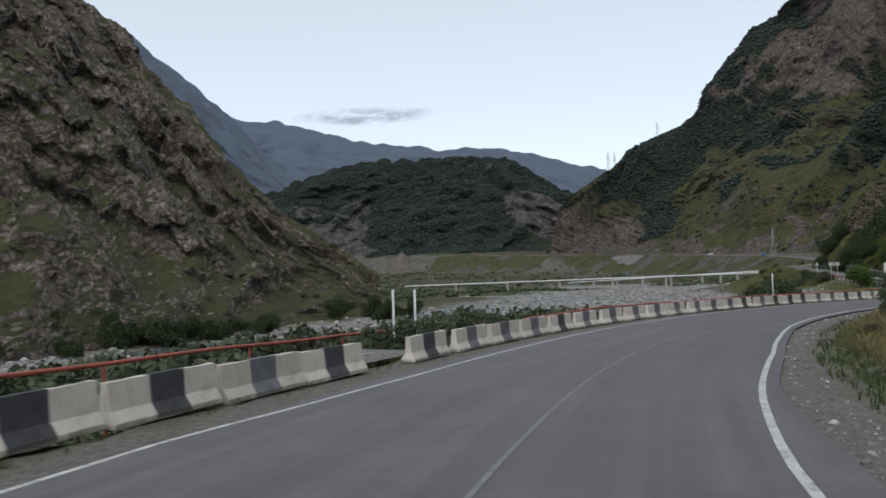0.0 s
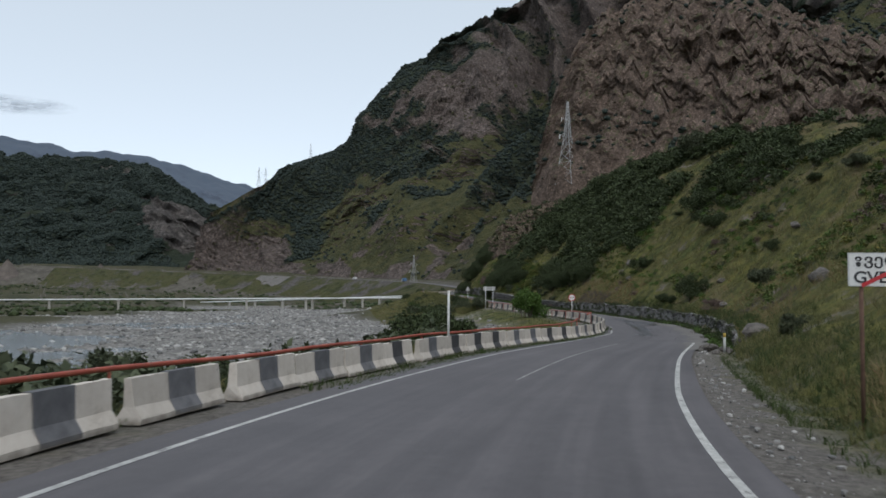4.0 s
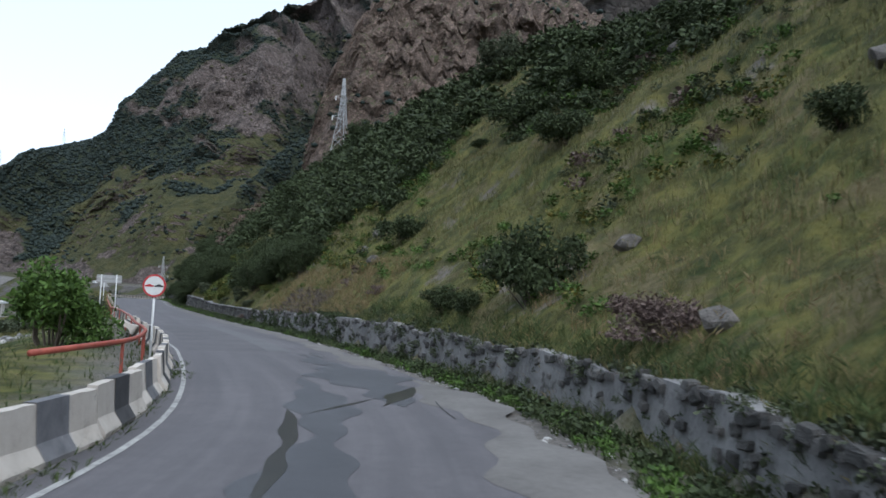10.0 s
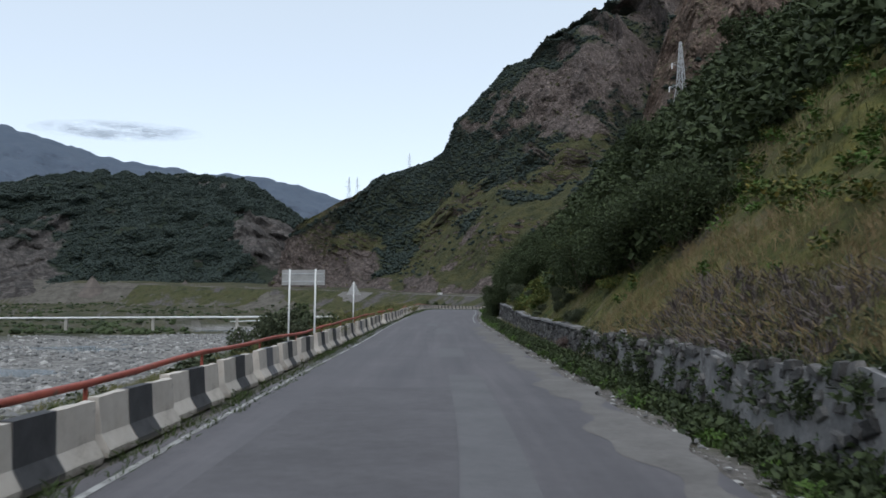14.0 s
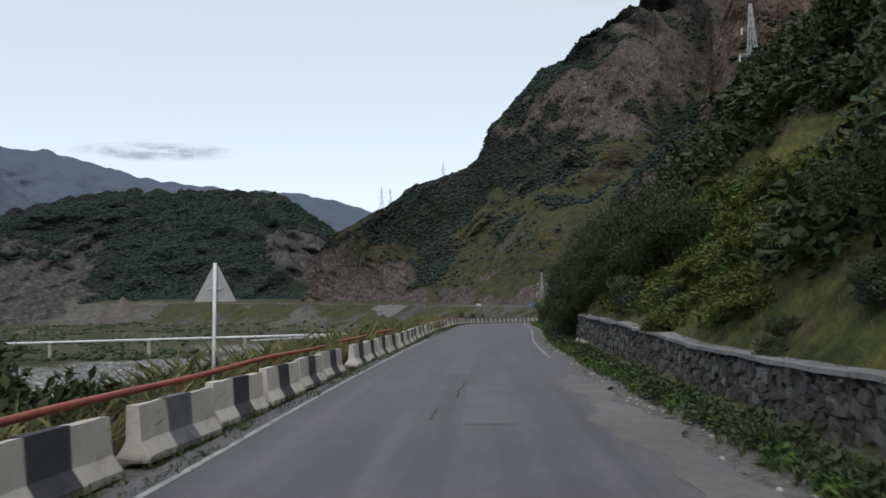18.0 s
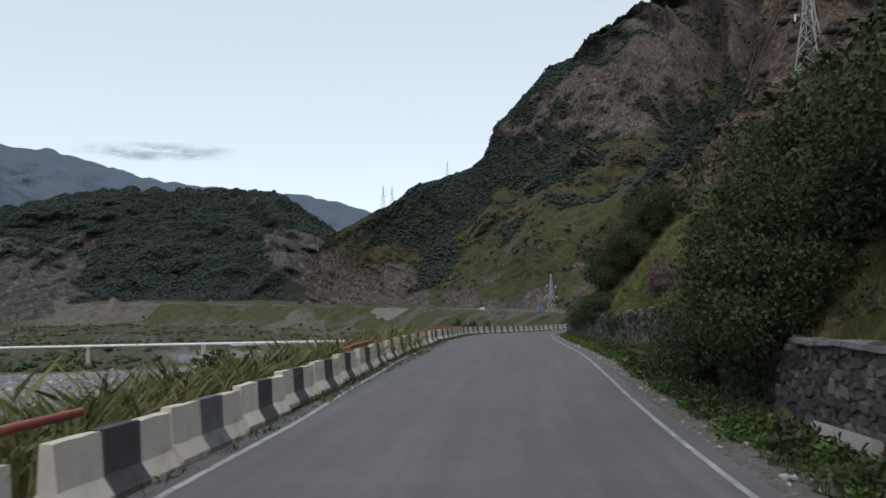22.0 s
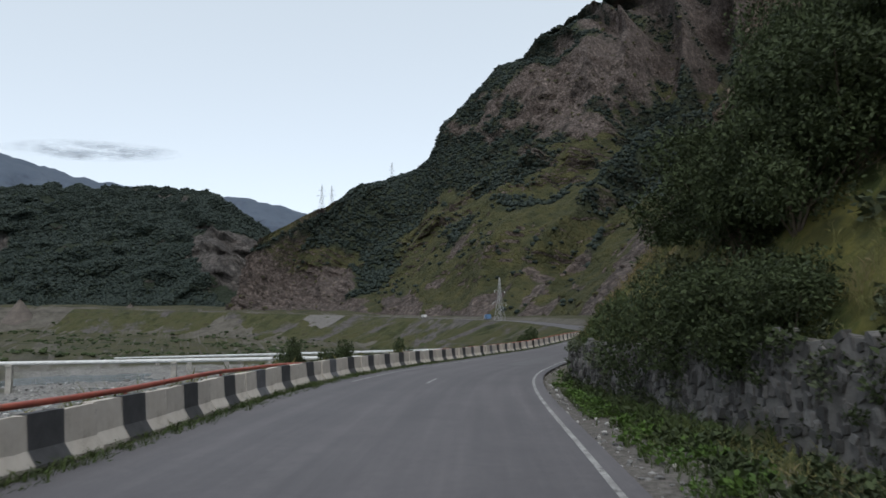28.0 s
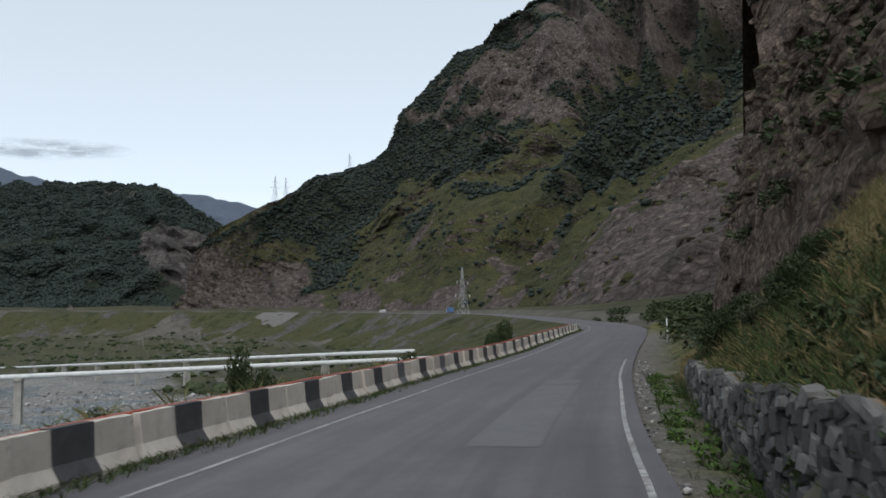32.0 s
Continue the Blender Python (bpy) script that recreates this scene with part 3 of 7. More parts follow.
# ---- mountains ----
def mountain(name, crest, foot, material, label, rugged=0.06, spurs=6, steps=(140, 70), seed=1, power=1.0, back=True, blocks=0.0, profile=None, cover=None, swell=0.11):
    """A mountainside between a foot line and a crest line, gullied and rugged, with its far side falling away behind the crest."""
    nu, nv = steps
    def even(line):
        p, _ = smooth_line([(*q, 0) for q in line], 4.0)
        i = np.linspace(0, len(p) - 1, nu)
        return np.stack([np.interp(i, np.arange(len(p)), p[:, k]) for k in range(3)], 1)
    c, f = even(crest), even(foot)
    u = np.linspace(0, 1, nu)[:, None]
    v = np.linspace(0, 1, nv)[None, :]
    x = f[:, :1] + (c[:, :1] - f[:, :1]) * v
    y = f[:, 1:2] + (c[:, 1:2] - f[:, 1:2]) * v
    rise = v ** power
    if profile:
        bend = v + 0.06 * wave(u * 900, v * 0, 320, seed + 3) * np.clip(v * 5, 0, 1)
        rise = np.interp(np.clip(bend, 0, 1), *profile) * np.clip((1 - v) * 6, 0, 1) + v * (1 - np.clip((1 - v) * 6, 0, 1))
    z = f[:, 2:] + (c[:, 2:] - f[:, 2:]) * rise
    size = np.linalg.norm(c - f, axis=1)[:, None]
    body = np.sin(np.pi * np.clip(v, 0, 1)) ** 0.7
    ox, oy = (f - c)[:, :1] / size, (f - c)[:, 1:2] / size
    big = np.abs(wave(u * 1000 + 130 * wave(v * 1000 + u * 0, u * 1000, 900, seed + 7), v * 160, 1000 / spurs, seed))
    out = (0.5 - big) * swell * size * body
    out = out + rugged * size * rough_wave(x + z * 0.4, y + z * 0.5, 0.22 * float(size.mean()), seed + 20, 5) * (0.15 + body)
    if blocks:
        for k in (1.0, 0.45, 0.22):
            q = blocks * k
            lay = np.stack([x + 0.8 * z, y - 0.6 * z, z * 2.2 + 0.5 * x], 0)
            cut = wave(lay[0] + 0.9 * lay[2], lay[1] - 0.7 * lay[2], q * 3.0, seed + int(60 * k))
            out = out + 0.30 * q * np.round(cut * 2.2) / 2.2 * (0.2 + body)
    x, y = x + ox * out, y + oy * out
    z = z + rugged * 0.5 * size * rough_wave(x, y, 0.12 * float(size.mean()), seed + 40, 4) * np.clip(v * 4, 0, 1)
    verts = np.stack([x, y, z], -1)
    if back:
        d = c - f
        rows = [np.stack([verts[:, -1, 0] + d[:, 0] * k, verts[:, -1, 1] + d[:, 1] * k, verts[:, -1, 2] - np.abs(d[:, 2]) * k * 1.3], -1)[:, None] for k in (0.3, 0.8)]
        verts = np.concatenate([verts, *rows], 1)
    verts[:, 0, 2] -= 3 + 0.005 * size[:, 0]
    faces = grid_faces(verts.shape[0], verts.shape[1])
    me = mesh_from(name, verts.reshape(-1, 3), faces, material)
    if cover:
        grid_v = np.clip(np.broadcast_to(np.arange(verts.shape[1])[None] / (nv - 1), verts.shape[:2]), 0, 1)
        for key, a in zip(("bare", "leafy"), cover(np.broadcast_to(u, verts.shape[:2]), grid_v, verts[..., 0], verts[..., 1], verts[..., 2])):
            a = a.astype(np.float32)
            for k in range(2):
                a[1:-1, 1:-1] = (a[1:-1, 1:-1] * 2 + a[2:, 1:-1] + a[:-2, 1:-1] + a[1:-1, 2:] + a[1:-1, :-2]) / 6
            me.attributes.new(key, "FLOAT", "POINT").data.foreach_set("value", a.ravel())
    return tagged(new(name, me), label, "mountain", kind="structure"), verts


def right_cover(u, v, x, y, z):
    """Bare cliff and woods on the big mountainside: a cliff band under a wooded cap, a wooded belt and gully below it, grass between."""
    w = v + 0.035 * rough_wave(x + z, y - z, 130, 301, 4)
    q = u + 0.012 * rough_wave(x - z, y + z, 110, 302, 4)
    lo = np.interp(q, [0.2, 0.26, 0.29, 0.33, 0.37, 0.40, 0.42, 0.44, 0.48, 0.51, 0.58, 0.7, 1], [1.2, 0.9, 0.58, 0.54, 0.5, 0.42, 0.36, 0.45, 0.47, 0.57, 0.6, 0.55, 0.5])
    hi = np.interp(q, [0.26, 0.29, 0.33, 0.37, 0.40, 0.43, 0.47], [0.62, 0.67, 0.6, 0.56, 0.62, 0.68, 1.2])
    patch_ = rough_wave(x + z * 0.6, y - z * 0.4, 150, 303, 3)
    bare = ((w > lo) & (w < hi)) | (w < np.interp(q, [0, 0.03, 0.06, 0.125, 0.21, 0.24], [0.75, 0.65, 0.5, 0.4, 0.24, 0.0])) | ((w < 0.1) & (q > 0.24) & (patch_ > 0.15)) | ((w < 0.14) & (q > 0.67) & (q < 0.84))
    belt = (q < 0.29) & (w > np.interp(q, [0.05, 0.08, 0.125, 0.16, 0.24, 0.27], [0.75, 0.55, 0.48, 0.45, 0.5, 0.5])) & (w < np.interp(q, [0.08, 0.16, 0.2], [0.85, 0.95, 1.2]))
    gully = (q > 0.19) & (q < 0.25) & (w > 0.16) & (w < 0.55)
    under = (q > 0.26) & (q < 0.43) & (w > lo - 0.13 + 0.05 * patch_) & (w < lo)
    cap = (q > 0.28) & (q < 0.5) & (w >= hi)
    far = (q > 0.48) & (w > np.interp(q, [0.48, 0.52, 0.62, 0.7, 1], [0.3, 0.2, 0.17, 0.35, 0.3])) & (w < lo) & (patch_ > -0.35)
    ledge = (w > lo) & (w < hi) & (patch_ > 0.62)
    leafy = belt | gully | under | cap | far | ledge | ((patch_ > 0.95) & ~bare)
    return (bare & ~leafy).astype(float), leafy.astype(float)


def wooded_cover(u, v, x, y, z):
    """Woods all over the hill but for a pale slip at one end and grey cliffs at the other."""
    w, q = v + 0.05 * rough_wave(x, y + z, 90, 311, 4), u + 0.02 * rough_wave(x + z, y, 80, 312, 4)
    bare = ((q > 0.8) & (w > 0.36 - (q - 0.8)) & (w < 0.62 + 1.6 * (q - 0.8))) | ((q < 0.47) & (w < 0.42)) | ((q > 0.44) & (q < 0.48) & (w < 0.55)) | ((q < 0.38) & (w > 0.52) & (w < 0.62)) | ((v > 0.86) & (rough_wave(x, y, 60, 313, 2) > 0.95))
    leafy = ~bare & (rough_wave(x, y + z, 160, 5, 3) > -1.0) & ~((q > 0.86) & (w < 0.4))
    return bare.astype(float), leafy.astype(float)


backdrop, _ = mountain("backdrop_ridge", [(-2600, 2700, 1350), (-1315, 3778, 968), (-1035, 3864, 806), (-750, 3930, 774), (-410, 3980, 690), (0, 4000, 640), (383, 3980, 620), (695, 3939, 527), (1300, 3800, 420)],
                    [(-1600, 1900, 60), (-900, 2500, 60), (-600, 2600, 60), (-400, 2650, 60), (-200, 2700, 60), (0, 2700, 60), (250, 2700, 60), (500, 2700, 60), (900, 2600, 60)], M_HAZY_FAR, "distant bare mountain ridge with blue haze in its colour", 0.012, 10, (220, 60), 11, swell=0.05)
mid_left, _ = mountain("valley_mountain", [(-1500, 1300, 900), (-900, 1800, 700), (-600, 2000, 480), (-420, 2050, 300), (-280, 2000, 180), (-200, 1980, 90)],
                    [(-800, 700, 10), (-500, 1000, 10), (-380, 1150, 10), (-330, 1300, 20), (-260, 1500, 40), (-180, 1600, 40)], M_HAZY_FAR, "rocky mountainside across the valley, its colour blued for haze", 0.018, 6, (120, 60), 31, swell=0.06)
wooded, wooded_v = mountain("wooded_hill", [(-420, 1180, 40), (-330, 1330, 130), (-178, 1500, 212), (-60, 1490, 220), (40, 1440, 214), (100, 1370, 200), (128, 1334, 189), (175, 1310, 150), (260, 1290, 110)],
                    [(-380, 1080, 8), (-300, 1060, 8), (-200, 1060, 9), (-120, 1060, 10), (-40, 1060, 11), (30, 1050, 12), (80, 1040, 12), (130, 1010, 13), (190, 980, 14)], M_WOODED, "dark wooded hill with a few pale rock scars", 0.017, 5, (220, 110), 5, cover=wooded_cover)
right_big, right_v = mountain("right_mountain", [(160, 1010, 95), (230, 1077, 139), (300, 1220, 189), (368, 1328, 226), (430, 1338, 254), (460, 1342, 283), (480, 1345, 330), (525, 1360, 374), (585, 1380, 424), (620, 1376, 440), (672, 1363, 474), (900, 1250, 622), (1200, 900, 790), (1250, 500, 790)],
                    [(120, 985, 10), (175, 925, 11), (222, 872, 12), (248, 800, 12), (262, 720, 11), (270, 640, 10), (265, 560, 8), (250, 490, 7), (255, 430, 6), (290, 380, 10), (350, 330, 30)], M_RIGHT, "steep brown rocky mountainside with grass and scrub", 0.014, 7, (360, 220), 8, 1.0, True, 9.0, ([0, 0.5, 0.66, 0.76, 1], [0, 0.36, 0.66, 0.8, 1]), right_cover)
M_BACK = mountain_material("back_slopes", (0.05, 0.047, 0.045), (0.12, 0.105, 0.095), (0.022, 0.032, 0.024), (0.04, 0.05, 0.032), 0.4, 0.6, 3.0, 0.6, 0.5)
back_hill, _ = mountain("back_mountain", [(1000, 900, 760), (1250, 600, 820), (1350, 200, 840), (1300, -300, 800), (1000, -900, 760)], [(620, 560, 140), (700, 420, 140), (720, 150, 120), (650, -250, 90), (500, -700, 60)],
                        M_BACK, "high wooded mountainside behind the hill", 0.03, 6, (120, 70), 51, 1.0, True, 12.0)
crag, crag_v = mountain("dark_crag", [(222, 374, 66), (229, 367, 104), (248, 360, 140), (285, 345, 152), (320, 312, 142), (342, 270, 118), (390, 200, 112)],
                    [(205, 352, 44), (209, 334, 50), (222, 316, 46), (240, 298, 38), (258, 270, 36), (282, 238, 42), (312, 172, 44)], M_NEARROCK, "dark steep rock crag above the hillside", 0.045, 7, (260, 170), 17, 0.7, True, 4.0)
for k in range(0, len(crag.data.vertices), crag_v.shape[1]):
    crag.data.vertices[k].co.z -= 34
spur_foot = [(*on_road(q, half_width(q) + float(WALL_SIDE(q)) + u)[0][:2], h) for q, u, h in ((236, 15, 17), (248, 11, 13), (260, 9, 11), (273, 8.5, 10.5), (286, 8, 10), (298, 6, 7), (311, 4.5, 4), (325, 3.5, 3), (337, 2.5, 2))] + [(158, 297, 2), (176, 301, 3)]
spur_crest = [(*on_road(q, half_width(q) + float(WALL_SIDE(q)) + u)[0][:2], h) for q, u, h in ((236, 40, 31), (248, 38, 31), (260, 37, 31), (273, 36, 31), (286, 34, 30.5), (298, 28, 30), (311, 21, 29), (325, 14, 27), (337, 9, 24))] + [(160, 291, 21), (178, 290, 13)]
spur, spur_v = mountain("rock_spur", spur_crest, spur_foot, M_SPUR, "reddish-brown rock spur above the road", 0.03, 6, (300, 150), 27, 0.62, True, 2.6)
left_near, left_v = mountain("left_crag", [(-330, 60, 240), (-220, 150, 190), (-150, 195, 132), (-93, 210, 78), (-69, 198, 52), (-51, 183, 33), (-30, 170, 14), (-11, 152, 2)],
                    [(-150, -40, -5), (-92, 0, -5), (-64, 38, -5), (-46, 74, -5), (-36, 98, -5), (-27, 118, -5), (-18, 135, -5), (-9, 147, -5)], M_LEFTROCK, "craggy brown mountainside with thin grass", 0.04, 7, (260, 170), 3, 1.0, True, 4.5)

# ---- concrete barriers ----
def barrier_mesh(seed):
    """A concrete road barrier three metres long: straight upper wall, flared foot, chipped edges."""
    r = random.Random(seed)
    prof = [(-0.24, 0), (-0.24, 0.1), (-0.11, 0.3), (-0.075, 0.8), (0.075, 0.8), (0.11, 0.3), (0.24, 0.1), (0.24, 0)]
    n, L, vs, fs = 13, 2.96, [], []
    for i in range(n):
        y = -L / 2 + L * i / (n - 1)
        for a, z in prof:
            vs.append((a + r.uniform(-0.008, 0.008), y + (r.uniform(-0.03, 0.03) if i in (0, n - 1) else 0), z + (r.uniform(-0.012, 0.008) if z > 0 else 0)))
    k = len(prof)
    fs = [(i * k + j, i * k + (j + 1) % k, (i + 1) * k + (j + 1) % k, (i + 1) * k + j) for i in range(n - 1) for j in range(k)]
    fs += [tuple(range(k))[::-1], tuple((n - 1) * k + j for j in range(k))]
    return mesh_from("barrier", vs, [f[::-1] for f in fs], M_BARRIER, False)


def barrier_paint(name, dark, fade=1.0):
    m, t, p = tree_of(name)
    c = nd(t, "TexCoord")
    s = nd(t, "SeparateXYZ")
    t.links.new(c.outputs["Object"], s.inputs[0])
    g = nd(t, "ObjectInfo")
    n = noise_at(t, 9, 4)
    white = ramp(t, noise_at(t, 2.2, 7, 0.7), [(0.3, (0.33, 0.29, 0.25)), (0.48, (0.54, 0.49, 0.435)), (0.8, (0.65, 0.605, 0.55))])
    black = ramp(t, noise_at(t, 2.5, 6), [(0.3, (0.04 * fade, 0.041 * fade, 0.045 * fade)), (0.7, (0.08 * fade, 0.08 * fade, 0.085 * fade))])
    col = mixed(t, step_between(t, noise_at(t, 5.5, 8, 0.75), 0.66, 0.7), black, white) if dark else white
    col = mixed(t, step_between(t, noise_at(t, 3.1, 9, 0.75), 0.66, 0.7), col, (0.22, 0.2, 0.18))
    low = math_of(t, "ADD", s.outputs["Z"], math_of(t, "MULTIPLY", noise_at(t, 4, 6), 0.3))
    col = mixed(t, step_between(t, low, 0.28, 0.1), col, (0.2, 0.175, 0.145))
    v = nd(t, "HueSaturation")
    v.inputs["Saturation"].default_value = 1.0
    t.links.new(math_of(t, "ADD", 0.85, math_of(t, "MULTIPLY", g.outputs["Random"], 0.25)), v.inputs["Value"])
    t.links.new(col, v.inputs["Color"])
    t.links.new(v.outputs[0], p.inputs["Base Color"])
    p.inputs["Roughness"].default_value = 0.9
    bump(t, p, noise_at(t, 25, 8), 0.5, 0.012)
    return m


M_BARRIER = barrier_paint("whitewashed_concrete", False)
M_BAND = barrier_paint("black_band_paint", True)
M_BAND_FADED = barrier_paint("faded_band_paint", True, 2.3)
BARRIER_SIDE = curve_of([(-40, 2.6), (12, 2.5), (15, 2.3), (18, 2.1), (20.3, 1.9), (27, 1.85), (43, 1.95), (50, 1.75), (57, 1.65), (70, 1.5), (84, 1.5), (90, 1.4), (95, 1.2), (101, 1.05), (106, 0.7), (112, 0.55), (124, 0.42), (130, 0.35), (135, 0.45), (139, 0.8), (146, 0.95), (152, 1.1), (165, 1.2), (172, 1.12), (186, 0.97), (195, 0.95), (206, 0.75), (212, 0.6), (218, 0.75), (224, 0.95), (232, 1.15), (238, 1.35), (246, 1.45), (254, 1.2), (260, 1.1), (266, 0.8), (271, 0.85), (278, 1.1), (285, 1.0), (291, 0.85), (296, 0.7), (302, 0.6), (345, 0.8)])


def band_mesh():
    """The black middle third: a skin of paint over the barrier's faces."""
    prof = [(-0.25, 0.02), (-0.248, 0.1), (-0.119, 0.304), (-0.085, 0.81), (0.085, 0.81), (0.119, 0.304), (0.248, 0.1), (0.25, 0.02)]
    vs = [(a, y + 0.012 * math.sin(9 * z + y), z) for y in (-0.47, 0.0, 0.47) for a, z in prof]
    fs = [(i * 8 + j, (i + 1) * 8 + j, (i + 1) * 8 + j + 1, i * 8 + j + 1) for i in range(2) for j in range(7)]
    return mesh_from("black_band", vs, fs, M_BAND, False)


BAND = band_mesh()
BAND_FADED = band_mesh()
BAND_FADED.materials[0] = M_BAND_FADED


def part_of_barrier(b, faded=False):
    o = new("black_band", BAND_FADED if faded else BAND)
    o.parent = b
    o.location.y = rb.uniform(-0.06, 0.06)


barrier_kinds = [barrier_mesh(k) for k in range(5)]
rb = random.Random(4)
# runs of barriers set end to end: where each run starts and ends along the road, and how many stand in it
RUNS = [(-38.9, 11.6, 17), (11.7, 20.7, 3), (23.3, 26.4, 1), (26.9, 43.4, 5), (43.7, 57.3, 4), (57.6, 69.3, 4), (70.2, 81.5, 4), (81.8, 94.4, 4), (94.8, 103.6, 3), (104, 117.2, 4), (117.2, 128.9, 4), (128.9, 138.4, 3), (139.3, 142.5, 1),
        (145.5, 155.1, 3), (155.3, 168.6, 4), (169, 182.3, 4), (182.6, 198.3, 5), (199.9, 212.3, 4), (213, 218.7, 2), (218.8, 230.8, 4), (231, 237.1, 2), (237.9, 255.1, 5), (255.4, 266.8, 4), (266.8, 278.5, 4), (278.5, 290, 4), (290, 298, 3), (298.3, 380.2, 28)]
for first, last, count in RUNS:
    pitch = (last - first) / count
    for k in range(count):
        s = first + pitch * (k + 0.5)
        side = -half_width(s) - float(BARRIER_SIDE(s)) + rb.uniform(-0.05, 0.05)
        place, _ = on_road(s, side, -0.03)
        (ax, ay, _), (bx, by, _) = (on_road(s + e, -half_width(s + e) - float(BARRIER_SIDE(s + e)))[0] for e in (-1.5, 1.5))
        b = new("concrete_barrier", barrier_kinds[rb.randrange(5)])
        part_of_barrier(b, rb.random() < (0.75 if 24 < s < 128 else 0.12))
        b.matrix_world = Matrix.Translation(place) @ Matrix.Rotation(-math.atan2(bx - ax, by - ay) + rb.uniform(-0.02, 0.02), 4, "Z") @ Matrix.Rotation(rb.uniform(-0.03, 0.03), 4, "Y")
        tagged(b, "concrete road barrier painted white, black and white", "barrier", "barriers along the road")

# ---- helpers for plants, stones and steelwork ----
def fast_mesh(name, verts, tris, materials, smooth=False, index=None):
    me = bpy.data.meshes.new(name)
    v, f = np.asarray(verts, np.float32), np.asarray(tris, np.int32)
    me.vertices.add(len(v))
    me.vertices.foreach_set("co", v.ravel())
    me.loops.add(f.size)
    me.loops.foreach_set("vertex_index", f.ravel())
    me.polygons.add(len(f))
    me.polygons.foreach_set("loop_start", np.arange(0, f.size, f.shape[1], dtype=np.int32))
    for m in materials if isinstance(materials, (list, tuple)) else [materials]:
        me.materials.append(m)
    if index is not None:
        me.polygons.foreach_set("material_index", np.asarray(index, np.int32))
    me.polygons.foreach_set("use_smooth", np.full(len(f), smooth))
    me.update(calc_edges=True)
    me.validate()
    return me


def spread(template, tris, places, sizes, rng, turn=True, jitter=0.0):
    """Copies of a small template at many places, each turned and, if asked, bent out of shape; sizes is (n, 3)."""
    n, k = len(places), len(template)
    a = rng.uniform(0, 6.283, n) if turn else np.zeros(n)
    t = template[None] * sizes[:, None, :]
    if jitter:
        t = t * (1 + rng.uniform(-jitter, jitter, (n, k, 1)))
    x = t[..., 0] * np.cos(a)[:, None] - t[..., 1] * np.sin(a)[:, None]
    y = t[..., 0] * np.sin(a)[:, None] + t[..., 1] * np.cos(a)[:, None]
    v = np.stack([x, y, t[..., 2]], -1) + places[:, None]
    f = tris[None] + (np.arange(n) * k)[:, None, None]
    return v.reshape(-1, 3), f.reshape(-1, tris.shape[1])


def ball(level):
    bm = bmesh.new()
    bmesh.ops.create_icosphere(bm, subdivisions=level, radius=1)
    v = np.array([p.co[:] for p in bm.verts])
    f = np.array([[q.index for q in p.verts] for p in bm.faces])
    bm.free()
    return v, f


BALL1, BALL2 = ball(1), ball(2)


def leaf_cluster(count, leaf, seed):
    """A rough ball of leaves, as a template to spread."""
    r = np.random.RandomState(seed)
    d = r.normal(size=(count, 3))
    d /= np.linalg.norm(d, axis=1)[:, None]
    at = d * r.uniform(0.35, 0.95, count)[:, None] * np.array([1, 1, 0.8])
    u = r.normal(size=(count, 3))
    u /= np.linalg.norm(u, axis=1)[:, None]
    w = np.cross(u, r.normal(size=(count, 3)))
    w /= np.linalg.norm(w, axis=1)[:, None]
    q = leaf * r.uniform(0.7, 1.4, count)[:, None]
    v = np.stack([at - u * q, at + w * q * 0.6, at + u * q, at - w * q * 0.6], 1).reshape(-1, 3)
    i = np.arange(count)[:, None] * 4
    return v, np.concatenate([i + np.array([[0, 1, 2]]), i + np.array([[0, 2, 3]])])


def clump():
    """A far tree crown: an uneven rounded mass with a few leafy sprays standing out of it."""
    r = np.random.RandomState(9)
    a, f = BALL1
    b, g = leaf_cluster(5, 0.4, 3)
    return np.vstack([a * r.uniform(0.6, 0.95, (len(a), 1)) * np.array([1, 1, 0.9]), b]), np.vstack([f, g + len(a)])


LEAFY, LEAFY_MID, LEAFY_FAR = leaf_cluster(210, 0.115, 2), leaf_cluster(80, 0.17, 4), clump()


def foliage(name, dark, light, yellow=None):
    m, t, p = tree_of(name)
    g = nd(t, "NewGeometry")
    col = ramp(t, g.outputs["Random Per Island"], [(0.0, dark), (0.6, light), (1.0, yellow or light)])
    col = mixed(t, 0.5, col, ramp(t, noise_at(t, 0.5, 5), [(0.35, (0.65, 0.65, 0.65)), (0.65, (1.0, 1.0, 1.0))]), "MULTIPLY")
    t.links.new(col, p.inputs["Base Color"])
    p.inputs["Roughness"].default_value = 0.75
    p.inputs["Specular IOR Level"].default_value = 0.25
    return m


M_LEAF = [foliage("dark_scrub_leaves", (0.03, 0.042, 0.02), (0.055, 0.075, 0.03)),
          foliage("grey_green_leaves", (0.045, 0.06, 0.035), (0.09, 0.105, 0.06)),
          foliage("fresh_green_leaves", (0.04, 0.075, 0.018), (0.085, 0.15, 0.03)),
          foliage("dry_heather", (0.1, 0.07, 0.065), (0.17, 0.125, 0.11)),
          foliage("yellow_green_leaves", (0.045, 0.08, 0.02), (0.1, 0.125, 0.032), (0.23, 0.185, 0.045))]
# leaf greens with the slight blue of distance haze mixed into them
M_HAZED_FOREST = foliage("hazy_far_woods", (0.02, 0.031, 0.027), (0.025, 0.037, 0.031), (0.032, 0.044, 0.033))
M_BARK = varied("bark", (0.07, 0.055, 0.042), (0.16, 0.13, 0.1), 3, 0.9, 25, 0.01)


def part(name, me, parent, label=""):
    ob = new(name, me)
    ob.parent = parent
    return tagged(ob, label) if label else ob


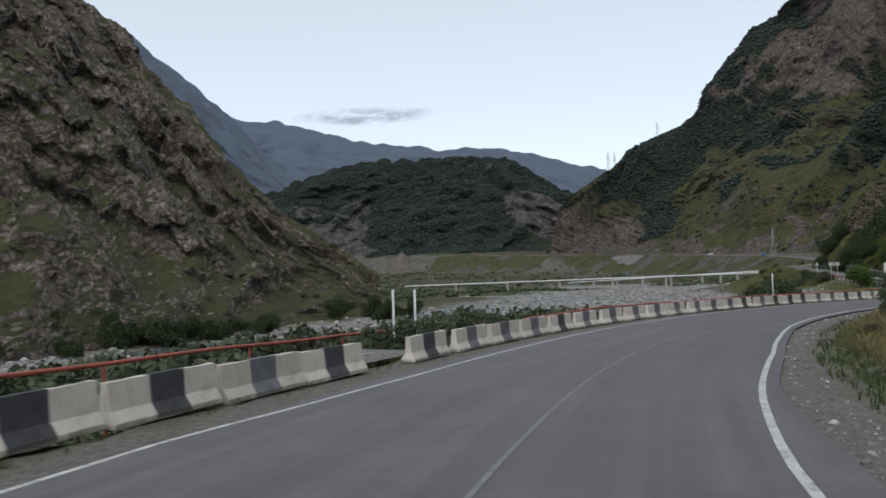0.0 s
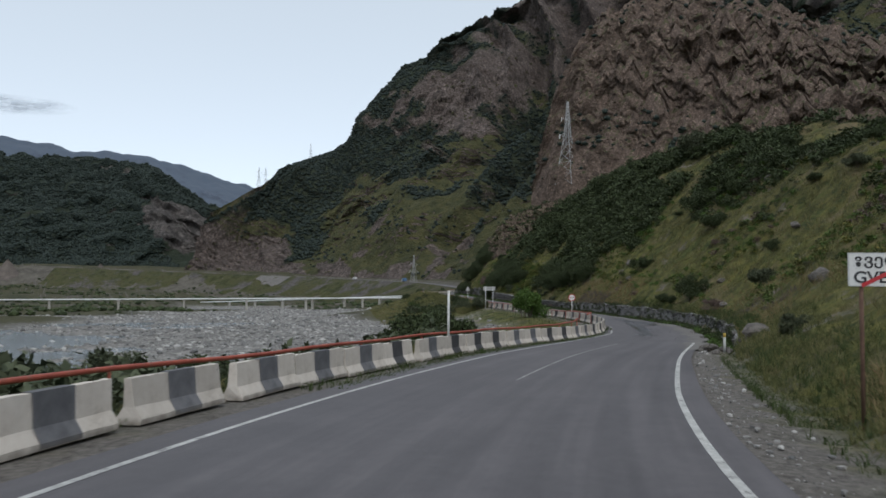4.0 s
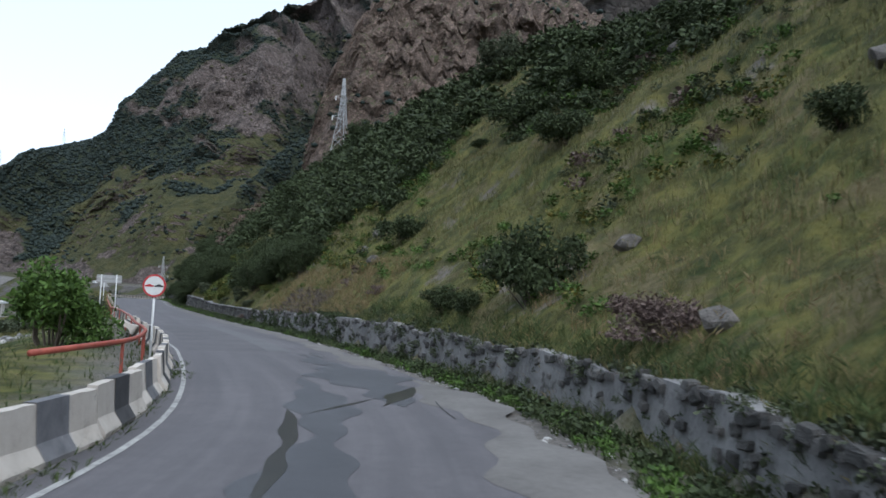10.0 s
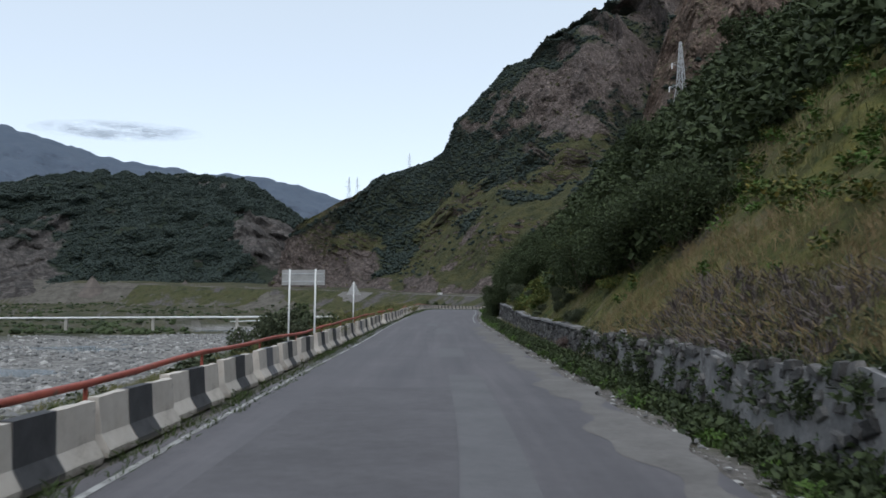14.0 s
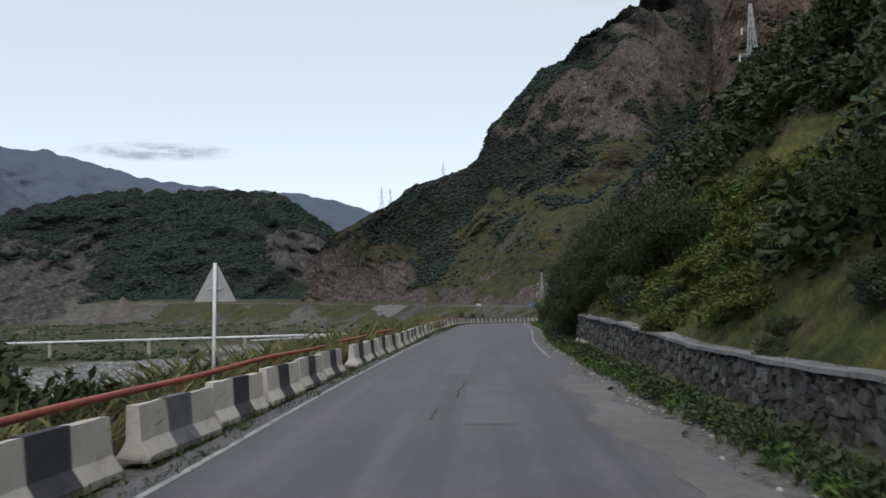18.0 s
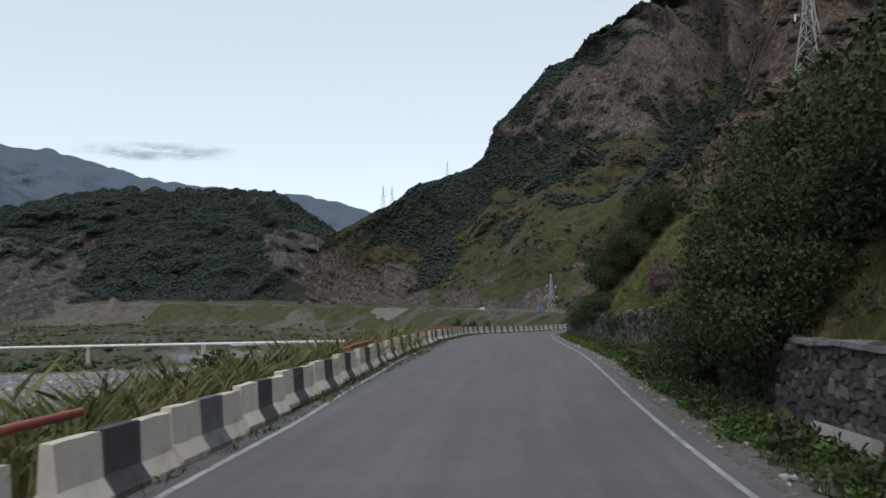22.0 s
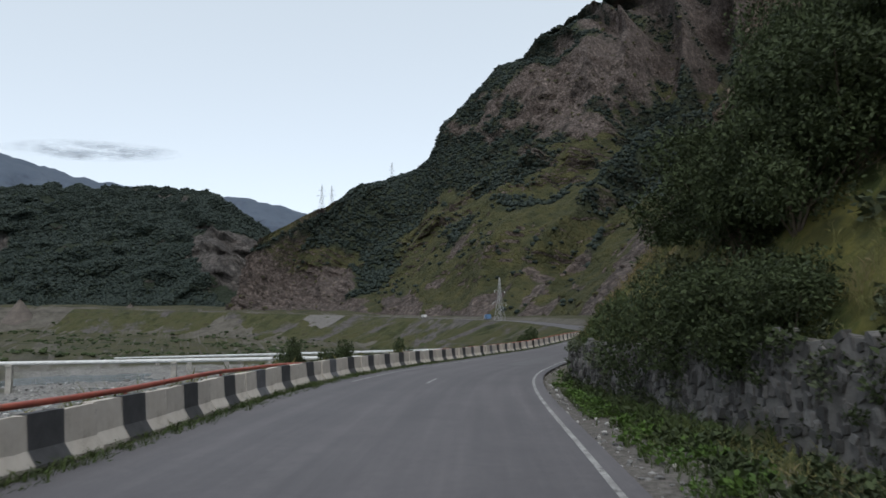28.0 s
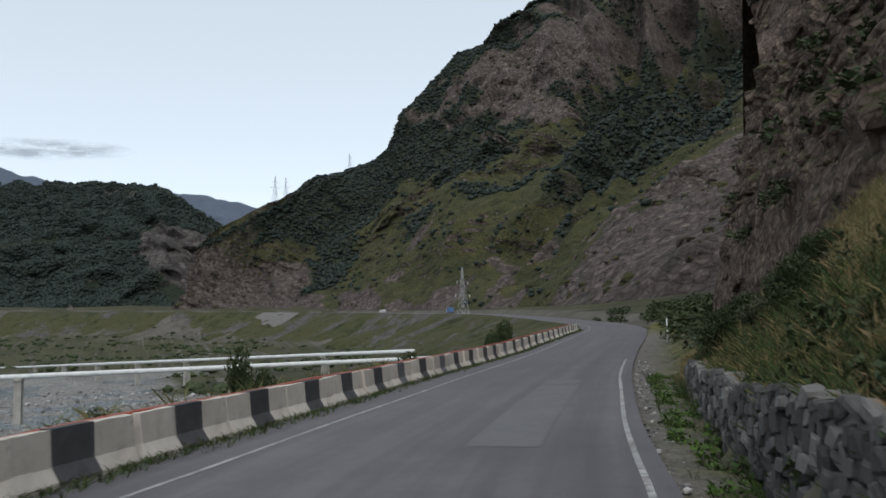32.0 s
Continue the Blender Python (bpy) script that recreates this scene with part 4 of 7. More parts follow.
def bush(kind, radius, height, seed, leaves=5600, leaf=0.066, lobes=13, lift=0.12):
    """A shrub: forked stems and a crown of small leaves in uneven lobes round them."""
    r = np.random.RandomState(seed)
    root = new("bush")
    lobe = np.stack([r.normal(0, 0.42, lobes) * radius, r.normal(0, 0.42, lobes) * radius, height * (lift + (0.85 - lift) * r.rand(lobes) ** 0.8)], 1)
    size = radius * r.uniform(0.3, 0.55, lobes)
    pick = r.randint(0, lobes, leaves)
    d = r.normal(size=(leaves, 3))
    d /= np.linalg.norm(d, axis=1)[:, None]
    at = lobe[pick] + d * (size[pick] * r.uniform(0.45, 1.1, leaves))[:, None] * np.array([1, 1, 0.85])
    at[:, 2] = np.maximum(at[:, 2], 0.05)
    u = r.normal(size=(leaves, 3)) + d * 0.6
    u /= np.linalg.norm(u, axis=1)[:, None]
    w = np.cross(u, r.normal(size=(leaves, 3)))
    w /= np.linalg.norm(w, axis=1)[:, None]
    q = leaf * r.uniform(0.6, 1.4, leaves)[:, None]
    n = np.cross(u, w)
    verts = np.stack([at - u * q, at + w * q * 0.45 + n * q * 0.12, at + u * q, at - w * q * 0.45 + n * q * 0.12], 1).reshape(-1, 3)
    i = np.arange(leaves)[:, None] * 4
    tris = np.concatenate([i + np.array([[0, 1, 2]]), i + np.array([[0, 2, 3]])])
    part("crown", fast_mesh("crown", verts, tris, M_LEAF[kind]), root)
    bv, bf = [], []
    for k in range(lobes):
        p0, p1, rad = np.zeros(3), lobe[k], 0.016 * height
        mid = (p0 + p1) / 2 + r.normal(0, 0.08, 3) * radius
        pts = [p0 - np.array([0, 0, 0.2]), mid, p1]
        for a, b, ra, rb_ in ((pts[0], pts[1], rad, rad * 0.7), (pts[1], pts[2], rad * 0.7, rad * 0.2)):
            base = len(bv)
            for c, ri in ((a, ra), (b, rb_)):
                bv += [(c[0] + ri * math.cos(t), c[1] + ri * math.sin(t), c[2]) for t in (0, 1.57, 3.14, 4.71)]
            bf += [(base + j, base + (j + 1) % 4, base + 4 + (j + 1) % 4, base + 4 + j) for j in range(4)]
    part("stem", fast_mesh("stems", bv, bf, M_BARK), root)
    return root


BUSH_KINDS = [bush(0, 1.0, 1.3, 1), bush(0, 1.0, 1.6, 2), bush(1, 1.0, 1.4, 3), bush(2, 1.0, 1.9, 4, 6000, 0.06), bush(3, 1.0, 0.9, 5, 5000, 0.052), bush(4, 1.0, 0.8, 6, 4200, 0.085), bush(0, 1.1, 1.1, 7, 6200), bush(1, 0.9, 2.0, 8, 5600, 0.06)]
BUSH_KINDS += [bush(0, 2.1, 3.2, 21, 17000, 0.075, 22, 0.1), bush(0, 2.3, 2.7, 22, 17000, 0.075, 24, 0.08)]
BUSH_LABELS = ["dark green leafy shrub on the slope", "tall dark green shrub among grass", "grey-green willow shrub near the road", "fresh green young tree with dense leaves",
               "dry brownish heather bush in grass", "low yellow-green broad-leaved bush", "spreading dark green juniper shrub", "upright grey-green sapling in tall grass", "large dark green shrub leaning over the wall", "broad dark green thicket shrub above the wall"]
used_bush = set()


def plant(kind, x, y, size, rng, z=None, tall=1.0):
    """Sets one shrub of a kind on the ground, clear of the village sign."""
    if (x - 27.6) ** 2 + (y - 47.8) ** 2 < 12 or abs((x - 9) * 18.9 - (y - 28.9) * 18.6) < 90 and 20 < x < 28:
        x, y = x + 5.5, y - 3.5
    z = float(land(np.array([x]), np.array([y]))[0]) if z is None else z
    m = Matrix.Translation((x, y, z - 0.05)) @ Matrix.Rotation(rng.uniform(0, 6.28), 4, "Z") @ Matrix.Rotation(rng.uniform(-0.12, 0.12), 4, "X")
    src = BUSH_KINDS[kind]
    if kind in used_bush:
        ob = copy_thing(src, m)
    else:
        ob = src
        ob.matrix_basis = m
        used_bush.add(kind)
    ob.scale = (size, size, size * tall)
    if kind == 3:
        ob.location.z -= 0.55
    return tagged(ob, BUSH_LABELS[kind], "tree" if kind in (3, 7) else "bush", "shrubs beside the road")


def side_of(s, side):
    p, _ = on_road(s, side)
    return p.x, p.y


rp = random.Random(12)
# single shrubs and young trees beside the road
for kind, x, y, size, tall in ((3, 61.2, 116.5, 2.1, 1.0), (6, 38, 92, 2.6, 1.1), (0, 41, 97, 2.2, 1.2), (0, 34, 88, 1.8, 1.0), (0, 75.2, 162, 2.0, 0.9), (2, 73.6, 158, 1.3, 0.9), (0, 87.0, 206, 1.9, 0.9),
                               (6, 108, 266, 1.3, 1.1), (0, 112, 276, 1.5, 1.0), (0, 120.5, 286, 1.3, 1.0), (2, 116, 282, 1.2, 0.9), (1, 71.4, 101, 1.3, 1.25), (1, 73.0, 107.2, 0.85, 0.8), (4, 67, 93.1, 1.0, 0.9), (2, 65.4, 86.2, 1.35, 0.8), (6, 82.6, 122, 1.5, 0.9), (6, 90.2, 119.4, 2.3, 0.9), (6, 84.1, 110.5, 1.7, 0.9), (0, 90.4, 114, 2.0, 0.9), (6, 94.3, 109.6, 2.4, 0.8), (6, 93.1, 104.2, 1.9, 0.7), (1, 72.2, 104.8, 0.7, 0.8),
                               (4, 77, 117, 0.55, 0.8), (4, 85, 148, 0.6, 0.9), (6, 80.4, 190, 1.2, 1.0), (2, 72.3, 150.5, 1.4, 1.0), (0, 131, 300, 1.4, 1.0)):
    plant(kind, x, y, size, rp, None, tall)
# bushes that stand up from the bank behind the last barriers
for x, y, size, top in ((108.4, 258.4, 0.7, 2.75), (110.9, 262.6, 0.85, 2.65), (119.6, 283.6, 0.9, 2.5), (113.5, 269.5, 0.5, 1.9), (115.2, 272.8, 0.5, 1.8), (148, 328, 1.3, 3.2), (153, 338, 1.4, 3.6), (156, 343, 1.0, 3.4)):
    low = float(land(np.array([x]), np.array([y]))[0])
    plant(0, x, y, size, rp, None, (top - 0.3 - low) / (1.25 * size))
# thicket between the road and the river
for k in range(16):
    s, d = rp.uniform(-6, 74), rp.uniform(11, 36)
    plant(rp.choice((0, 0, 2, 6, 7)), *side_of(s, -d - 4), rp.uniform(1.1, 2.1), rp, None, rp.uniform(0.9, 1.2))
# verge and slope on the uphill side before the wall
for k in range(12):
    s = rp.uniform(14, 84)
    plant(rp.choice((2, 2, 7, 4, 0)), *side_of(s, half_width(s) + rp.uniform(3.2, 10)), rp.uniform(0.5, 1.1), rp, None, rp.uniform(0.7, 1.1))
# open grassy hillside: shrubs grow sparser below
for k in range(40):
    s, d = rp.uniform(88, 165), 8 + 52 * rp.random() ** 0.7
    plant(rp.choice((0, 0, 6, 6, 1, 2, 4)), *side_of(s, half_width(s) + d), rp.uniform(0.5, 1.1) * (1 + d / 45), rp, None, rp.uniform(0.6, 1.0))
# dense scrub above the wall further on, with grassy and yellow gaps
for k in range(34):
    s, d = rp.uniform(160, 292), 6.4 + 32 * rp.random() ** 1.2
    gap = (196 < s < 212 and d < 13) or (236 < s < 263 and d < 26) or (276 < s < 300 and d < 8)
    if gap and rp.random() < 0.9:
        plant(5 if s < 215 and rp.random() < 0.6 else 4, *side_of(s, half_width(s) + d), rp.uniform(0.4, 0.9), rp, None, 0.7)
        continue
    plant(rp.choice((0, 0, 0, 6, 1, 1, 2)), *side_of(s, half_width(s) + d), rp.uniform(0.9, 1.9) * (1 + d / 60), rp, None, rp.uniform(0.85, 1.2))
# a row of large shrubs leaning over the wall
for s0, s1, n, size in ((166, 188, 12, 1.7), (206, 236, 16, 1.8), (270, 277, 5, 1.7)):
    for k in range(n):
        s = s0 + (s1 - s0) * (k + rp.random()) / n
        plant(rp.choice((8, 9)), *side_of(s, half_width(s) + float(WALL_SIDE(s)) + rp.uniform(1.3, 4.6)), size * rp.uniform(0.35, 0.62), rp, None, rp.uniform(0.9, 1.2))
# thickets that hang down over the wall to the verge
for s0, s1, n in ((222.5, 228.5, 7), (269, 275.5, 6)):
    for k in range(n):
        s = s0 + (s1 - s0) * (k + rp.random()) / n
        plant(rp.choice((8, 9)), *side_of(s, half_width(s) + float(WALL_SIDE(s)) + (rp.uniform(-0.5, 0.9) if s < 240 else rp.uniform(0.3, 1.7))), rp.uniform(0.6, 0.85), rp, on_road(s, 0)[0].z + rp.uniform(0.0, 1.2), rp.uniform(0.9, 1.2))
for k in range(20):
    s = 271 + 24 * rp.random() ** 1.2
    plant(rp.choice((8, 9)), *side_of(s, half_width(s) + float(WALL_SIDE(s)) + rp.uniform(1.0 + max(0.0, s - 271) * 0.5, 10.5)), rp.uniform(0.7, 1.15), rp, None, rp.uniform(1.0, 1.35))
for k in range(10):
    s = rp.uniform(240, 267)
    plant(rp.choice((0, 6, 1, 8)), *side_of(s, half_width(s) + float(WALL_SIDE(s)) + rp.uniform(7.5, 11)), rp.uniform(0.7, 1.1), rp, None, rp.uniform(0.8, 1.1))
for s, u, size in ((253.5, 1.2, 0.9), (256, 1.8, 0.8), (251.5, 1.6, 0.6)):
    plant(4, *side_of(s, half_width(s) + float(WALL_SIDE(s)) + u), size * 1.4, rp, None, 1.3)
for k in range(16):
    s = rp.uniform(171, 194)
    plant(rp.choice((2, 5, 0, 2)), *side_of(s, half_width(s) + float(WALL_SIDE(s)) + rp.uniform(0.3, 3.6)), rp.uniform(0.35, 0.7), rp, None, rp.uniform(0.7, 1.0))
# low broad-leaved yellow patch over the capped wall
for k in range(20):
    s = rp.uniform(192, 215)
    plant(rp.choice((5, 5, 5, 2)), *side_of(s, half_width(s) + float(WALL_SIDE(s)) + rp.uniform(0.4, 6.5)), rp.uniform(0.6, 1.05), rp, None, rp.uniform(0.7, 1.05))
# bushes at the foot of the crag across the river and round the track
for k in range(22):
    x = rp.uniform(-56, -8)
    y = float(np.interp(x, [-64, -46, -36, -27, -18, -9], [38, 74, 98, 118, 135, 147]))
    plant(rp.choice((0, 6, 1)), x + rp.uniform(-1, 8), y + rp.uniform(-5, 3), rp.uniform(1.4, 2.6), rp, None, rp.uniform(0.9, 1.3))
# shrubs and brush on the grassy bank below the road
for k in range(14):
    s = rp.uniform(192, 256)
    plant(rp.choice((0, 2, 2, 7)), *side_of(s, -half_width(s) - rp.uniform(2.6, 12)), rp.uniform(0.55, 1.0), rp, None, rp.uniform(0.8, 1.1))
for k in range(18):
    s = rp.uniform(24, 82)
    plant(rp.choice((2, 7, 0, 2)), *side_of(s, -half_width(s) - rp.uniform(4.5, 13)), rp.uniform(0.9, 1.5), rp, None, rp.uniform(0.7, 1.0))
# tall brush on the uphill verge where the road starts to bend
for k in range(18):
    s = rp.uniform(13, 62)
    plant(rp.choice((2, 2, 7, 0, 4)), *side_of(s, half_width(s) + rp.uniform(3.2, 7.5)), rp.uniform(0.35, 0.7), rp, None, rp.uniform(0.6, 0.9))
# shrubs behind the grass at the foot of the rock spur
for k in range(12):
    s = rp.uniform(284, 312)
    plant(rp.choice((0, 1, 6)), *side_of(s, half_width(s) + float(WALL_SIDE(s)) + rp.uniform(6, 12)), rp.uniform(0.9, 1.6), rp, None, 0.9)
for k in range(12):
    s = rp.uniform(301, 318)
    plant(rp.choice((0, 6, 1, 2)), *side_of(s, half_width(s) + float(WALL_SIDE(s)) + rp.uniform(0.3, 3.0)), rp.uniform(0.4, 0.75), rp, None, rp.uniform(0.9, 1.3))
# reeds and scrub along the outer verge
for k in range(14):
    s = rp.uniform(174, 262)
    plant(rp.choice((2, 4, 7, 0)), *side_of(s, -half_width(s) - rp.uniform(2.4, 9)), rp.uniform(0.35, 0.8), rp, None, rp.uniform(0.7, 1.2))

# the scrub too thick to count, on the hillside
def scrub(name, count, s0, s1, d0, d1, size, seed, cut, label, material, shape=LEAFY_MID):
    r = np.random.RandomState(seed)
    s, d = r.uniform(s0, s1, count), d0 + (d1 - d0) * r.rand(count) ** 0.9
    p = np.array([side_of(a, (half_width(a) + b) if d1 > 0 else b - half_width(a)) for a, b in zip(s, d)])
    ok = rough_wave(p[:, 0], p[:, 1], 24, 61, 2) > cut(s, d)
    p, d = p[ok], d[ok]
    z = land(p[:, 0], p[:, 1])
    q = (size * r.uniform(0.5, 1.3, len(p)) * (1 + np.abs(d) / 60))[:, None] * np.array([[1, 1, 0.85]])
    v, f = spread(shape[0], shape[1], np.column_stack([p, z + q[:, 0] * 0.5]), q, r, True, 0.15)
    return tagged(new(name, fast_mesh(name, v, f, material)), label, "bushes", kind="stuff")


scrub("hillside_scrub", 1500, 161, 240, 5, 31, 1.3, 5, lambda s, d: np.where((s > 192) & (s < 214) & (d < 12), 9.0, np.where(d < 3 + (172 - s) * 1.2, 9.0, -0.75)), "thick dark green scrub covering the hillside", M_LEAF[0], LEAFY)
scrub("hillside_scrub", 260, 150, 172, 10, 30, 1.1, 25, lambda s, d: -0.1, "dark junipers between patches of grass on the hillside", M_LEAF[0], LEAFY)
scrub("hillside_scrub", 330, 236, 304, 14, 27, 0.95, 26, lambda s, d: 0.0, "dark scrub at the foot of the rock spur", M_LEAF[0], LEAFY)
scrub("hillside_scrub", 520, 86, 165, 12, 80, 0.95, 6, lambda s, d: 0.35 - d * 0.014, "scattered dark shrubs on the grassy hillside", M_LEAF[0])
scrub("hillside_scrub", 900, 84, 172, 12, 60, 0.5, 41, lambda s, d: 0.15 - d * 0.008, "low dark olive bushes on the upper hillside", M_LEAF[0])
scrub("hillside_heather", 420, 84, 172, 12, 50, 0.45, 42, lambda s, d: 0.1, "brownish dry heath on the upper hillside", M_LEAF[3])
scrub("hillside_scrub", 620, 86, 168, 9, 80, 0.42, 11, lambda s, d: -0.2, "low dark tussocks and dwarf shrubs on the grassy hillside", M_LEAF[0])
scrub("hillside_scrub", 700, 86, 170, 6, 62, 0.3, 15, lambda s, d: -0.3, "grey-green tussocks on the grassy hillside", M_LEAF[1])
scrub("hillside_scrub", 260, 90, 290, 4, 40, 0.5, 7, lambda s, d: 0.1, "low grey-green scrub in grass", M_LEAF[1])

scrub("hillside_tussocks", 1500, 88, 172, 4, 30, 0.34, 16, lambda s, d: -0.2, "fresh green tussocks and herbs on the grassy hillside", M_LEAF[2], LEAFY_MID)
scrub("hillside_tussocks", 900, 88, 172, 4, 30, 0.4, 17, lambda s, d: 0.0, "straw-yellow tussocks on the grassy hillside", M_LEAF[4], LEAFY_MID)
scrub("hillside_heather", 170, 96, 150, 4, 22, 0.5, 18, lambda s, d: 0.35, "dry pinkish heather in patches on the hillside", M_LEAF[3], LEAFY_MID)
scrub("broad_leaf_patch", 760, 193, 217, 3.7, 9, 0.4, 20, lambda s, d: -1.5, "yellow-green broad-leaved plants spreading over the wall", M_LEAF[4], LEAFY_MID)
scrub("broad_leaf_patch", 260, 193, 217, 3.7, 9, 0.4, 22, lambda s, d: -0.4, "fresh green broad-leaved plants spreading over the wall", M_LEAF[2], LEAFY_MID)
scrub("river_thicket", 420, 180, 216, -3.0, -10, 0.85, 23, lambda s, d: -0.5, "tall green weeds and willow scrub below the road", M_LEAF[1])
scrub("hillside_scrub", 330, 128, 166, 15, 32, 0.85, 43, lambda s, d: -0.1, "dark bushes in the grass high on the hillside", M_LEAF[0], LEAFY)
scrub("hillside_scrub", 260, 128, 166, 14, 30, 0.55, 44, lambda s, d: -0.4, "grey-green bushes in the grass high on the hillside", M_LEAF[1], LEAFY_MID)
scrub("hillside_scrub", 170, 280, 302, 5.2, 10, 0.6, 30, lambda s, d: -0.7, "dark scrub on the slope below the rock spur", M_LEAF[0], LEAFY)
scrub("hillside_scrub", 90, 145, 165, 11, 20, 0.8, 31, lambda s, d: -0.5, "dark bushes in the grass high on the hillside", M_LEAF[0], LEAFY)
scrub("hillside_tussocks", 160, 140, 166, 10, 22, 0.5, 32, lambda s, d: -0.6, "fresh green herbs in the grass high on the hillside", M_LEAF[2], LEAFY)
scrub("hillside_scrub", 300, 274, 302, 8.5, 17, 0.85, 27, lambda s, d: -0.7, "dark scrub below the rock spur", M_LEAF[0], LEAFY)
scrub("hillside_tussocks", 420, 236, 268, 5, 17, 0.36, 19, lambda s, d: -0.3, "bright green tussocks on the slope above the wall", M_LEAF[2], LEAFY_MID)
scrub("roadside_scrub", 300, 317, 384, 3.5, 34, 1.0, 12, lambda s, d: -0.5, "thick scrub beside the road past the wall", M_LEAF[0])
scrub("roadside_scrub", 420, 332, 440, 2.2, 28, 1.25, 13, lambda s, d: -0.6, "thick scrub beside the road past the wall", M_LEAF[0])
scrub("roadside_scrub", 200, 316, 440, 1.6, 20, 0.8, 14, lambda s, d: -0.6, "grey-green scrub beside the road past the wall", M_LEAF[1])
scrub("river_thicket", 1500, -12, 84, -5, -38, 0.95, 8, lambda s, d: np.where(s < 26, np.where(d > -13, 9.0, -0.7), -0.7), "grey-green willow thicket along the river", M_LEAF[1])
scrub("river_thicket", 300, 26, 70, -11, -32, 1.6, 28, lambda s, d: -0.8, "tall grey-green willows between the road and the river", M_LEAF[1], LEAFY)
scrub("river_thicket", 110, 26, 68, -11, -32, 1.4, 29, lambda s, d: -0.3, "tall dark green willows between the road and the river", M_LEAF[0], LEAFY)
scrub("river_thicket", 170, -12, 84, -8, -40, 1.0, 9, lambda s, d: np.where(s < 26, np.where(d > -14, 9.0, -0.2), -0.3), "dark green thicket along the river", M_LEAF[0])
scrub("river_thicket", 190, 172, 330, -3.2, -16, 0.4, 10, lambda s, d: -0.1, "low scrub on the river bank", M_LEAF[1])

# ---- far woods and scrub on the mountains: too many to count ----
def woods(name, verts, count, seed, size, keep, label, material, near=False, shape=None, jitter=0.1):
    """Small uneven crowns over a mountainside wherever keep(x, y, z, v) allows."""
    r = np.random.RandomState(seed)
    nu, nv = verts.shape[0], verts.shape[1] - 2
    a, b = r.uniform(0, nu - 1.01, count * 4), r.uniform(0, nv - 1.01, count * 4)
    i, j = a.astype(int), b.astype(int)
    fa, fb = (a - i)[:, None], (b - j)[:, None]
    p = verts[i, j] * (1 - fa) * (1 - fb) + verts[i + 1, j] * fa * (1 - fb) + verts[i, j + 1] * (1 - fa) * fb + verts[i + 1, j + 1] * fa * fb
    e1, e2 = verts[i + 1, j] - verts[i, j], verts[i, j + 1] - verts[i, j]
    n = np.cross(e1, e2)
    area = np.linalg.norm(n, axis=1)
    flat = np.abs(n[:, 2]) / np.maximum(area, 1e-6)
    ok = keep(p[:, 0], p[:, 1], p[:, 2], b / nv, flat, a / nu) & (r.rand(len(p)) < np.clip(area / np.percentile(area, 70), 0.05, 1))
    p = p[ok][:count]
    m = len(p)
    q = size * (0.4 + 1.1 * r.rand(m, 1) ** (3 if shape is BALL1 else 1)) * np.stack([np.ones(m), r.uniform(0.8, 1.2, m), r.uniform(0.6, 0.95, m)], 1)
    p = p + np.array([0, 0, -0.12 if shape is BALL1 else 0.35]) * size
    shape = shape or (LEAFY_MID if near else LEAFY_FAR)
    v, f = spread(shape[0], shape[1], p, q, r, True, jitter)
    return tagged(new(name, fast_mesh(name, v, f, material, shape is LEAFY_FAR)), label, "rocks" if shape is BALL1 else "trees", kind="stuff")


woods("hazy_far_woods", wooded_v, 40000, 3, 2.5, lambda x, y, z, v, flat, u: wooded_cover(u, v, x, y, z)[1] > 0.5, "dense dark green woods covering the hill", M_HAZED_FOREST)
woods("mountain_scrub", right_v, 32000, 4, 2.6, lambda x, y, z, v, flat, u: right_cover(u, v, x, y, z)[1] > 0.5, "belts of dark green woods on the mountainside", M_HAZED_FOREST)
woods("mountain_shrubs", right_v, 2800, 6, 2.3, lambda x, y, z, v, flat, u: (v < 0.62) & (rough_wave(x, y, 90, 14, 3) > -0.1) & (right_cover(u, v, x, y, z)[0] < 0.5), "scattered dark shrubs on grassy slopes", M_HAZED_FOREST)
woods("mountain_rocks", right_v, 2600, 16, 2.4, lambda x, y, z, v, flat, u: (right_cover(u, v, x, y, z)[0] > 0.5) | ((v < 0.12) & (rough_wave(x, y, 70, 24, 2) > 0.3)), "broken rock on the mountainside", M_RIGHT, shape=BALL1, jitter=0.35)
woods("crag_rocks", left_v, 5200, 17, 0.75, lambda x, y, z, v, flat, u: rough_wave(x + z, y - z, 26, 19, 3) > -0.15, "angular rock outcrops on the slope", M_LEFTROCK, shape=BALL1, jitter=0.4)
woods("crag_rocks", crag_v, 2600, 18, 0.8, lambda x, y, z, v, flat, u: rough_wave(x + z, y - z, 30, 20, 3) > -0.2, "angular blocks on the dark crag", M_NEARROCK, shape=BALL1, jitter=0.4)
woods("spur_rocks", spur_v, 1300, 19, 0.5, lambda x, y, z, v, flat, u: rough_wave(x + z, y - z, 12, 21, 3) > -0.1, "knobbly blocks on the rock spur", M_SPUR, shape=BALL1, jitter=0.4)
woods("crag_scrub", crag_v, 500, 8, 1.8, lambda x, y, z, v, flat, u: (flat > 0.35) & ((v > 0.8) | (v < 0.25)), "shrubs on ledges of the crag", M_HAZED_FOREST)
woods("spur_scrub", spur_v, 420, 9, 0.9, lambda x, y, z, v, flat, u: (flat > 0.45), "shrubs and weeds on rock ledges", M_LEAF[0], True)
woods("left_crag_scrub", left_v, 1900, 10, 0.8, lambda x, y, z, v, flat, u: (rough_wave(x, y + z, 30, 15, 2) > 0.1) & (v < 0.9), "low scrub between rocks on slope", M_LEAF[0], True)

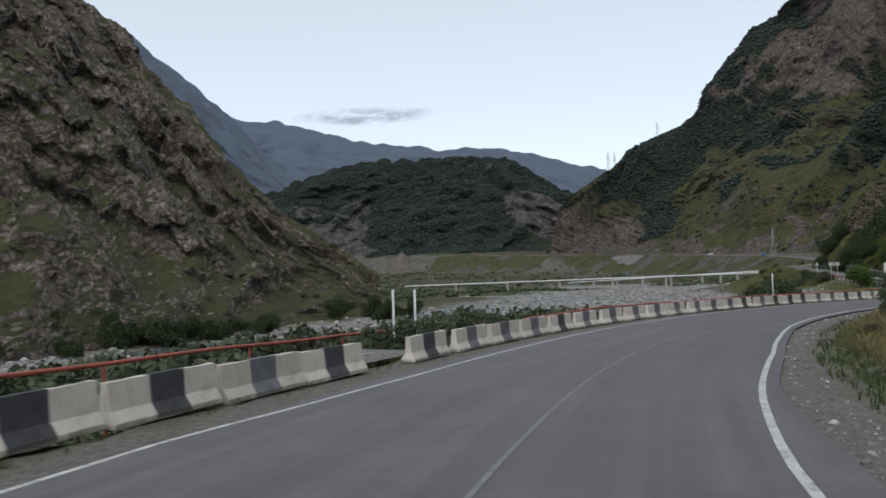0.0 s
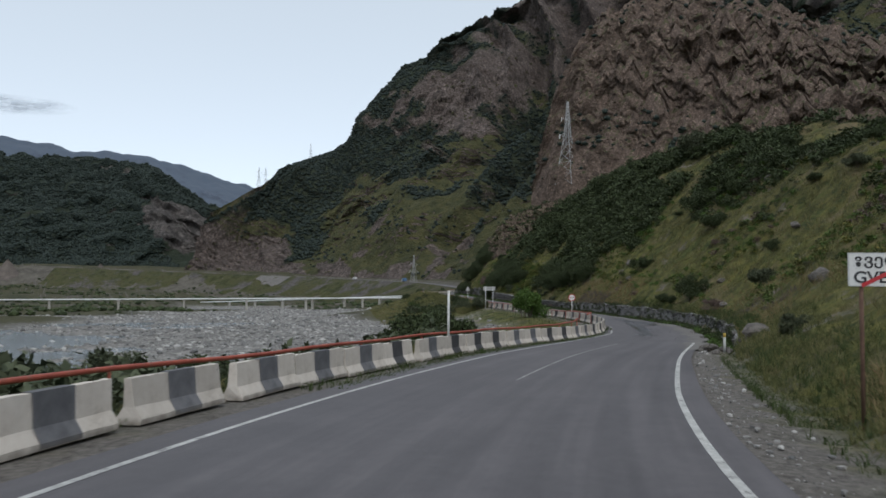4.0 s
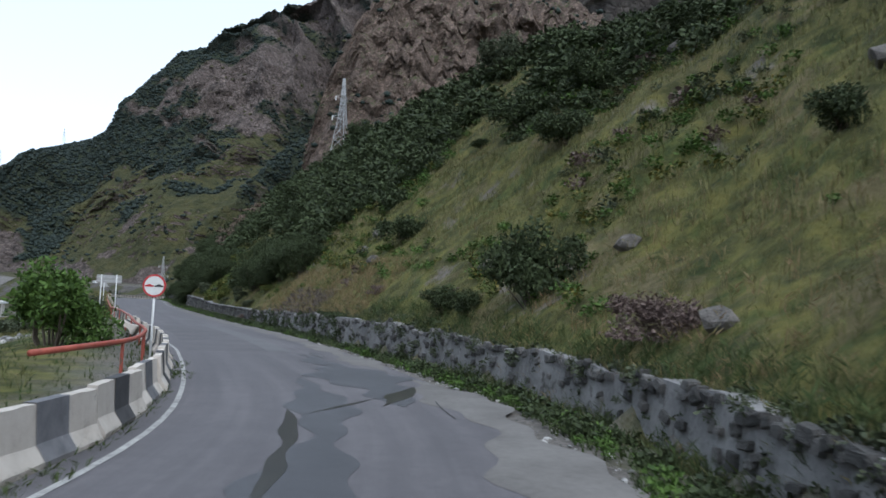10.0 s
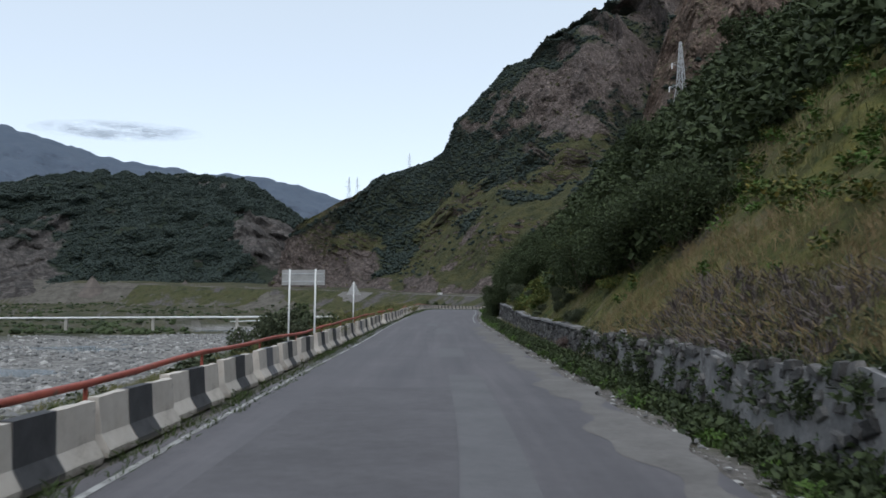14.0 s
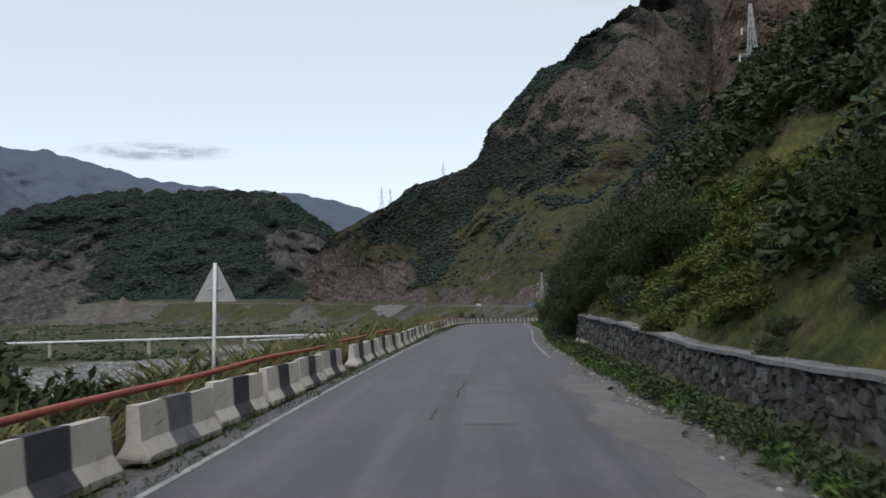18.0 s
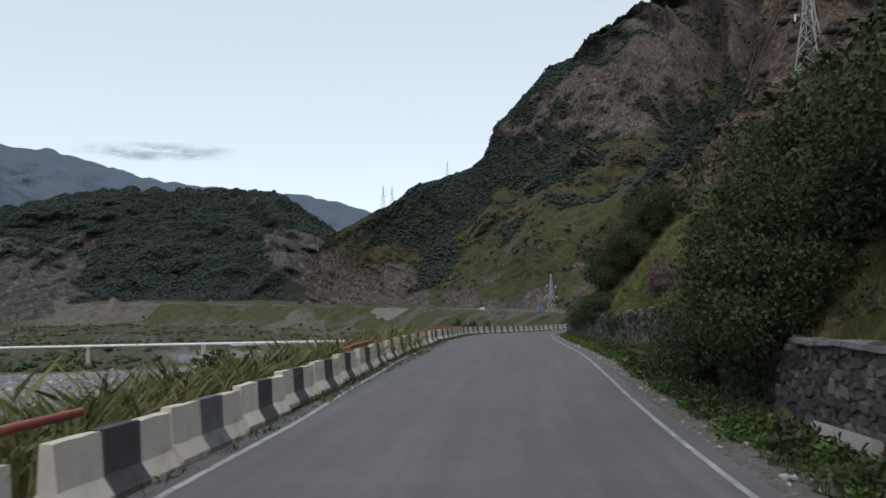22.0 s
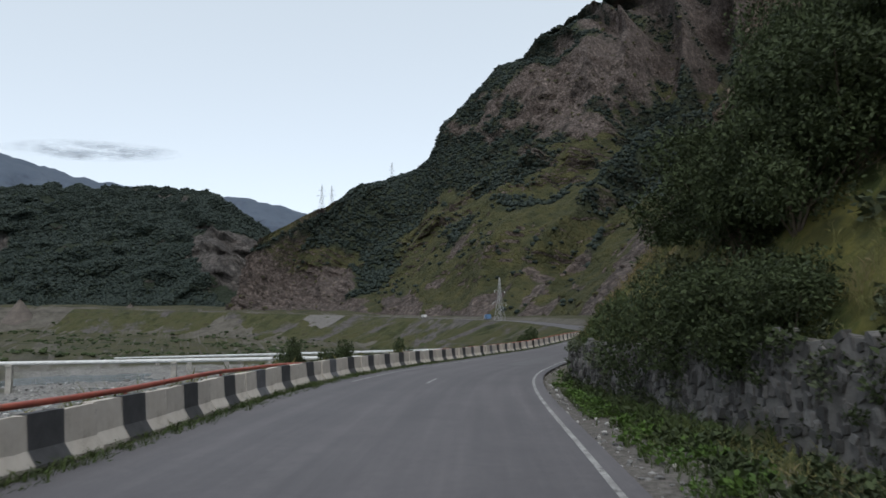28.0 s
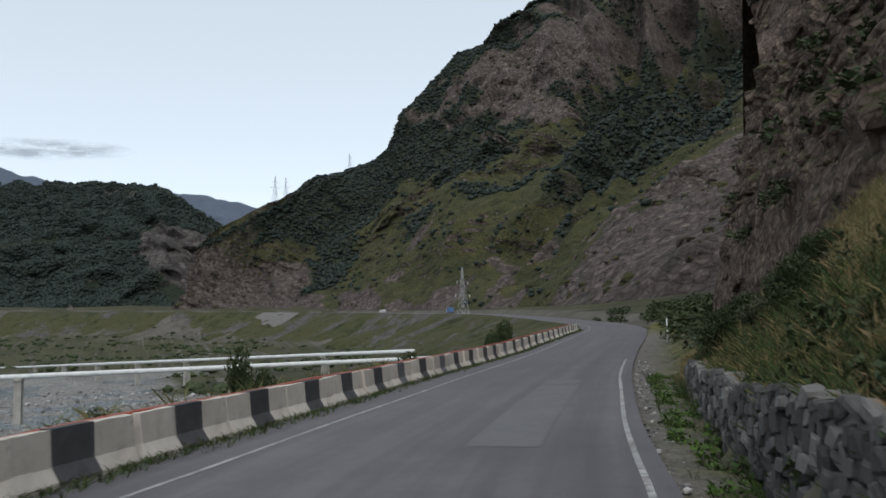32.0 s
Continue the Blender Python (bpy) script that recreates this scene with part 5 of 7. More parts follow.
# ---- stone retaining walls ----
def stone_mesh(seed):
    """One rough wall stone, about 1 x 1 x 1 with its face towards -x."""
    r = random.Random(seed)
    bm = bmesh.new()
    bmesh.ops.create_cube(bm, size=1.0)
    bmesh.ops.bevel(bm, geom=bm.edges[:], offset=0.13, segments=1, affect="EDGES")
    for v in bm.verts:
        v.co += Vector((r.uniform(-0.09, 0.09), r.uniform(-0.1, 0.1), r.uniform(-0.1, 0.1)))
    me = bpy.data.meshes.new("stone")
    bm.to_mesh(me)
    bm.free()
    me.materials.append(M_WALLSTONE)
    return me


def stone_paint():
    m, t, p = tree_of("wall_stones")
    o, g = nd(t, "ObjectInfo"), nd(t, "NewGeometry")
    pick = math_of(t, "FRACT", math_of(t, "ADD", o.outputs["Random"], g.outputs["Random Per Island"]), 0)
    col = ramp(t, pick, [(0.0, (0.055, 0.053, 0.052)), (0.4, (0.1, 0.096, 0.093)), (0.75, (0.145, 0.138, 0.133)), (1.0, (0.25, 0.24, 0.23))])
    col = mixed(t, 0.7, col, ramp(t, noise_at(t, 3, 8, 0.7), [(0.35, (0.5, 0.5, 0.5)), (0.65, (1.0, 1.0, 1.0))]), "MULTIPLY")
    t.links.new(col, p.inputs["Base Color"])
    p.inputs["Roughness"].default_value = 0.92
    bump(t, p, noise_at(t, 9, 8, 0.7), 0.8, 0.05)
    return m


M_WALLSTONE = stone_paint()
M_MORTAR = varied("wall_mortar", (0.11, 0.105, 0.1), (0.2, 0.19, 0.18), 2.5, 0.95, 18, 0.03)
STONES = [stone_mesh(k) for k in range(10)]
STONE_ARRAYS = [(np.array([v.co[:] for v in me.vertices]), [tuple(p.vertices) for p in me.polygons]) for me in STONES]


def retaining_wall(s0, s1, near0, near1, seed, cap, label, bare=0.97, core=None):
    """Mortared rubble wall against the slope: a core, its stones, and a cap on the better stretches."""
    r = random.Random(seed)
    ss = np.arange(s0, s1 + 0.01, 1.0)
    side = lambda s: half_width(s) + float(WALL_SIDE(s)) - 0.12
    high = lambda s: float(WALL_TOP(s)) * (1 + (0.02 if cap else 0.07) * math.sin(s * 0.9) + (0.015 if cap else 0.05) * math.sin(s * 2.3)) * min(1, 0.75 + (s - s0) / 2.5, 0.75 + (s1 - s) / 2.5)
    vs, fs = [], []
    for s in ss:
        for d, z in ((0.0, -0.3), (0.1, high(s)), (0.55, high(s)), (0.6, -0.3)):
            vs.append(tuple(on_road(s, side(s) + d, z)[0]))
    for i in range(len(ss) - 1):
        for j in range(3):
            fs.append((i * 4 + j, i * 4 + j + 1, i * 4 + j + 5, i * 4 + j + 4))
    n = len(vs)
    fs += [(0, 1, 2, 3), (n - 1, n - 2, n - 3, n - 4)]
    root = tagged(new("retaining_wall", mesh_from("retaining_wall", vs, fs, core or M_MORTAR, False)), label, "wall", kind="structure")
    loose_v, loose_f, singles = [], [], 0
    z = -0.05
    while z < 2.3:
        hgt = r.uniform(0.11, 0.24)
        s = s0 + r.uniform(0, 0.3)
        while s < s1:
            wid = r.uniform(0.13, 0.42)
            if z + hgt * 0.6 < high(s) and r.random() < (bare if bare > 0.9 or z + hgt * 1.5 < high(s) else 0.9):
                place, bearing = on_road(s + wid / 2, side(s) + 0.05 + 0.1 * (z / 1.5) + r.uniform(-0.03, 0.03), z + hgt / 2 + r.uniform(-0.09, 0.09))
                m = Matrix.Translation(place) @ Matrix.Rotation(-bearing + r.uniform(-0.08, 0.08), 4, "Z") @ Matrix.Rotation(r.uniform(-0.4, 0.4), 4, "X") @ Matrix.Diagonal((r.uniform(0.16, 0.24), wid * r.uniform(0.85, 1.1), hgt * r.uniform(0.75, 1.35), 1))
                k = r.randrange(10)
                if near0 < s < near1 and singles < 300:
                    o = new("stone", STONES[k])
                    o.parent = root
                    o.matrix_basis = m
                    singles += 1
                else:
                    a, f = STONE_ARRAYS[k]
                    base = count_of(loose_v)
                    loose_v.append(a @ np.array(m.to_3x3()).T + np.array(m.translation))
                    loose_f += [tuple(base + i for i in q) for q in f]
            s += wid
        z += hgt
    if loose_v:
        o = new("stonework", mesh_from("stonework", np.vstack(loose_v), loose_f, M_WALLSTONE, False))
        o.parent = root
        tagged(o, kind="stuff")
    if cap:
        cs = np.arange(s0 + 1, s1 - 1, 1.0)
        vs = [tuple(on_road(s, side(s) + d, high(s) + z)[0]) for s in cs for d, z in ((-0.06, 0.0), (-0.05, 0.09), (0.5, 0.1), (0.52, 0.0))]
        fs = [(i * 4 + j, i * 4 + j + 1, i * 4 + j + 5, i * 4 + j + 4) for i in range(len(cs) - 1) for j in range(3)] + [(0, 1, 2, 3)]
        c = new("cap", mesh_from("cap", vs, fs, M_RENDER, False))
        c.parent = root
        tagged(c, "weathered concrete capping")


def count_of(chunks):
    return len(chunks) * len(STONE_ARRAYS[0][0])


M_RENDER = varied("crumbling_render", (0.15, 0.147, 0.147), (0.29, 0.283, 0.28), 0.9, 0.95, 10, 0.04, wear=(0.085, 0.08, 0.076))
retaining_wall(89, 170, 93, 150, 1, False, "low retaining wall of crumbling grey render over rubble", 0.16, M_RENDER)
retaining_wall(170.4, 222.6, 184, 218, 2, True, "grey rubble stone retaining wall with flat capping")
retaining_wall(222.8, 264, 228, 262, 3, False, "tall rough stone retaining wall under the slope")
retaining_wall(264.2, 312, 280, 312, 4, False, "rough dark stone retaining wall overgrown on top")


# ---- pipes, posts and signs ----
def tube(points, radius, material, name="pipe", sides=8, closed=True):
    """A round bar along points, as a mesh."""
    pts = [Vector(p) for p in points]
    vs, fs = [], []
    for i, p in enumerate(pts):
        d = (pts[min(i + 1, len(pts) - 1)] - pts[max(i - 1, 0)]).normalized()
        a = d.cross(Vector((0, 0, 1)) if abs(d.z) < 0.9 else Vector((1, 0, 0))).normalized()
        b = d.cross(a)
        r = radius[i] if isinstance(radius, (list, tuple)) else radius
        vs += [tuple(p + a * (r * math.cos(t)) + b * (r * math.sin(t))) for t in (6.2832 * k / sides for k in range(sides))]
    n = sides
    for i in range(len(pts) - 1):
        fs += [(i * n + j, i * n + (j + 1) % n, (i + 1) * n + (j + 1) % n, (i + 1) * n + j) for j in range(n)]
    if closed:
        fs += [tuple(range(n))[::-1], tuple((len(pts) - 1) * n + j for j in range(n))]
    return mesh_from(name, vs, [f[::-1] for f in fs], material, sides > 6)


def ground_z(x, y):
    return float(land(np.array([x]), np.array([y]))[0])


def red_pipe(line, label, every=6.0):
    """A red gas pipe carried on short posts along the road; line gives station, side and height over the road."""
    ss = np.arange(line[0][0], line[-1][0] + 0.1, 2.0)
    f = [np.interp(ss, [p[0] for p in line], [p[k] for p in line]) for k in (1, 2)]
    pts = [on_road(float(s), float(a), float(b) + 0.02 * math.sin(s * 0.7))[0] for s, a, b in zip(ss, *f)]
    root = tagged(new("gas_pipe", tube(pts, 0.056, M_RED)), label, "pipe", "red pipes beside the road")
    for p in pts[2::3]:
        o = new("pipe_support", tube([(p.x, p.y, min(ground_z(p.x, p.y), p.z - 0.3) - 0.3), (p.x, p.y, p.z - 0.04)], 0.035, M_RED, "pipe_support", 6))
        o.parent = root
    return root


red_pipe([(-42, -9.6, 0.75), (0, -9.9, 0.75), (20, -10.6, 0.6), (33, -11.6, 0.35)], "red painted gas pipe on low posts behind barriers")
red_pipe([(40, -8.6, 0.45), (50, -7.9, 0.7), (62, -7.0, 0.68), (76, -6.6, 0.77), (90, -6.0, 0.82), (104, -5.8, 0.87), (113, -5.6, 0.87)], "orange-red gas pipe following the curve")
red_pipe([(115.5, -4.9, 1.12), (119, -4.1, 1.1), (127, -4.05, 0.98), (136.5, -4.25, 0.72), (139.5, -4.5, 0.76), (143.5, -4.68, 0.85), (155, -4.95, 0.94), (162, -5.0, 0.9), (170, -4.95, 0.82), (176, -4.87, 0.88), (186, -4.67, 0.9), (193, -4.6, 0.9), (199, -4.52, 0.85)], "thick orange-red gas pipe just behind the barriers")
red_pipe([(200, -4.5, 0.9), (203.5, -4.45, 0.92), (207.3, -4.4, 0.92)], "loose length of red pipe behind the barriers")
red_pipe([(208.4, -4.35, 0.96), (216.3, -4.4, 0.93)], "short loose length of red pipe")
red_pipe([(231, -5.0, 0.82), (237, -5.15, 0.82)], "rusty red pipe half hidden in weeds")
red_pipe([(253, -5.15, 0.78), (261, -5.0, 0.87), (268, -4.8, 0.84), (270, -4.8, 0.79), (275, -4.95, 0.85), (280, -4.98, 0.76), (286, -4.9, 0.66), (295, -4.7, 0.66), (302, -4.6, 0.7), (318, -4.72, 0.7), (345, -4.8, 0.72), (378, -4.8, 0.72)], "red gas pipe running just behind the barriers")


def marker_post(x, y, top, label):
    z = ground_z(x, y)
    root = tagged(new("marker_post", tube([(x, y, z - 0.3), (x, y, top - 0.02), (x, y, top)], [0.06, 0.055, 0.03], M_WHITE, "marker_post")), label, "post", "white marker posts")
    o = new("collar", tube([(x, y, z - 0.05), (x, y, z + 0.08)], 0.1, M_CONCRETE, "collar"))
    o.parent = root


marker_post(-2.5, 39.2, 1.42, "white painted marker post by the side track")
marker_post(-1.4, 38.4, 1.42, "white painted marker post by the side track")
marker_post(29.4, 70.7, 1.4, "tall white marker post behind the barriers")


marker_post(153.7, 307.7, ground_z(153.7, 307.7) + 1.9, "slim white post on the bank above the road")


def stub_post(x, y):
    """A short cut-off post, yellow over rough white."""
    z = ground_z(x, y) + 0.68
    root = tagged(new("stub_post", tube([(x, y, z - 0.5), (x, y, z + 0.42)], 0.06, M_WHITE, "stub_post")), "short yellow and white stub post in the verge", "post")
    o = new("yellow_top", tube([(x, y, z + 0.3), (x, y, z + 0.5)], 0.068, M_YELLOW, "yellow_top"))
    o.parent = root


M_YELLOW = varied("yellow_paint", (0.42, 0.28, 0.04), (0.6, 0.42, 0.08), 4, 0.6, 20, 0.003)
stub_post(43.5, 68.2)


def white_pipe(a, b, thick, label):
    """A large white gas main on concrete trestles across the river bed."""
    a, b = Vector(a), Vector(b)
    root = tagged(new("pipeline", tube([a + (b - a) * (k / 24) for k in range(25)], thick, M_WHITE, "pipeline", 12)), label, "pipeline", "white pipelines over the river")
    L = (b - a).length
    ahead = math.atan2((b - a).x, (b - a).y)
    for k in range(1, int(L / 24) + 1):
        p = a + (b - a) * (k * 24 / L)
        g = ground_z(p.x, p.y)
        bm = bmesh.new()
        bmesh.ops.create_cube(bm, size=1, matrix=Matrix.Translation((p.x, p.y, (g + p.z) / 2 - 0.4)) @ Matrix.Rotation(-ahead, 4, "Z") @ Matrix.Diagonal((1.1, 0.8, p.z - g + 0.5, 1)))
        bmesh.ops.create_cube(bm, size=1, matrix=Matrix.Translation((p.x, p.y, p.z - 0.34)) @ Matrix.Rotation(-ahead, 4, "Z") @ Matrix.Diagonal((1.6, 0.9, 0.24, 1)))
        me = bpy.data.meshes.new("trestle")
        bm.to_mesh(me)
        bm.free()
        me.materials.append(M_CONCRETE)
        o = new("trestle", me)
        o.parent = root
    return root


white_pipe((-18, 372, -2.9), (152, 355, -0.9), 0.3, "long white gas main on concrete trestles")
white_pipe((45, 600, -8.4), (150, 361, -0.1), 0.3, "long white gas main on concrete trestles")


def box(name, cx, cy, cz, sx, sy, sz, material, parent=None, bevel=0.0, turn=0.0):
    bm = bmesh.new()
    bmesh.ops.create_cube(bm, size=1, matrix=Matrix.Diagonal((sx, sy, sz, 1)))
    if bevel:
        bmesh.ops.bevel(bm, geom=bm.edges[:], offset=bevel, segments=2, affect="EDGES")
    bmesh.ops.transform(bm, matrix=Matrix.Translation((cx, cy, cz)) @ Matrix.Rotation(turn, 4, "Z"), verts=bm.verts)
    me = bpy.data.meshes.new(name)
    bm.to_mesh(me)
    bm.free()
    me.materials.append(material)
    o = new(name, me)
    if parent:
        o.parent = parent
    return o


def plain(name, colour, rough=0.5):
    return varied(name, tuple(c * 0.85 for c in colour), colour, 2.0, rough, 25, 0.002)


M_SIGNWHITE, M_SIGNRED, M_BLACK = plain("sign_white", (0.72, 0.72, 0.7), 0.45), plain("sign_red", (0.5, 0.03, 0.035), 0.45), plain("sign_black", (0.02, 0.02, 0.022), 0.5)
M_SIGNBACK, M_RUST = varied("sign_back", (0.3, 0.3, 0.29), (0.42, 0.41, 0.4), 2.0, 0.55, 25, 0.002, 0.3), varied("rusty_post", (0.09, 0.05, 0.035), (0.17, 0.1, 0.07), 4, 0.85, 25, 0.004)


def letters(text, x0, x1, z0, z1, material, parent, name="lettering"):
    """Raised bold letters that fill a box on a sign face, facing -y."""
    c = bpy.data.curves.new(name, "FONT")
    c.body, c.size, c.extrude, c.offset = text, 0.3, 0.003, 0.006
    tmp = bpy.data.objects.new(name, c)
    me = bpy.data.meshes.new_from_object(tmp)
    bpy.data.objects.remove(tmp)
    me.materials.clear()
    me.materials.append(material)
    a = np.empty(len(me.vertices) * 3)
    me.vertices.foreach_get("co", a)
    a = a.reshape(-1, 3)
    lo, hi = a.min(0), a.max(0)
    a[:, 0] = x0 + (a[:, 0] - lo[0]) / (hi[0] - lo[0]) * (x1 - x0)
    a[:, 1] = z0 + (a[:, 1] - lo[1]) / (hi[1] - lo[1]) * (z1 - z0)
    me.vertices.foreach_set("co", a.ravel())
    me.update()
    o = new(name, me)
    o.parent = parent
    o.matrix_basis = pose(0, -0.02, 0, 90, 0, 0)
    return o


def town_sign(x, y, mid, turn):
    """The end-of-village board on two posts; local -y is its face, its origin the panel's middle."""
    root = tagged(new("village_sign"), "white village end sign crossed by a red bar on two posts", "road sign")
    box("panel", 0, 0, 0, 1.68, 0.03, 0.62, M_SIGNWHITE, root, 0.008)
    for b in (0.3, -0.3):
        box("border", 0, -0.017, b, 1.66, 0.004, 0.012, M_STEEL, root)
    for a in (-0.83, 0.83):
        box("border", a, -0.017, 0, 0.012, 0.004, 0.588, M_STEEL, root)
    letters("გველეთი", -0.74, 0.73, 0.02, 0.24, M_BLACK, root)
    letters("GVELETI", -0.74, 0.44, -0.25, -0.03, M_BLACK, root)
    o = box("red_bar", 0, 0, 0, 1.32, 0.008, 0.07, M_SIGNRED, root)
    o.matrix_basis = Matrix.Translation((-0.02, -0.028, 0.0)) @ Matrix.Rotation(radians(-27), 4, "Y")
    down = ground_z(x, y) - mid - 0.4
    for a, mat in ((-0.59, M_RUST), (0.52, M_WHITE)):
        o = new("post", tube([(a, 0.05, down), (a, 0.05, 0.2)], 0.042, mat, "post"))
        o.parent = root
    root.matrix_basis = Matrix.Translation((x, y, mid)) @ Matrix.Rotation(turn, 4, "Z")


town_sign(27.6, 47.8, 1.78, radians(-31))


def disc(radius, y, material, name, parent, sides=40, thick=0.004):
    bm = bmesh.new()
    bmesh.ops.create_cone(bm, cap_ends=True, segments=sides, radius1=radius, radius2=radius, depth=thick, matrix=Matrix.Translation((0, y, 0)) @ Matrix.Rotation(radians(90), 4, "X"))
    me = bpy.data.meshes.new(name)
    bm.to_mesh(me)
    bm.free()
    me.materials.append(material)
    o = new(name, me)
    o.parent = parent
    return o


def car_shape(x, material, parent):
    """The side view of a car as a small raised plate."""
    out = [(-0.14, -0.035), (-0.14, 0.01), (-0.07, 0.015), (-0.045, 0.05), (0.045, 0.05), (0.07, 0.015), (0.14, 0.01), (0.14, -0.035)]
    vs = [(x + a, y, b) for y in (-0.026, -0.018) for a, b in out]
    fs = [tuple(range(8)), tuple(range(15, 7, -1))] + [(i, i + 8, (i + 1) % 8 + 8, (i + 1) % 8) for i in range(8)]
    o = new("symbol", mesh_from("symbol", vs, fs, material, False))
    o.parent = parent


def round_sign(x, y, z, turn):
    root = tagged(new("no_overtaking_sign"), "round white sign with red rim and two cars", "road sign")
    disc(0.37, 0, M_SIGNRED, "rim", root, thick=0.02)
    disc(0.31, -0.012, M_SIGNWHITE, "face", root, thick=0.008)
    car_shape(-0.155, M_SIGNRED, root)
    car_shape(0.155, M_BLACK, root)
    g = ground_z(x, y)
    o = new("post", tube([(0, 0.06, g - z - 0.4), (0, 0.06, 0.3)], 0.04, M_WHITE, "post"))
    o.parent = root
    root.matrix_basis = Matrix.Translation((x, y, z)) @ Matrix.Rotation(turn, 4, "Z")


round_sign(62.3, 109.2, 0.92, radians(-36))


def back_of_board(a, b, top, tall, name, label):
    """A road sign seen from behind: bare metal panel, two rails and two posts."""
    a, b = Vector((*a, 0)), Vector((*b, 0))
    mid, d = (a + b) / 2, b - a
    turn = math.atan2(d.y, d.x)
    root = tagged(new(name), label, "road sign")
    box("panel", 0, 0.06, top - tall / 2, d.length, 0.02, tall, M_SIGNBACK, root, 0.004)
    for k in (0.25, 0.75):
        box("rail", 0, 0.04, top - tall * k, d.length * 0.96, 0.03, 0.04, M_STEEL, root)
    for k in (-0.3, 0.3):
        x, y = mid.x + d.x * k, mid.y + d.y * k
        o = new("post", tube([(d.length * k, 0, ground_z(x, y) - 0.4), (d.length * k, 0, top + 0.03)], 0.04, M_WHITE, "post"))
        o.parent = root
    root.matrix_basis = Matrix.Translation((mid.x, mid.y, 0)) @ Matrix.Rotation(turn, 4, "Z")


back_of_board((72.3, 148.3), (73.9, 147.3), 2.36, 0.62, "direction_board", "grey metal back of a direction board on posts")


def back_of_triangle(x, y, top, turn):
    root = tagged(new("warning_sign"), "grey metal back of a triangular warning sign", "road sign")
    h, w = 0.78, 0.45
    vs = [(-w, y0, -h) for y0 in (0, 0.015)] + [(w, y0, -h) for y0 in (0, 0.015)] + [(0.05, y0, 0) for y0 in (0, 0.015)] + [(-0.05, y0, 0) for y0 in (0, 0.015)]
    fs = [(0, 2, 4, 6), (1, 7, 5, 3), (0, 1, 3, 2), (2, 3, 5, 4), (4, 5, 7, 6), (6, 7, 1, 0)]
    o = new("panel", mesh_from("panel", vs, fs, M_SIGNBACK, False))
    o.parent = root
    box("clamp", 0, -0.02, -0.5, 0.3, 0.03, 0.04, M_STEEL, root)
    o = new("post", tube([(0, -0.05, ground_z(x, y) - top - 0.4), (0, -0.05, 0.05)], 0.04, M_WHITE, "post"))
    o.parent = root
    root.matrix_basis = Matrix.Translation((x, y, top)) @ Matrix.Rotation(turn, 4, "Z")


back_of_triangle(78.3, 165.6, 2.5, radians(-14))

# the barrier that fell back against the pipe
place, bearing = on_road(144.1, -half_width(144.1) - 0.95, 0.26)
fallen = tagged(new("concrete_barrier", barrier_kinds[1]), "fallen concrete barrier tipped back against the pipe", "barrier", "barriers along the road")
part_of_barrier(fallen)
fallen.matrix_world = Matrix.Translation(place) @ Matrix.Rotation(-bearing - 0.12, 4, "Z") @ Matrix.Rotation(radians(-58), 4, "Y")


# ---- lattice pylons and their cables ----
M_PYLON = varied("weathered_steel", (0.3, 0.305, 0.31), (0.44, 0.445, 0.45), 2.0, 0.6, 20, 0.002, 0.2)
def pylon(x, y, z, tall, turn, label):
    """A steel lattice tower: four tapering legs, braces, three pairs of arms and insulators."""
    root = tagged(new("pylon"), label, "pylon", "lattice pylons")
    w0, w1 = tall * 0.105, tall * 0.028
    wide = lambda v: w0 + (w1 - w0) * min(v / 0.62, 1) if v < 0.62 else w1 * (1 - (v - 0.62) / 0.38 * 0.75)
    t = tall * 0.0034
    levels = [0, 0.14, 0.27, 0.39, 0.5, 0.6, 0.7, 0.8, 0.9, 1.0]
    corner = lambda v, k: Vector(((-1, 1, 1, -1)[k] * wide(v), (-1, -1, 1, 1)[k] * wide(v), v * tall))
    for k in range(4):
        o = new("leg", tube([corner(v, k) for v in levels], t, M_PYLON, "leg", 4))
        o.parent = root
        vs_, fs_ = [], []
        for a, b in zip(levels[:-1], levels[1:]):
            for p, q in ((corner(a, k), corner(b, (k + 1) % 4)), (corner(b, k), corner(a, (k + 1) % 4)), (corner(b, k), corner(b, (k + 1) % 4))):
                me = tube([p, q], t * 0.62, M_PYLON, "brace", 4)
                base = len(vs_)
                vs_ += [v.co[:] for v in me.vertices]
                fs_ += [tuple(base + i for i in f.vertices) for f in me.polygons]
                bpy.data.meshes.remove(me)
        o = new("brace", mesh_from("brace", vs_, fs_, M_PYLON, False))
        o.parent = root
    for v, reach in ((0.56, 0.2), (0.77, 0.15)):
        for sgn in (-1, 1):
            tip = Vector((sgn * tall * reach, 0, v * tall + tall * 0.01))
            arms = [corner(v, 0 if sgn < 0 else 1), corner(v, 3 if sgn < 0 else 2), Vector((sgn * wide(v + 0.06), 0, (v + 0.06) * tall))]
            o = new("crossarm", tube([arms[0], tip, arms[1], tip, arms[2]], t * 0.8, M_PYLON, "crossarm", 4))
            o.parent = root
            i = new("insulator", tube([tip, tip - Vector((0, 0, tall * 0.045))], t * 1.6, M_WHITE, "insulator", 6))
            i.parent = o
    root.matrix_basis = Matrix.Translation((x, y, z)) @ Matrix.Rotation(turn, 4, "Z")
    return root


pylon(213, 334, 50, 38, 0.5, "grey steel lattice pylon on the hill crest")
pylon(368, 1328, 222, 28, 0.4, "distant lattice pylon on the ridge")
pylon(230, 1077, 136, 28, 0.4, "distant lattice pylon on the ridge")
pylon(246, 1110, 146, 24, 0.4, "distant lattice pylon on the ridge")
pylon(243, 581, 1.5, 28, 0.6, "grey lattice pylon on the valley floor")
M_CABLE = plain("cable_black", (0.05, 0.05, 0.05))


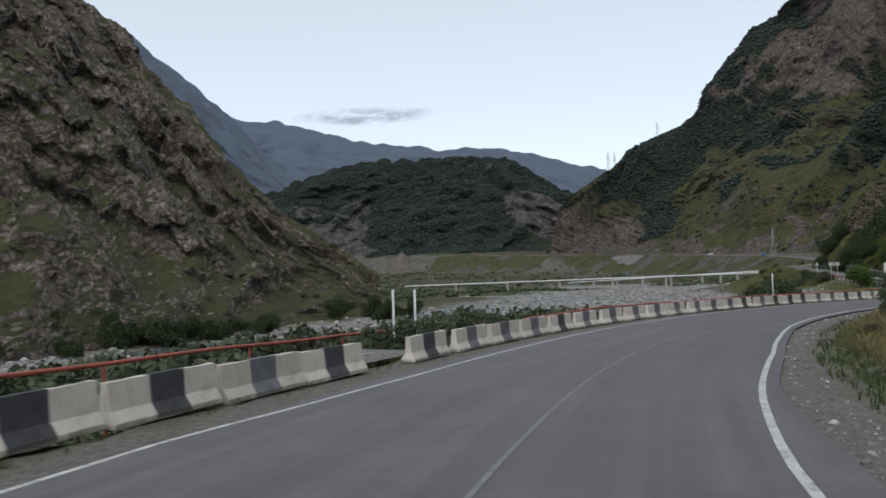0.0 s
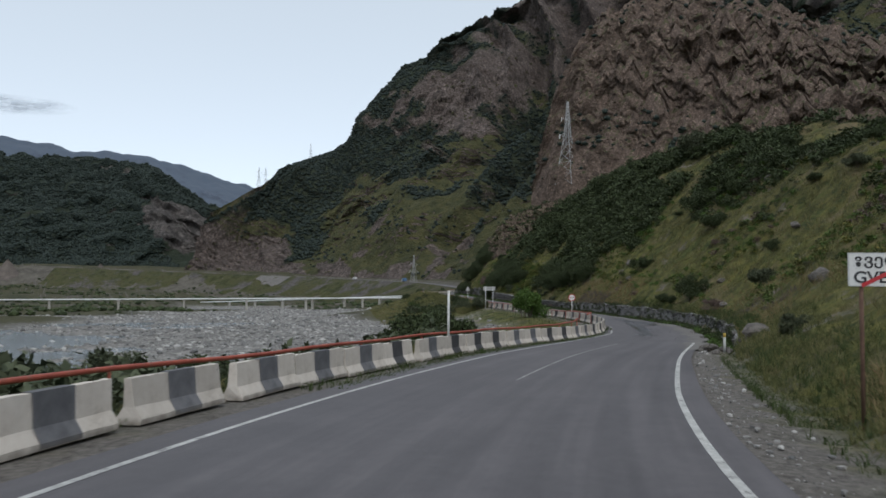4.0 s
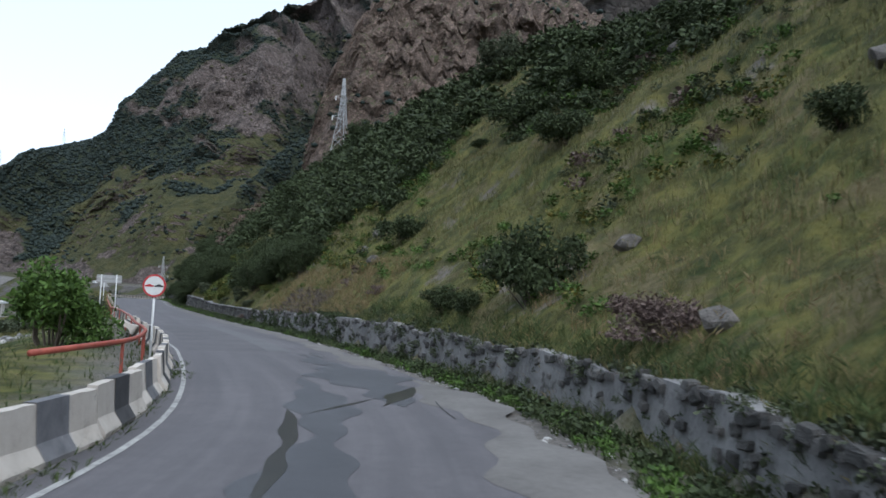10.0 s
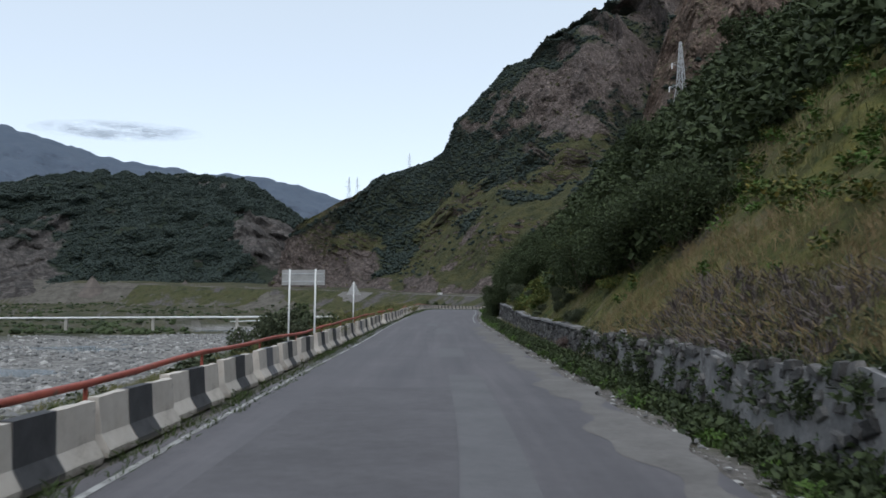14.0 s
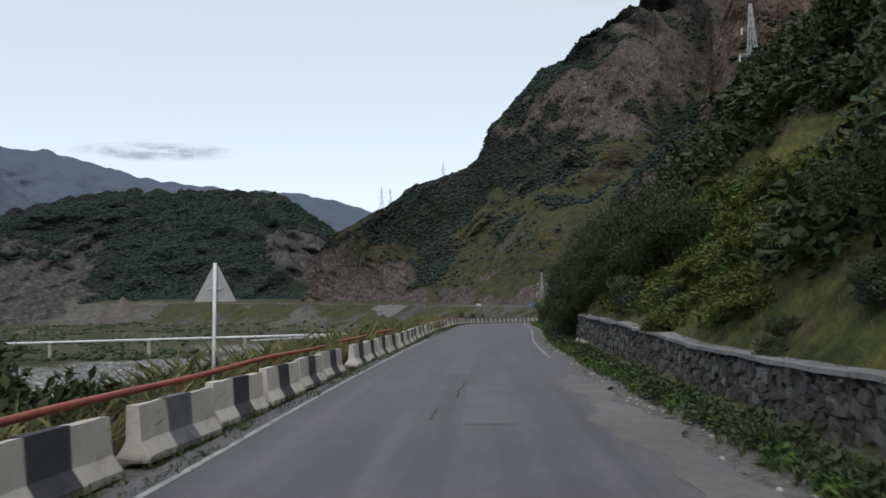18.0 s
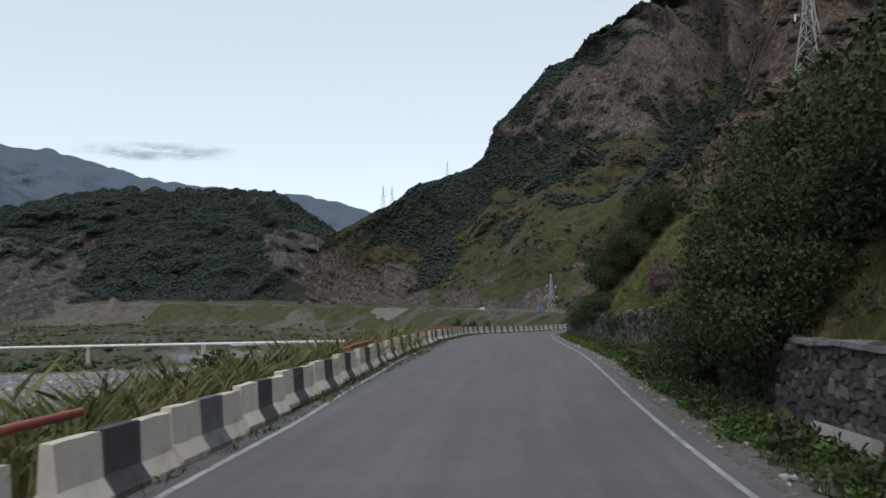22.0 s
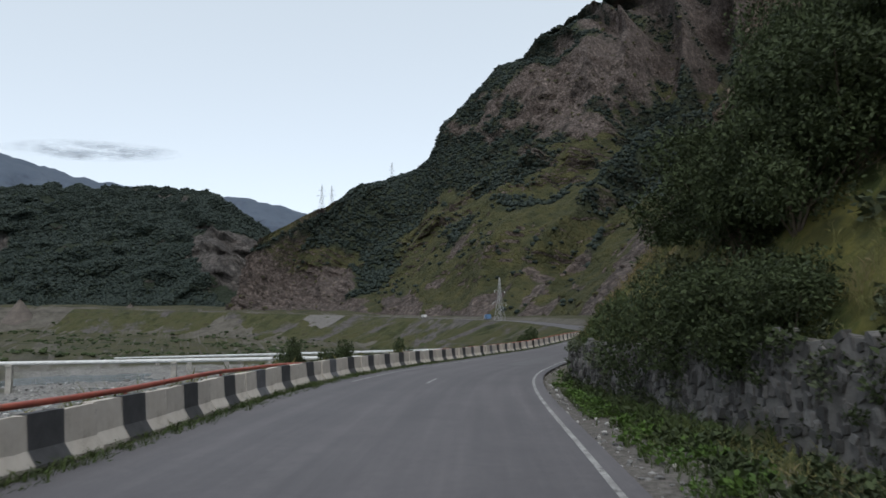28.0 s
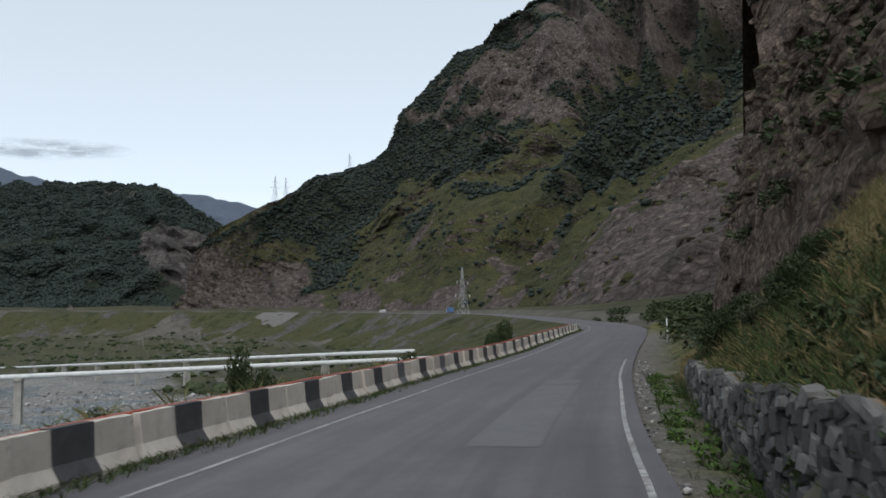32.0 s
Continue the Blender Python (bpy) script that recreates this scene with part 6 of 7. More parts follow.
def cable(a, b, sag, label):
    a, b = Vector(a), Vector(b)
    pts = [a + (b - a) * (k / 16) - Vector((0, 0, sag * 4 * (k / 16) * (1 - k / 16))) for k in range(17)]
    tagged(new("power_cable", tube(pts, 0.03, M_CABLE, "power_cable", 4)), label, "cable", "power cables")


for dx in (-4.5, 4.5):
    cable((243 + dx, 581, 19), (-260 + dx, 470, 26), 12, "thin black power cable across the valley")

# ---- far road works, fans and vehicles ----
M_FAN = varied("scree", (0.085, 0.072, 0.064), (0.15, 0.126, 0.11), 0.15, 0.95, 2, 0.3)
for x, y, r_, h in ((-54, 1050, 20, 27), (42, 1054, 23, 24)):
    a = np.linspace(0, 2 * np.pi, 25)[:-1]
    rr = np.linspace(0.02, 1, 9)
    vs = [(x + r_ * q * math.cos(t) * (1 + 0.15 * math.sin(3 * t + x)), y + r_ * q * math.sin(t), 8 + h * (1 - q) ** 1.1 + 0.8 * math.sin(5 * t + 9 * q)) for q in rr for t in a]
    fs = [(i * 24 + j, i * 24 + (j + 1) % 24, (i + 1) * 24 + (j + 1) % 24, (i + 1) * 24 + j) for i in range(8) for j in range(24)]
    tagged(new("scree_cone", mesh_from("scree_cone", vs, [f[::-1] for f in fs] + [tuple(range(24))[::-1]], M_FAN)), "bare brown scree cone at the hill foot", "scree")
apron_v = [bank_point(q, f, 0.3) for q in np.arange(906, 948.1, 3) for f in (0.6 + max(0, q - 930) * 0.012, 0.8, 0.9, 0.99)]
apron = new("concrete_apron", mesh_from("concrete_apron", apron_v, grid_faces(15, 4), M_DUST, False))
tagged(apron, "pale concrete slope apron below the far road", "concrete slab")
M_BLUE, M_CAR, M_TYRE = plain("truck_blue", (0.1, 0.2, 0.36)), plain("van_white", (0.7, 0.7, 0.7)), plain("tyre", (0.02, 0.02, 0.02))
M_GLASS = plain("dark_glass", (0.03, 0.035, 0.04), 0.1)


def lorry(s, side, colour, long, tall, name, label):
    root = tagged(new(name), label, "vehicle", "vehicles on the far road")
    box("body", 0, -long * 0.12, tall * 0.58, 2.3, long * 0.74, tall * 0.74, colour, root, 0.06)
    box("cab", 0, long * 0.39, tall * 0.47, 2.2, long * 0.2, tall * 0.6, M_CAR if colour is not M_CAR else colour, root, 0.1)
    box("windscreen", 0, long * 0.492, tall * 0.58, 1.9, 0.03, tall * 0.26, M_GLASS, root)
    for a in (-1.0, 1.0):
        for b in (-0.33, 0.34):
            o = new("wheel", tube([(a - 0.13, long * b, 0.45), (a + 0.13, long * b, 0.45)], 0.45, M_TYRE, "wheel", 14))
            o.parent = root
    p, bearing = on_road(s, side, 0.0)
    root.matrix_basis = Matrix.Translation(p) @ Matrix.Rotation(-bearing, 4, "Z")


far_s = STATION[np.argmin(np.hypot(AXIS[:, 0] - 245, AXIS[:, 1] - 622))]
lorry(float(far_s), 1.7, M_BLUE, 7.5, 3.1, "lorry", "blue lorry on the far road")
lorry(float(far_s) + 110, -1.7, M_CAR, 5.2, 2.3, "van", "white van on the far road")

# ---- road surface: damp stains, dusty edge and patched strips ----
def blotch(name, s0, s1, mid, half, material, label, seed, up=0.008):
    """An uneven stain or patch along the road."""
    f = lambda s, k: mid(s) + k * half * (0.75 + 0.35 * math.sin(s * 0.9 + seed) + 0.2 * math.sin(s * 2.7 + 2 * seed + k)) * min(1.0, max(0.02, (s - s0) / 2.5), max(0.02, (s1 - s) / 2.5))
    return strip(name, s0, s1, lambda s: f(s, -1), lambda s: f(s, 1), up, material, 0.4, label=label, category="road stain", kind="structure")


blotch("dusty_edge", 84, 124, lambda s: half_width(s) + 0.12, 0.8, M_DUST, "pale dusty strip along the broken asphalt edge", 1, 0.005)
blotch("dusty_edge", 126, 196, lambda s: half_width(s) - 0.05, 0.62, M_DUST, "pale dusty strip along the broken asphalt edge", 4, 0.005)
M_DAMP = varied("drying_asphalt", (0.045, 0.045, 0.051), (0.072, 0.072, 0.079), 0.6, 0.5, 60, 0.005)
M_SOAKED = varied("soaked_asphalt", (0.022, 0.021, 0.018), (0.042, 0.04, 0.034), 0.9, 0.28, 60, 0.003)
blotch("damp_stain", 101, 124, lambda s: -0.3 + 0.02 * (s - 105), 0.62, M_DAMP, "half-dried damp band on asphalt", 2, 0.007)
blotch("damp_stain", 118.2, 129.5, lambda s: 1.65 + 0.02 * (s - 118), 1.25, M_DAMP, "broad half-dried damp patch on asphalt", 9, 0.0085)
blotch("damp_stain", 110, 117.6, lambda s: -0.52 - 0.03 * (s - 110), 0.23, M_SOAKED, "dark wet streak on asphalt", 3, 0.011)
blotch("damp_stain", 116.9, 119.6, lambda s: -0.5 + 0.68 * (s - 116.9), 0.12, M_SOAKED, "thin wet trickle across the asphalt", 8, 0.012)
blotch("damp_stain", 118.2, 121.8, lambda s: 1.2 + 0.42 * (s - 118.2), 0.5, M_SOAKED, "dark wet streak running to the road edge", 6, 0.013)
blotch("damp_stain", 127.2, 133.4, lambda s: 1.55 + 0.16 * math.sin(1.4 * s), 0.4, M_DAMP, "blotchy damp stain on asphalt", 5, 0.01)
blotch("damp_stain", 130.8, 134.2, lambda s: 2.1, 0.27, M_WET, "dark round damp stain on asphalt", 7, 0.012)


M_RESURFACED = varied("resurfaced_asphalt", (0.075, 0.07, 0.074), (0.115, 0.108, 0.115), 0.5, 0.8, 60, 0.006)


def patch(s0, s1, a, b, material):
    strip("asphalt_patch", s0, s1, a, b, 0.007, material, 1.0, label="rectangular repair patch of lighter asphalt", category="road patch", kind="structure")


for s0, s1, a, b in ((134, 161, 0.5, 1.4), (168, 173, 0.3, 1.3), (186, 193, 0.2, 1.1), (196.5, 203.5, -0.62, 0.15), (300, 316, 0.9, 2.2)):
    patch(s0, s1, a, b, M_PATCH)
strip("asphalt_patch", 133.6, 158, -2.6, 0.49, 0.0065, M_RESURFACED, 1.0, label="wide darker resurfaced stretch of asphalt", category="road patch", kind="structure")


def crack(points, label="dark broken edge of a pothole in asphalt"):
    """A thin dark broken line in the asphalt through (station, side) points."""
    s, d = (np.array(q, float) for q in zip(*points))
    k = np.linspace(0, len(points) - 1, 12 * len(points))
    i = np.arange(len(points))
    line = [on_road(float(np.interp(q, i, s)), float(np.interp(q, i, d)) + 0.008 * math.sin(7 * q), 0.009)[0] for q in k]
    vs = []
    for n, p in enumerate(line):
        a, b = line[max(n - 1, 0)], line[min(n + 1, len(line) - 1)]
        w = (b - a).normalized() * (0.02 + 0.009 * math.sin(n * 1.7))
        vs += [(p.x - w.y, p.y + w.x, p.z), (p.x + w.y, p.y - w.x, p.z)]
    tagged(new("road_crack", mesh_from("road_crack", vs, [(2 * n, 2 * n + 1, 2 * n + 3, 2 * n + 2) for n in range(len(line) - 1)], M_CRACK, False)), label, "road crack", kind="structure")


M_CRACK = varied("crack_dirt", (0.03, 0.03, 0.031), (0.055, 0.053, 0.054), 3, 0.95, 40, 0.004)
crack([(85.7, -1.45), (86.8, -1.4), (87.0, -0.98), (88.4, -1.2), (89.4, -1.1), (90.2, -0.48), (89.9, 0.23), (88.6, 0.25)])
crack([(86.4, -0.6), (87.3, -0.32), (87.2, 0.26), (86.5, 0.6)])
rk = random.Random(8)
for k in range(9):
    s, d = rk.uniform(60, 310), rk.uniform(-2.4, 2.6)
    crack([(s + 0.8 * q, d + rk.uniform(-0.06, 0.06) + 0.03 * q) for q in range(rk.randrange(3, 7))], "fine dark crack in worn asphalt")
strip("old_road", -45, 27, lambda s: -10.2 + 0.02 * s, lambda s: -7.4 + 0.02 * s, 0.012, M_DUST, 1.5, label="disused strip of old asphalt behind barriers", category="track", kind="structure")
strip("track_line", 2, 26, lambda s: -8.6, lambda s: -8.5, 0.018, M_PAINT, 1.5, label="worn white line on the old asphalt", category="road marking", kind="structure")

# ---- water, boulders and loose stones ----
def water_material():
    m, t, p = tree_of("river_water")
    t.links.new(ramp(t, noise_at(t, 0.2, 4), [(0.3, (0.1, 0.125, 0.14)), (0.7, (0.2, 0.225, 0.24))]), p.inputs["Base Color"])
    p.inputs["Roughness"].default_value, p.inputs["IOR"].default_value = 0.12, 1.33
    bump(t, p, noise_at(t, 1.6, 6, 0.7), 0.5, 0.15)
    return m


wx, wy = np.meshgrid(np.arange(-120, 140, 4.0), np.arange(0, 560, 4.0), indexing="ij")
wz = -5.49 - 0.012 * np.clip(wy - 240, 0, 380)
ws, wside = to_road(wx, wy)
inside = (river_part(ws, wside, wx, wy) > 0.15)
wf = grid_faces(*wx.shape)[:, ::-1]
wf = wf[inside.ravel()[wf].all(1)]
tagged(new("water", mesh_from("water", np.stack([wx, wy, wz], -1).reshape(-1, 3), wf, water_material())), "shallow grey-blue braided river water", "river", kind="structure")


def boulder_mesh(seed):
    r = np.random.RandomState(seed)
    v = BALL2[0] * np.array([1, 0.8, 0.62])
    for k in range(7):
        n = r.normal(size=3)
        n /= np.linalg.norm(n)
        d = v @ n
        v = v - np.clip(d - r.uniform(0.45, 0.75), 0, None)[:, None] * n
    v = v + r.normal(0, 0.02, v.shape)
    return fast_mesh("boulder", v, BALL2[1], M_BOULDER)


M_BOULDER = varied("boulder_rock", (0.075, 0.068, 0.064), (0.2, 0.182, 0.165), 2.2, 0.92, 9, 0.09, wear=(0.06, 0.058, 0.05))
BOULDERS = [boulder_mesh(k) for k in range(5)]


def boulder(x, y, size, k, label, sink=0.25, z=None):
    o = new("boulder", BOULDERS[k % 5])
    z = ground_z(x, y) if z is None else z
    o.matrix_basis = Matrix.Translation((x, y, z + size * (0.5 - sink))) @ Matrix.Rotation(k * 1.3, 4, "Z") @ Matrix.Diagonal((size, size, size, 1))
    tagged(o, label, "rock", "boulders on the slope")


for k, (x, y, size) in enumerate(((43.4, 68.0, 0.28), (43.8, 68.5, 0.24), (44.4, 67.0, 0.75), (51.2, 68.9, 0.8), (43.6, 69.6, 0.4), (45.5, 70.5, 0.35), (80.6, 122.8, 0.55), (73.8, 104.4, 0.7), (75, 106.8, 0.6), (66.4, 91.4, 0.5), (84.2, 127, 0.85), (71.5, 78, 1.1), (83.5, 128, 0.6), (90, 108, 0.7), (76, 92, 0.6), (99, 150, 0.7), (72.6, 98.2, 0.5))):
    boulder(x, y, size, k, "grey-brown boulder half sunk in the grass")


rr = random.Random(31)
for k in range(26):
    a, d = rr.uniform(0, 6.28), rr.random() ** 0.6 * 1.5
    size = rr.uniform(0.12, 0.26)
    x, y = 43.5 + d * math.cos(a) * 0.8, 68.2 + d * math.sin(a) * 1.3
    boulder(x, y, size, k, "broken grey stone of the rubble heap by the verge", 0.3, ground_z(x, y) + max(0.0, 0.4 - 0.3 * d))


def leaning_slab(s, long, tall, label):
    """A concrete slab stood against the wall foot."""
    p, bearing = on_road(s, half_width(s) + float(WALL_SIDE(s)) - 0.42)
    o = box("concrete_slab", 0, 0, 0, 0.22, long, tall, M_CONCRETE, None, 0.03)
    o.matrix_basis = Matrix.Translation((p.x, p.y, ground_z(p.x, p.y) + tall * 0.4)) @ Matrix.Rotation(-bearing, 4, "Z") @ Matrix.Rotation(radians(16), 4, "Y")
    tagged(o, label, "concrete slab", "slabs at the wall foot")


leaning_slab(215.6, 2.1, 0.55, "grey concrete slab leaning at the wall foot")
leaning_slab(218.6, 2.3, 0.5, "grey concrete slab leaning at the wall foot")


def pebbles(name, p, size, seed, label, material):
    r = np.random.RandomState(seed)
    q = size[:, None] * np.stack([np.ones(len(p)), r.uniform(0.6, 1, len(p)), r.uniform(0.4, 0.8, len(p))], 1)
    v, f = spread(BALL1[0], BALL1[1], p, q, r, True, 0.3)
    tagged(new(name, fast_mesh(name, v, f, material)), label, "stones", kind="stuff")


M_PEBBLE, tpb, ppb = tree_of("river_stones")
gpb = nd(tpb, "NewGeometry")
tpb.links.new(ramp(tpb, gpb.outputs["Random Per Island"], [(0.0, (0.1, 0.1, 0.1)), (0.6, (0.27, 0.265, 0.255)), (1.0, (0.45, 0.44, 0.42))]), ppb.inputs["Base Color"])
ppb.inputs["Roughness"].default_value = 0.9
r = np.random.RandomState(91)
px, py = r.uniform(-80, 130, 60000), r.uniform(20, 420, 60000)
ps, pside = to_road(px, py)
ok = r.rand(60000) < river_part(ps, pside, px, py) * np.clip(1.25 - np.abs(pside) / 120, 0.15, 1)
px, py = px[ok][:16000], py[ok][:16000]
pebbles("river_stones", np.column_stack([px, py, land(px, py) + 0.04]), 0.1 + 0.42 * r.rand(len(px)) ** 3, 5, "grey and pale rounded river stones", M_PEBBLE)
ps = r.uniform(0, 330, 5200)
pd = np.array([half_width(s) for s in ps]) + 0.45 + np.abs(r.normal(0, 0.55, 5200))
pp = np.array([side_of(a, b) for a, b in zip(ps, pd)])
pebbles("verge_stones", np.column_stack([pp, land(pp[:, 0], pp[:, 1]) + 0.01]), 0.015 + 0.07 * r.rand(5200) ** 5, 6, "loose stones along the gravel verge", M_PEBBLE)

# ---- grass and weeds: too many blades to count ----
def blades(count, seed, thin=1.0):
    """A tuft of bent blades as a template, about one unit high."""
    r = np.random.RandomState(seed)
    v, f = [], []
    for k in range(count):
        a, lean, w, h = r.uniform(0, 6.28), r.uniform(0.35, 1.0), r.uniform(0.03, 0.055) * thin, r.uniform(0.6, 1.1)
        bx_, by_ = r.normal(0, 0.1, 2)
        dx, dy = math.cos(a), math.sin(a)
        base = len(v)
        v += [(bx_ - dy * w, by_ + dx * w, 0), (bx_ + dy * w, by_ - dx * w, 0), (bx_ + dx * lean * 0.4 * h - dy * w * 0.7, by_ + dy * lean * 0.4 * h + dx * w * 0.7, 0.6 * h),
              (bx_ + dx * lean * 0.4 * h + dy * w * 0.7, by_ + dy * lean * 0.4 * h - dx * w * 0.7, 0.6 * h), (bx_ + dx * lean * h, by_ + dy * lean * h, h * (1 - lean * 0.25))]
        f += [(base, base + 1, base + 3), (base, base + 3, base + 2), (base + 2, base + 3, base + 4)]
    return np.array(v), np.array(f)


def grass_material(name, stops, scale):
    m, t, p = tree_of(name)
    g = nd(t, "NewGeometry")
    c = ramp(t, math_of(t, "ADD", math_of(t, "MULTIPLY", noise_at(t, scale, 9, 0.75), 0.78), math_of(t, "MULTIPLY", g.outputs["Random Per Island"], 0.22)), stops)
    t.links.new(c, p.inputs["Base Color"])
    p.inputs["Roughness"].default_value, p.inputs["Specular IOR Level"].default_value = 0.8, 0.2
    return m


M_GRASS = grass_material("hill_grass", [(0.3, (0.0549, 0.0695, 0.0293)), (0.4, (0.104, 0.116, 0.0439)), (0.47, (0.189, 0.177, 0.0732)), (0.54, (0.116, 0.122, 0.0512)), (0.62, (0.244, 0.201, 0.107)), (0.7, (0.122, 0.117, 0.061)), (0.8, (0.183, 0.146, 0.0976))], 0.2)
M_WEED = grass_material("verge_weeds", [(0.3, (0.032, 0.052, 0.018)), (0.55, (0.06, 0.085, 0.028)), (0.8, (0.11, 0.115, 0.045))], 0.6)
TUFT, SMALL_TUFT, REED = blades(6, 1, 0.75), blades(4, 2), blades(9, 3, 0.3)


def grass(name, p, high, seed, label, material, shape=TUFT):
    r = np.random.RandomState(seed)
    h = high * r.uniform(0.55, 1.3, len(p))
    v, f = spread(shape[0], shape[1], p, np.stack([h * 0.8, h * 0.8, h], 1), r, True, 0.12)
    tagged(new(name, fast_mesh(name, v, f, material)), label, "grass", kind="stuff")


def sown(count, s0, s1, a, b, seed, power=1.0):
    """Random places between two distances beyond the edge line on the uphill (or, negative, the river) side."""
    r = np.random.RandomState(seed)
    s, d = r.uniform(s0, s1, count), a + (b - a) * r.rand(count) ** power
    sgn = 1 if b > 0 else -1
    p = np.array([side_of(q, sgn * half_width(q) + w) for q, w in zip(s, d)])
    return np.column_stack([p, land(p[:, 0], p[:, 1]) - 0.02])


grass("hill_grass", sown(36000, 30, 312, 2.3, 14, 1, 1.3), 0.36, 2, "yellow-green hillside grass", M_GRASS, REED)
grass("hill_grass", sown(24000, 86, 168, 7, 27, 59), 0.42, 60, "tussocky yellow-green grass on the steep hillside", M_GRASS, SMALL_TUFT)
grass("verge_weeds", np.vstack([sown(2600, 58, 92, 1.6, 5.5, 61), sown(1500, 12, 60, 2.2, 6, 62)]), 0.3, 63, "green and yellowish weeds on the stony verge", M_WEED, REED)
grass("hill_grass", sown(38000, 60, 305, 10, 60, 3, 0.9), 0.5, 4, "dry yellow-green grass higher on the hillside", M_GRASS, SMALL_TUFT)
grass("verge_weeds", np.vstack([sown(1300, 4, 86, 1.6, 3.2, 5), sown(6500, 86, 320, 0.9, 2.5, 15)]), 0.27, 6, "green weeds in the ditch below the wall", M_WEED)
grass("verge_weeds", np.vstack([sown(3200, 60, 300, -1.5, -0.1, 7), sown(7000, -20, 320, -7.5, -1.6, 8), sown(3600, 60, 320, -0.75, -0.1, 14)]), 0.22, 9, "grass and weeds round the barriers", M_WEED)
grass("bank_grass", np.vstack([sown(6000, -10, 126, -24, -3.0, 10), sown(4500, 172, 320, -16, -3.0, 66), sown(6000, 186, 258, -17, -2.2, 64)]), 0.5, 11, "rough grass on the river bank", M_GRASS, REED)
weeds = sown(900, 88, 318, 1.0, 2.3, 12)
v, f = spread(LEAFY_MID[0], LEAFY_MID[1], weeds + np.array([0, 0, 0.12]), np.random.RandomState(3).uniform(0.12, 0.34, (900, 1)) * np.ones((1, 3)), np.random.RandomState(4), True, 0.2)
tagged(new("leafy_weeds", fast_mesh("leafy_weeds", v, f, M_LEAF[2])), "leafy green weeds at the foot of the wall", "weeds", kind="stuff")
M_DRY = grass_material("dry_grass", [(0.3, (0.12, 0.122, 0.052)), (0.45, (0.2, 0.168, 0.08)), (0.58, (0.25, 0.175, 0.1)), (0.7, (0.17, 0.15, 0.07))], 0.35)
M_PURPLE = grass_material("purple_weeds", [(0.3, (0.1, 0.088, 0.08)), (0.6, (0.14, 0.115, 0.115)), (0.8, (0.11, 0.11, 0.06))], 0.5)
top_sown = lambda n, s0, s1, a, b, seed: sown(n, s0, s1, 2.2 + a, 2.2 + b, seed, 1.2)
grass("dry_grass", np.vstack([sown(1700, 20, 62, 2.8, 8.5, 67), top_sown(1700, 141, 168, 0.2, 3.4, 21), top_sown(900, 88, 125, 0.3, 6, 22), top_sown(1500, 286, 318, -0.3, 3.4, 24)]), 0.5, 25, "tall dry orange-brown grass above the wall", M_DRY, REED)
grass("purple_weeds", np.vstack([top_sown(900, 150, 161, 0.1, 1.8, 26), top_sown(90, 96, 99, 2, 4, 27), top_sown(90, 103, 106, 1, 3, 28)]), 0.45, 29, "purplish seeding weeds above the wall", M_PURPLE)
# rank weeds against the wall
rank = np.vstack([sown(700, 100, 236, 1.2, 2.3, 31), sown(520, 142, 178, 1.1, 2.4, 32), sown(360, 226, 300, 1.6, 3.2, 33)])
v, f = spread(LEAFY_MID[0], LEAFY_MID[1], rank + np.array([0, 0, 0.16]), np.random.RandomState(34).uniform(0.14, 0.42, (len(rank), 1)) * np.array([[1, 1, 1.1]]), np.random.RandomState(35), True, 0.2)
tagged(new("leafy_weeds", fast_mesh("leafy_weeds", v, f, M_LEAF[0])), "rank dark green weeds against the wall", "weeds", kind="stuff")
over = np.vstack([sown(520, 90, 170, 2.3, 3.2, 36), sown(520, 220, 312, 2.6, 5.2, 37)])
v, f = spread(LEAFY_MID[0], LEAFY_MID[1], over + np.array([0, 0, 0.05]), np.random.RandomState(38).uniform(0.12, 0.36, (len(over), 1)) * np.ones((1, 3)), np.random.RandomState(39), True, 0.2)
tagged(new("leafy_weeds", fast_mesh("leafy_weeds", v, f, M_LEAF[1])), "weeds hanging over the wall top", "weeds", kind="stuff")
grass("hill_grass", np.vstack([sown(2600, 236, 268, 4.6, 7.5, 51), sown(5200, 228, 268, 5, 15, 56)]), 0.5, 58, "long yellow-green grass on the slope above the wall", M_GRASS, REED)
grass("hanging_grass", np.vstack([sown(2200, 268, 314, 1.7, 3.6, 52), sown(1500, 89, 140, 2.2, 3.6, 53)]), 0.55, 54, "long green grass hanging over the wall top", M_WEED, REED)
grass("reeds", np.vstack([sown(5200, 192, 256, -5.5, -1.3, 41), sown(1500, 172, 192, -5.5, -1.3, 42), sown(900, 256, 318, -4.5, -1.5, 43)]), 0.95, 44, "tall brownish-green grass behind the barriers", M_GRASS, REED)
grass("reeds", np.vstack([sown(1500, 187, 228, -7.5, -2.0, 45), sown(900, 228, 258, -7, -2.0, 46)]), 1.45, 47, "head-high brownish grass below the road", M_GRASS, REED)
grass("reeds", sown(2600, 185, 232, -8.5, -2.0, 48), 1.2, 49, "tall green weeds below the road", M_WEED, REED)
# weeds tufted along the feet of the barriers
r = np.random.RandomState(55)
fs_ = np.concatenate([r.uniform(60, 258, 1500), r.uniform(255, 380, 2400)])
fs_ = fs_[(rough_wave(fs_, fs_ * 0, 7, 56, 2) > 0.25) | (fs_ > 258)]
fp = np.array([side_of(q, -half_width(q) - float(BARRIER_SIDE(q)) + 0.3 + abs(e)) for q, e in zip(fs_, r.normal(0, 0.22, len(fs_)))])
grass("verge_weeds", np.column_stack([fp, land(fp[:, 0], fp[:, 1])]), 0.26, 57, "green weeds tufted along the feet of the barriers", M_WEED)
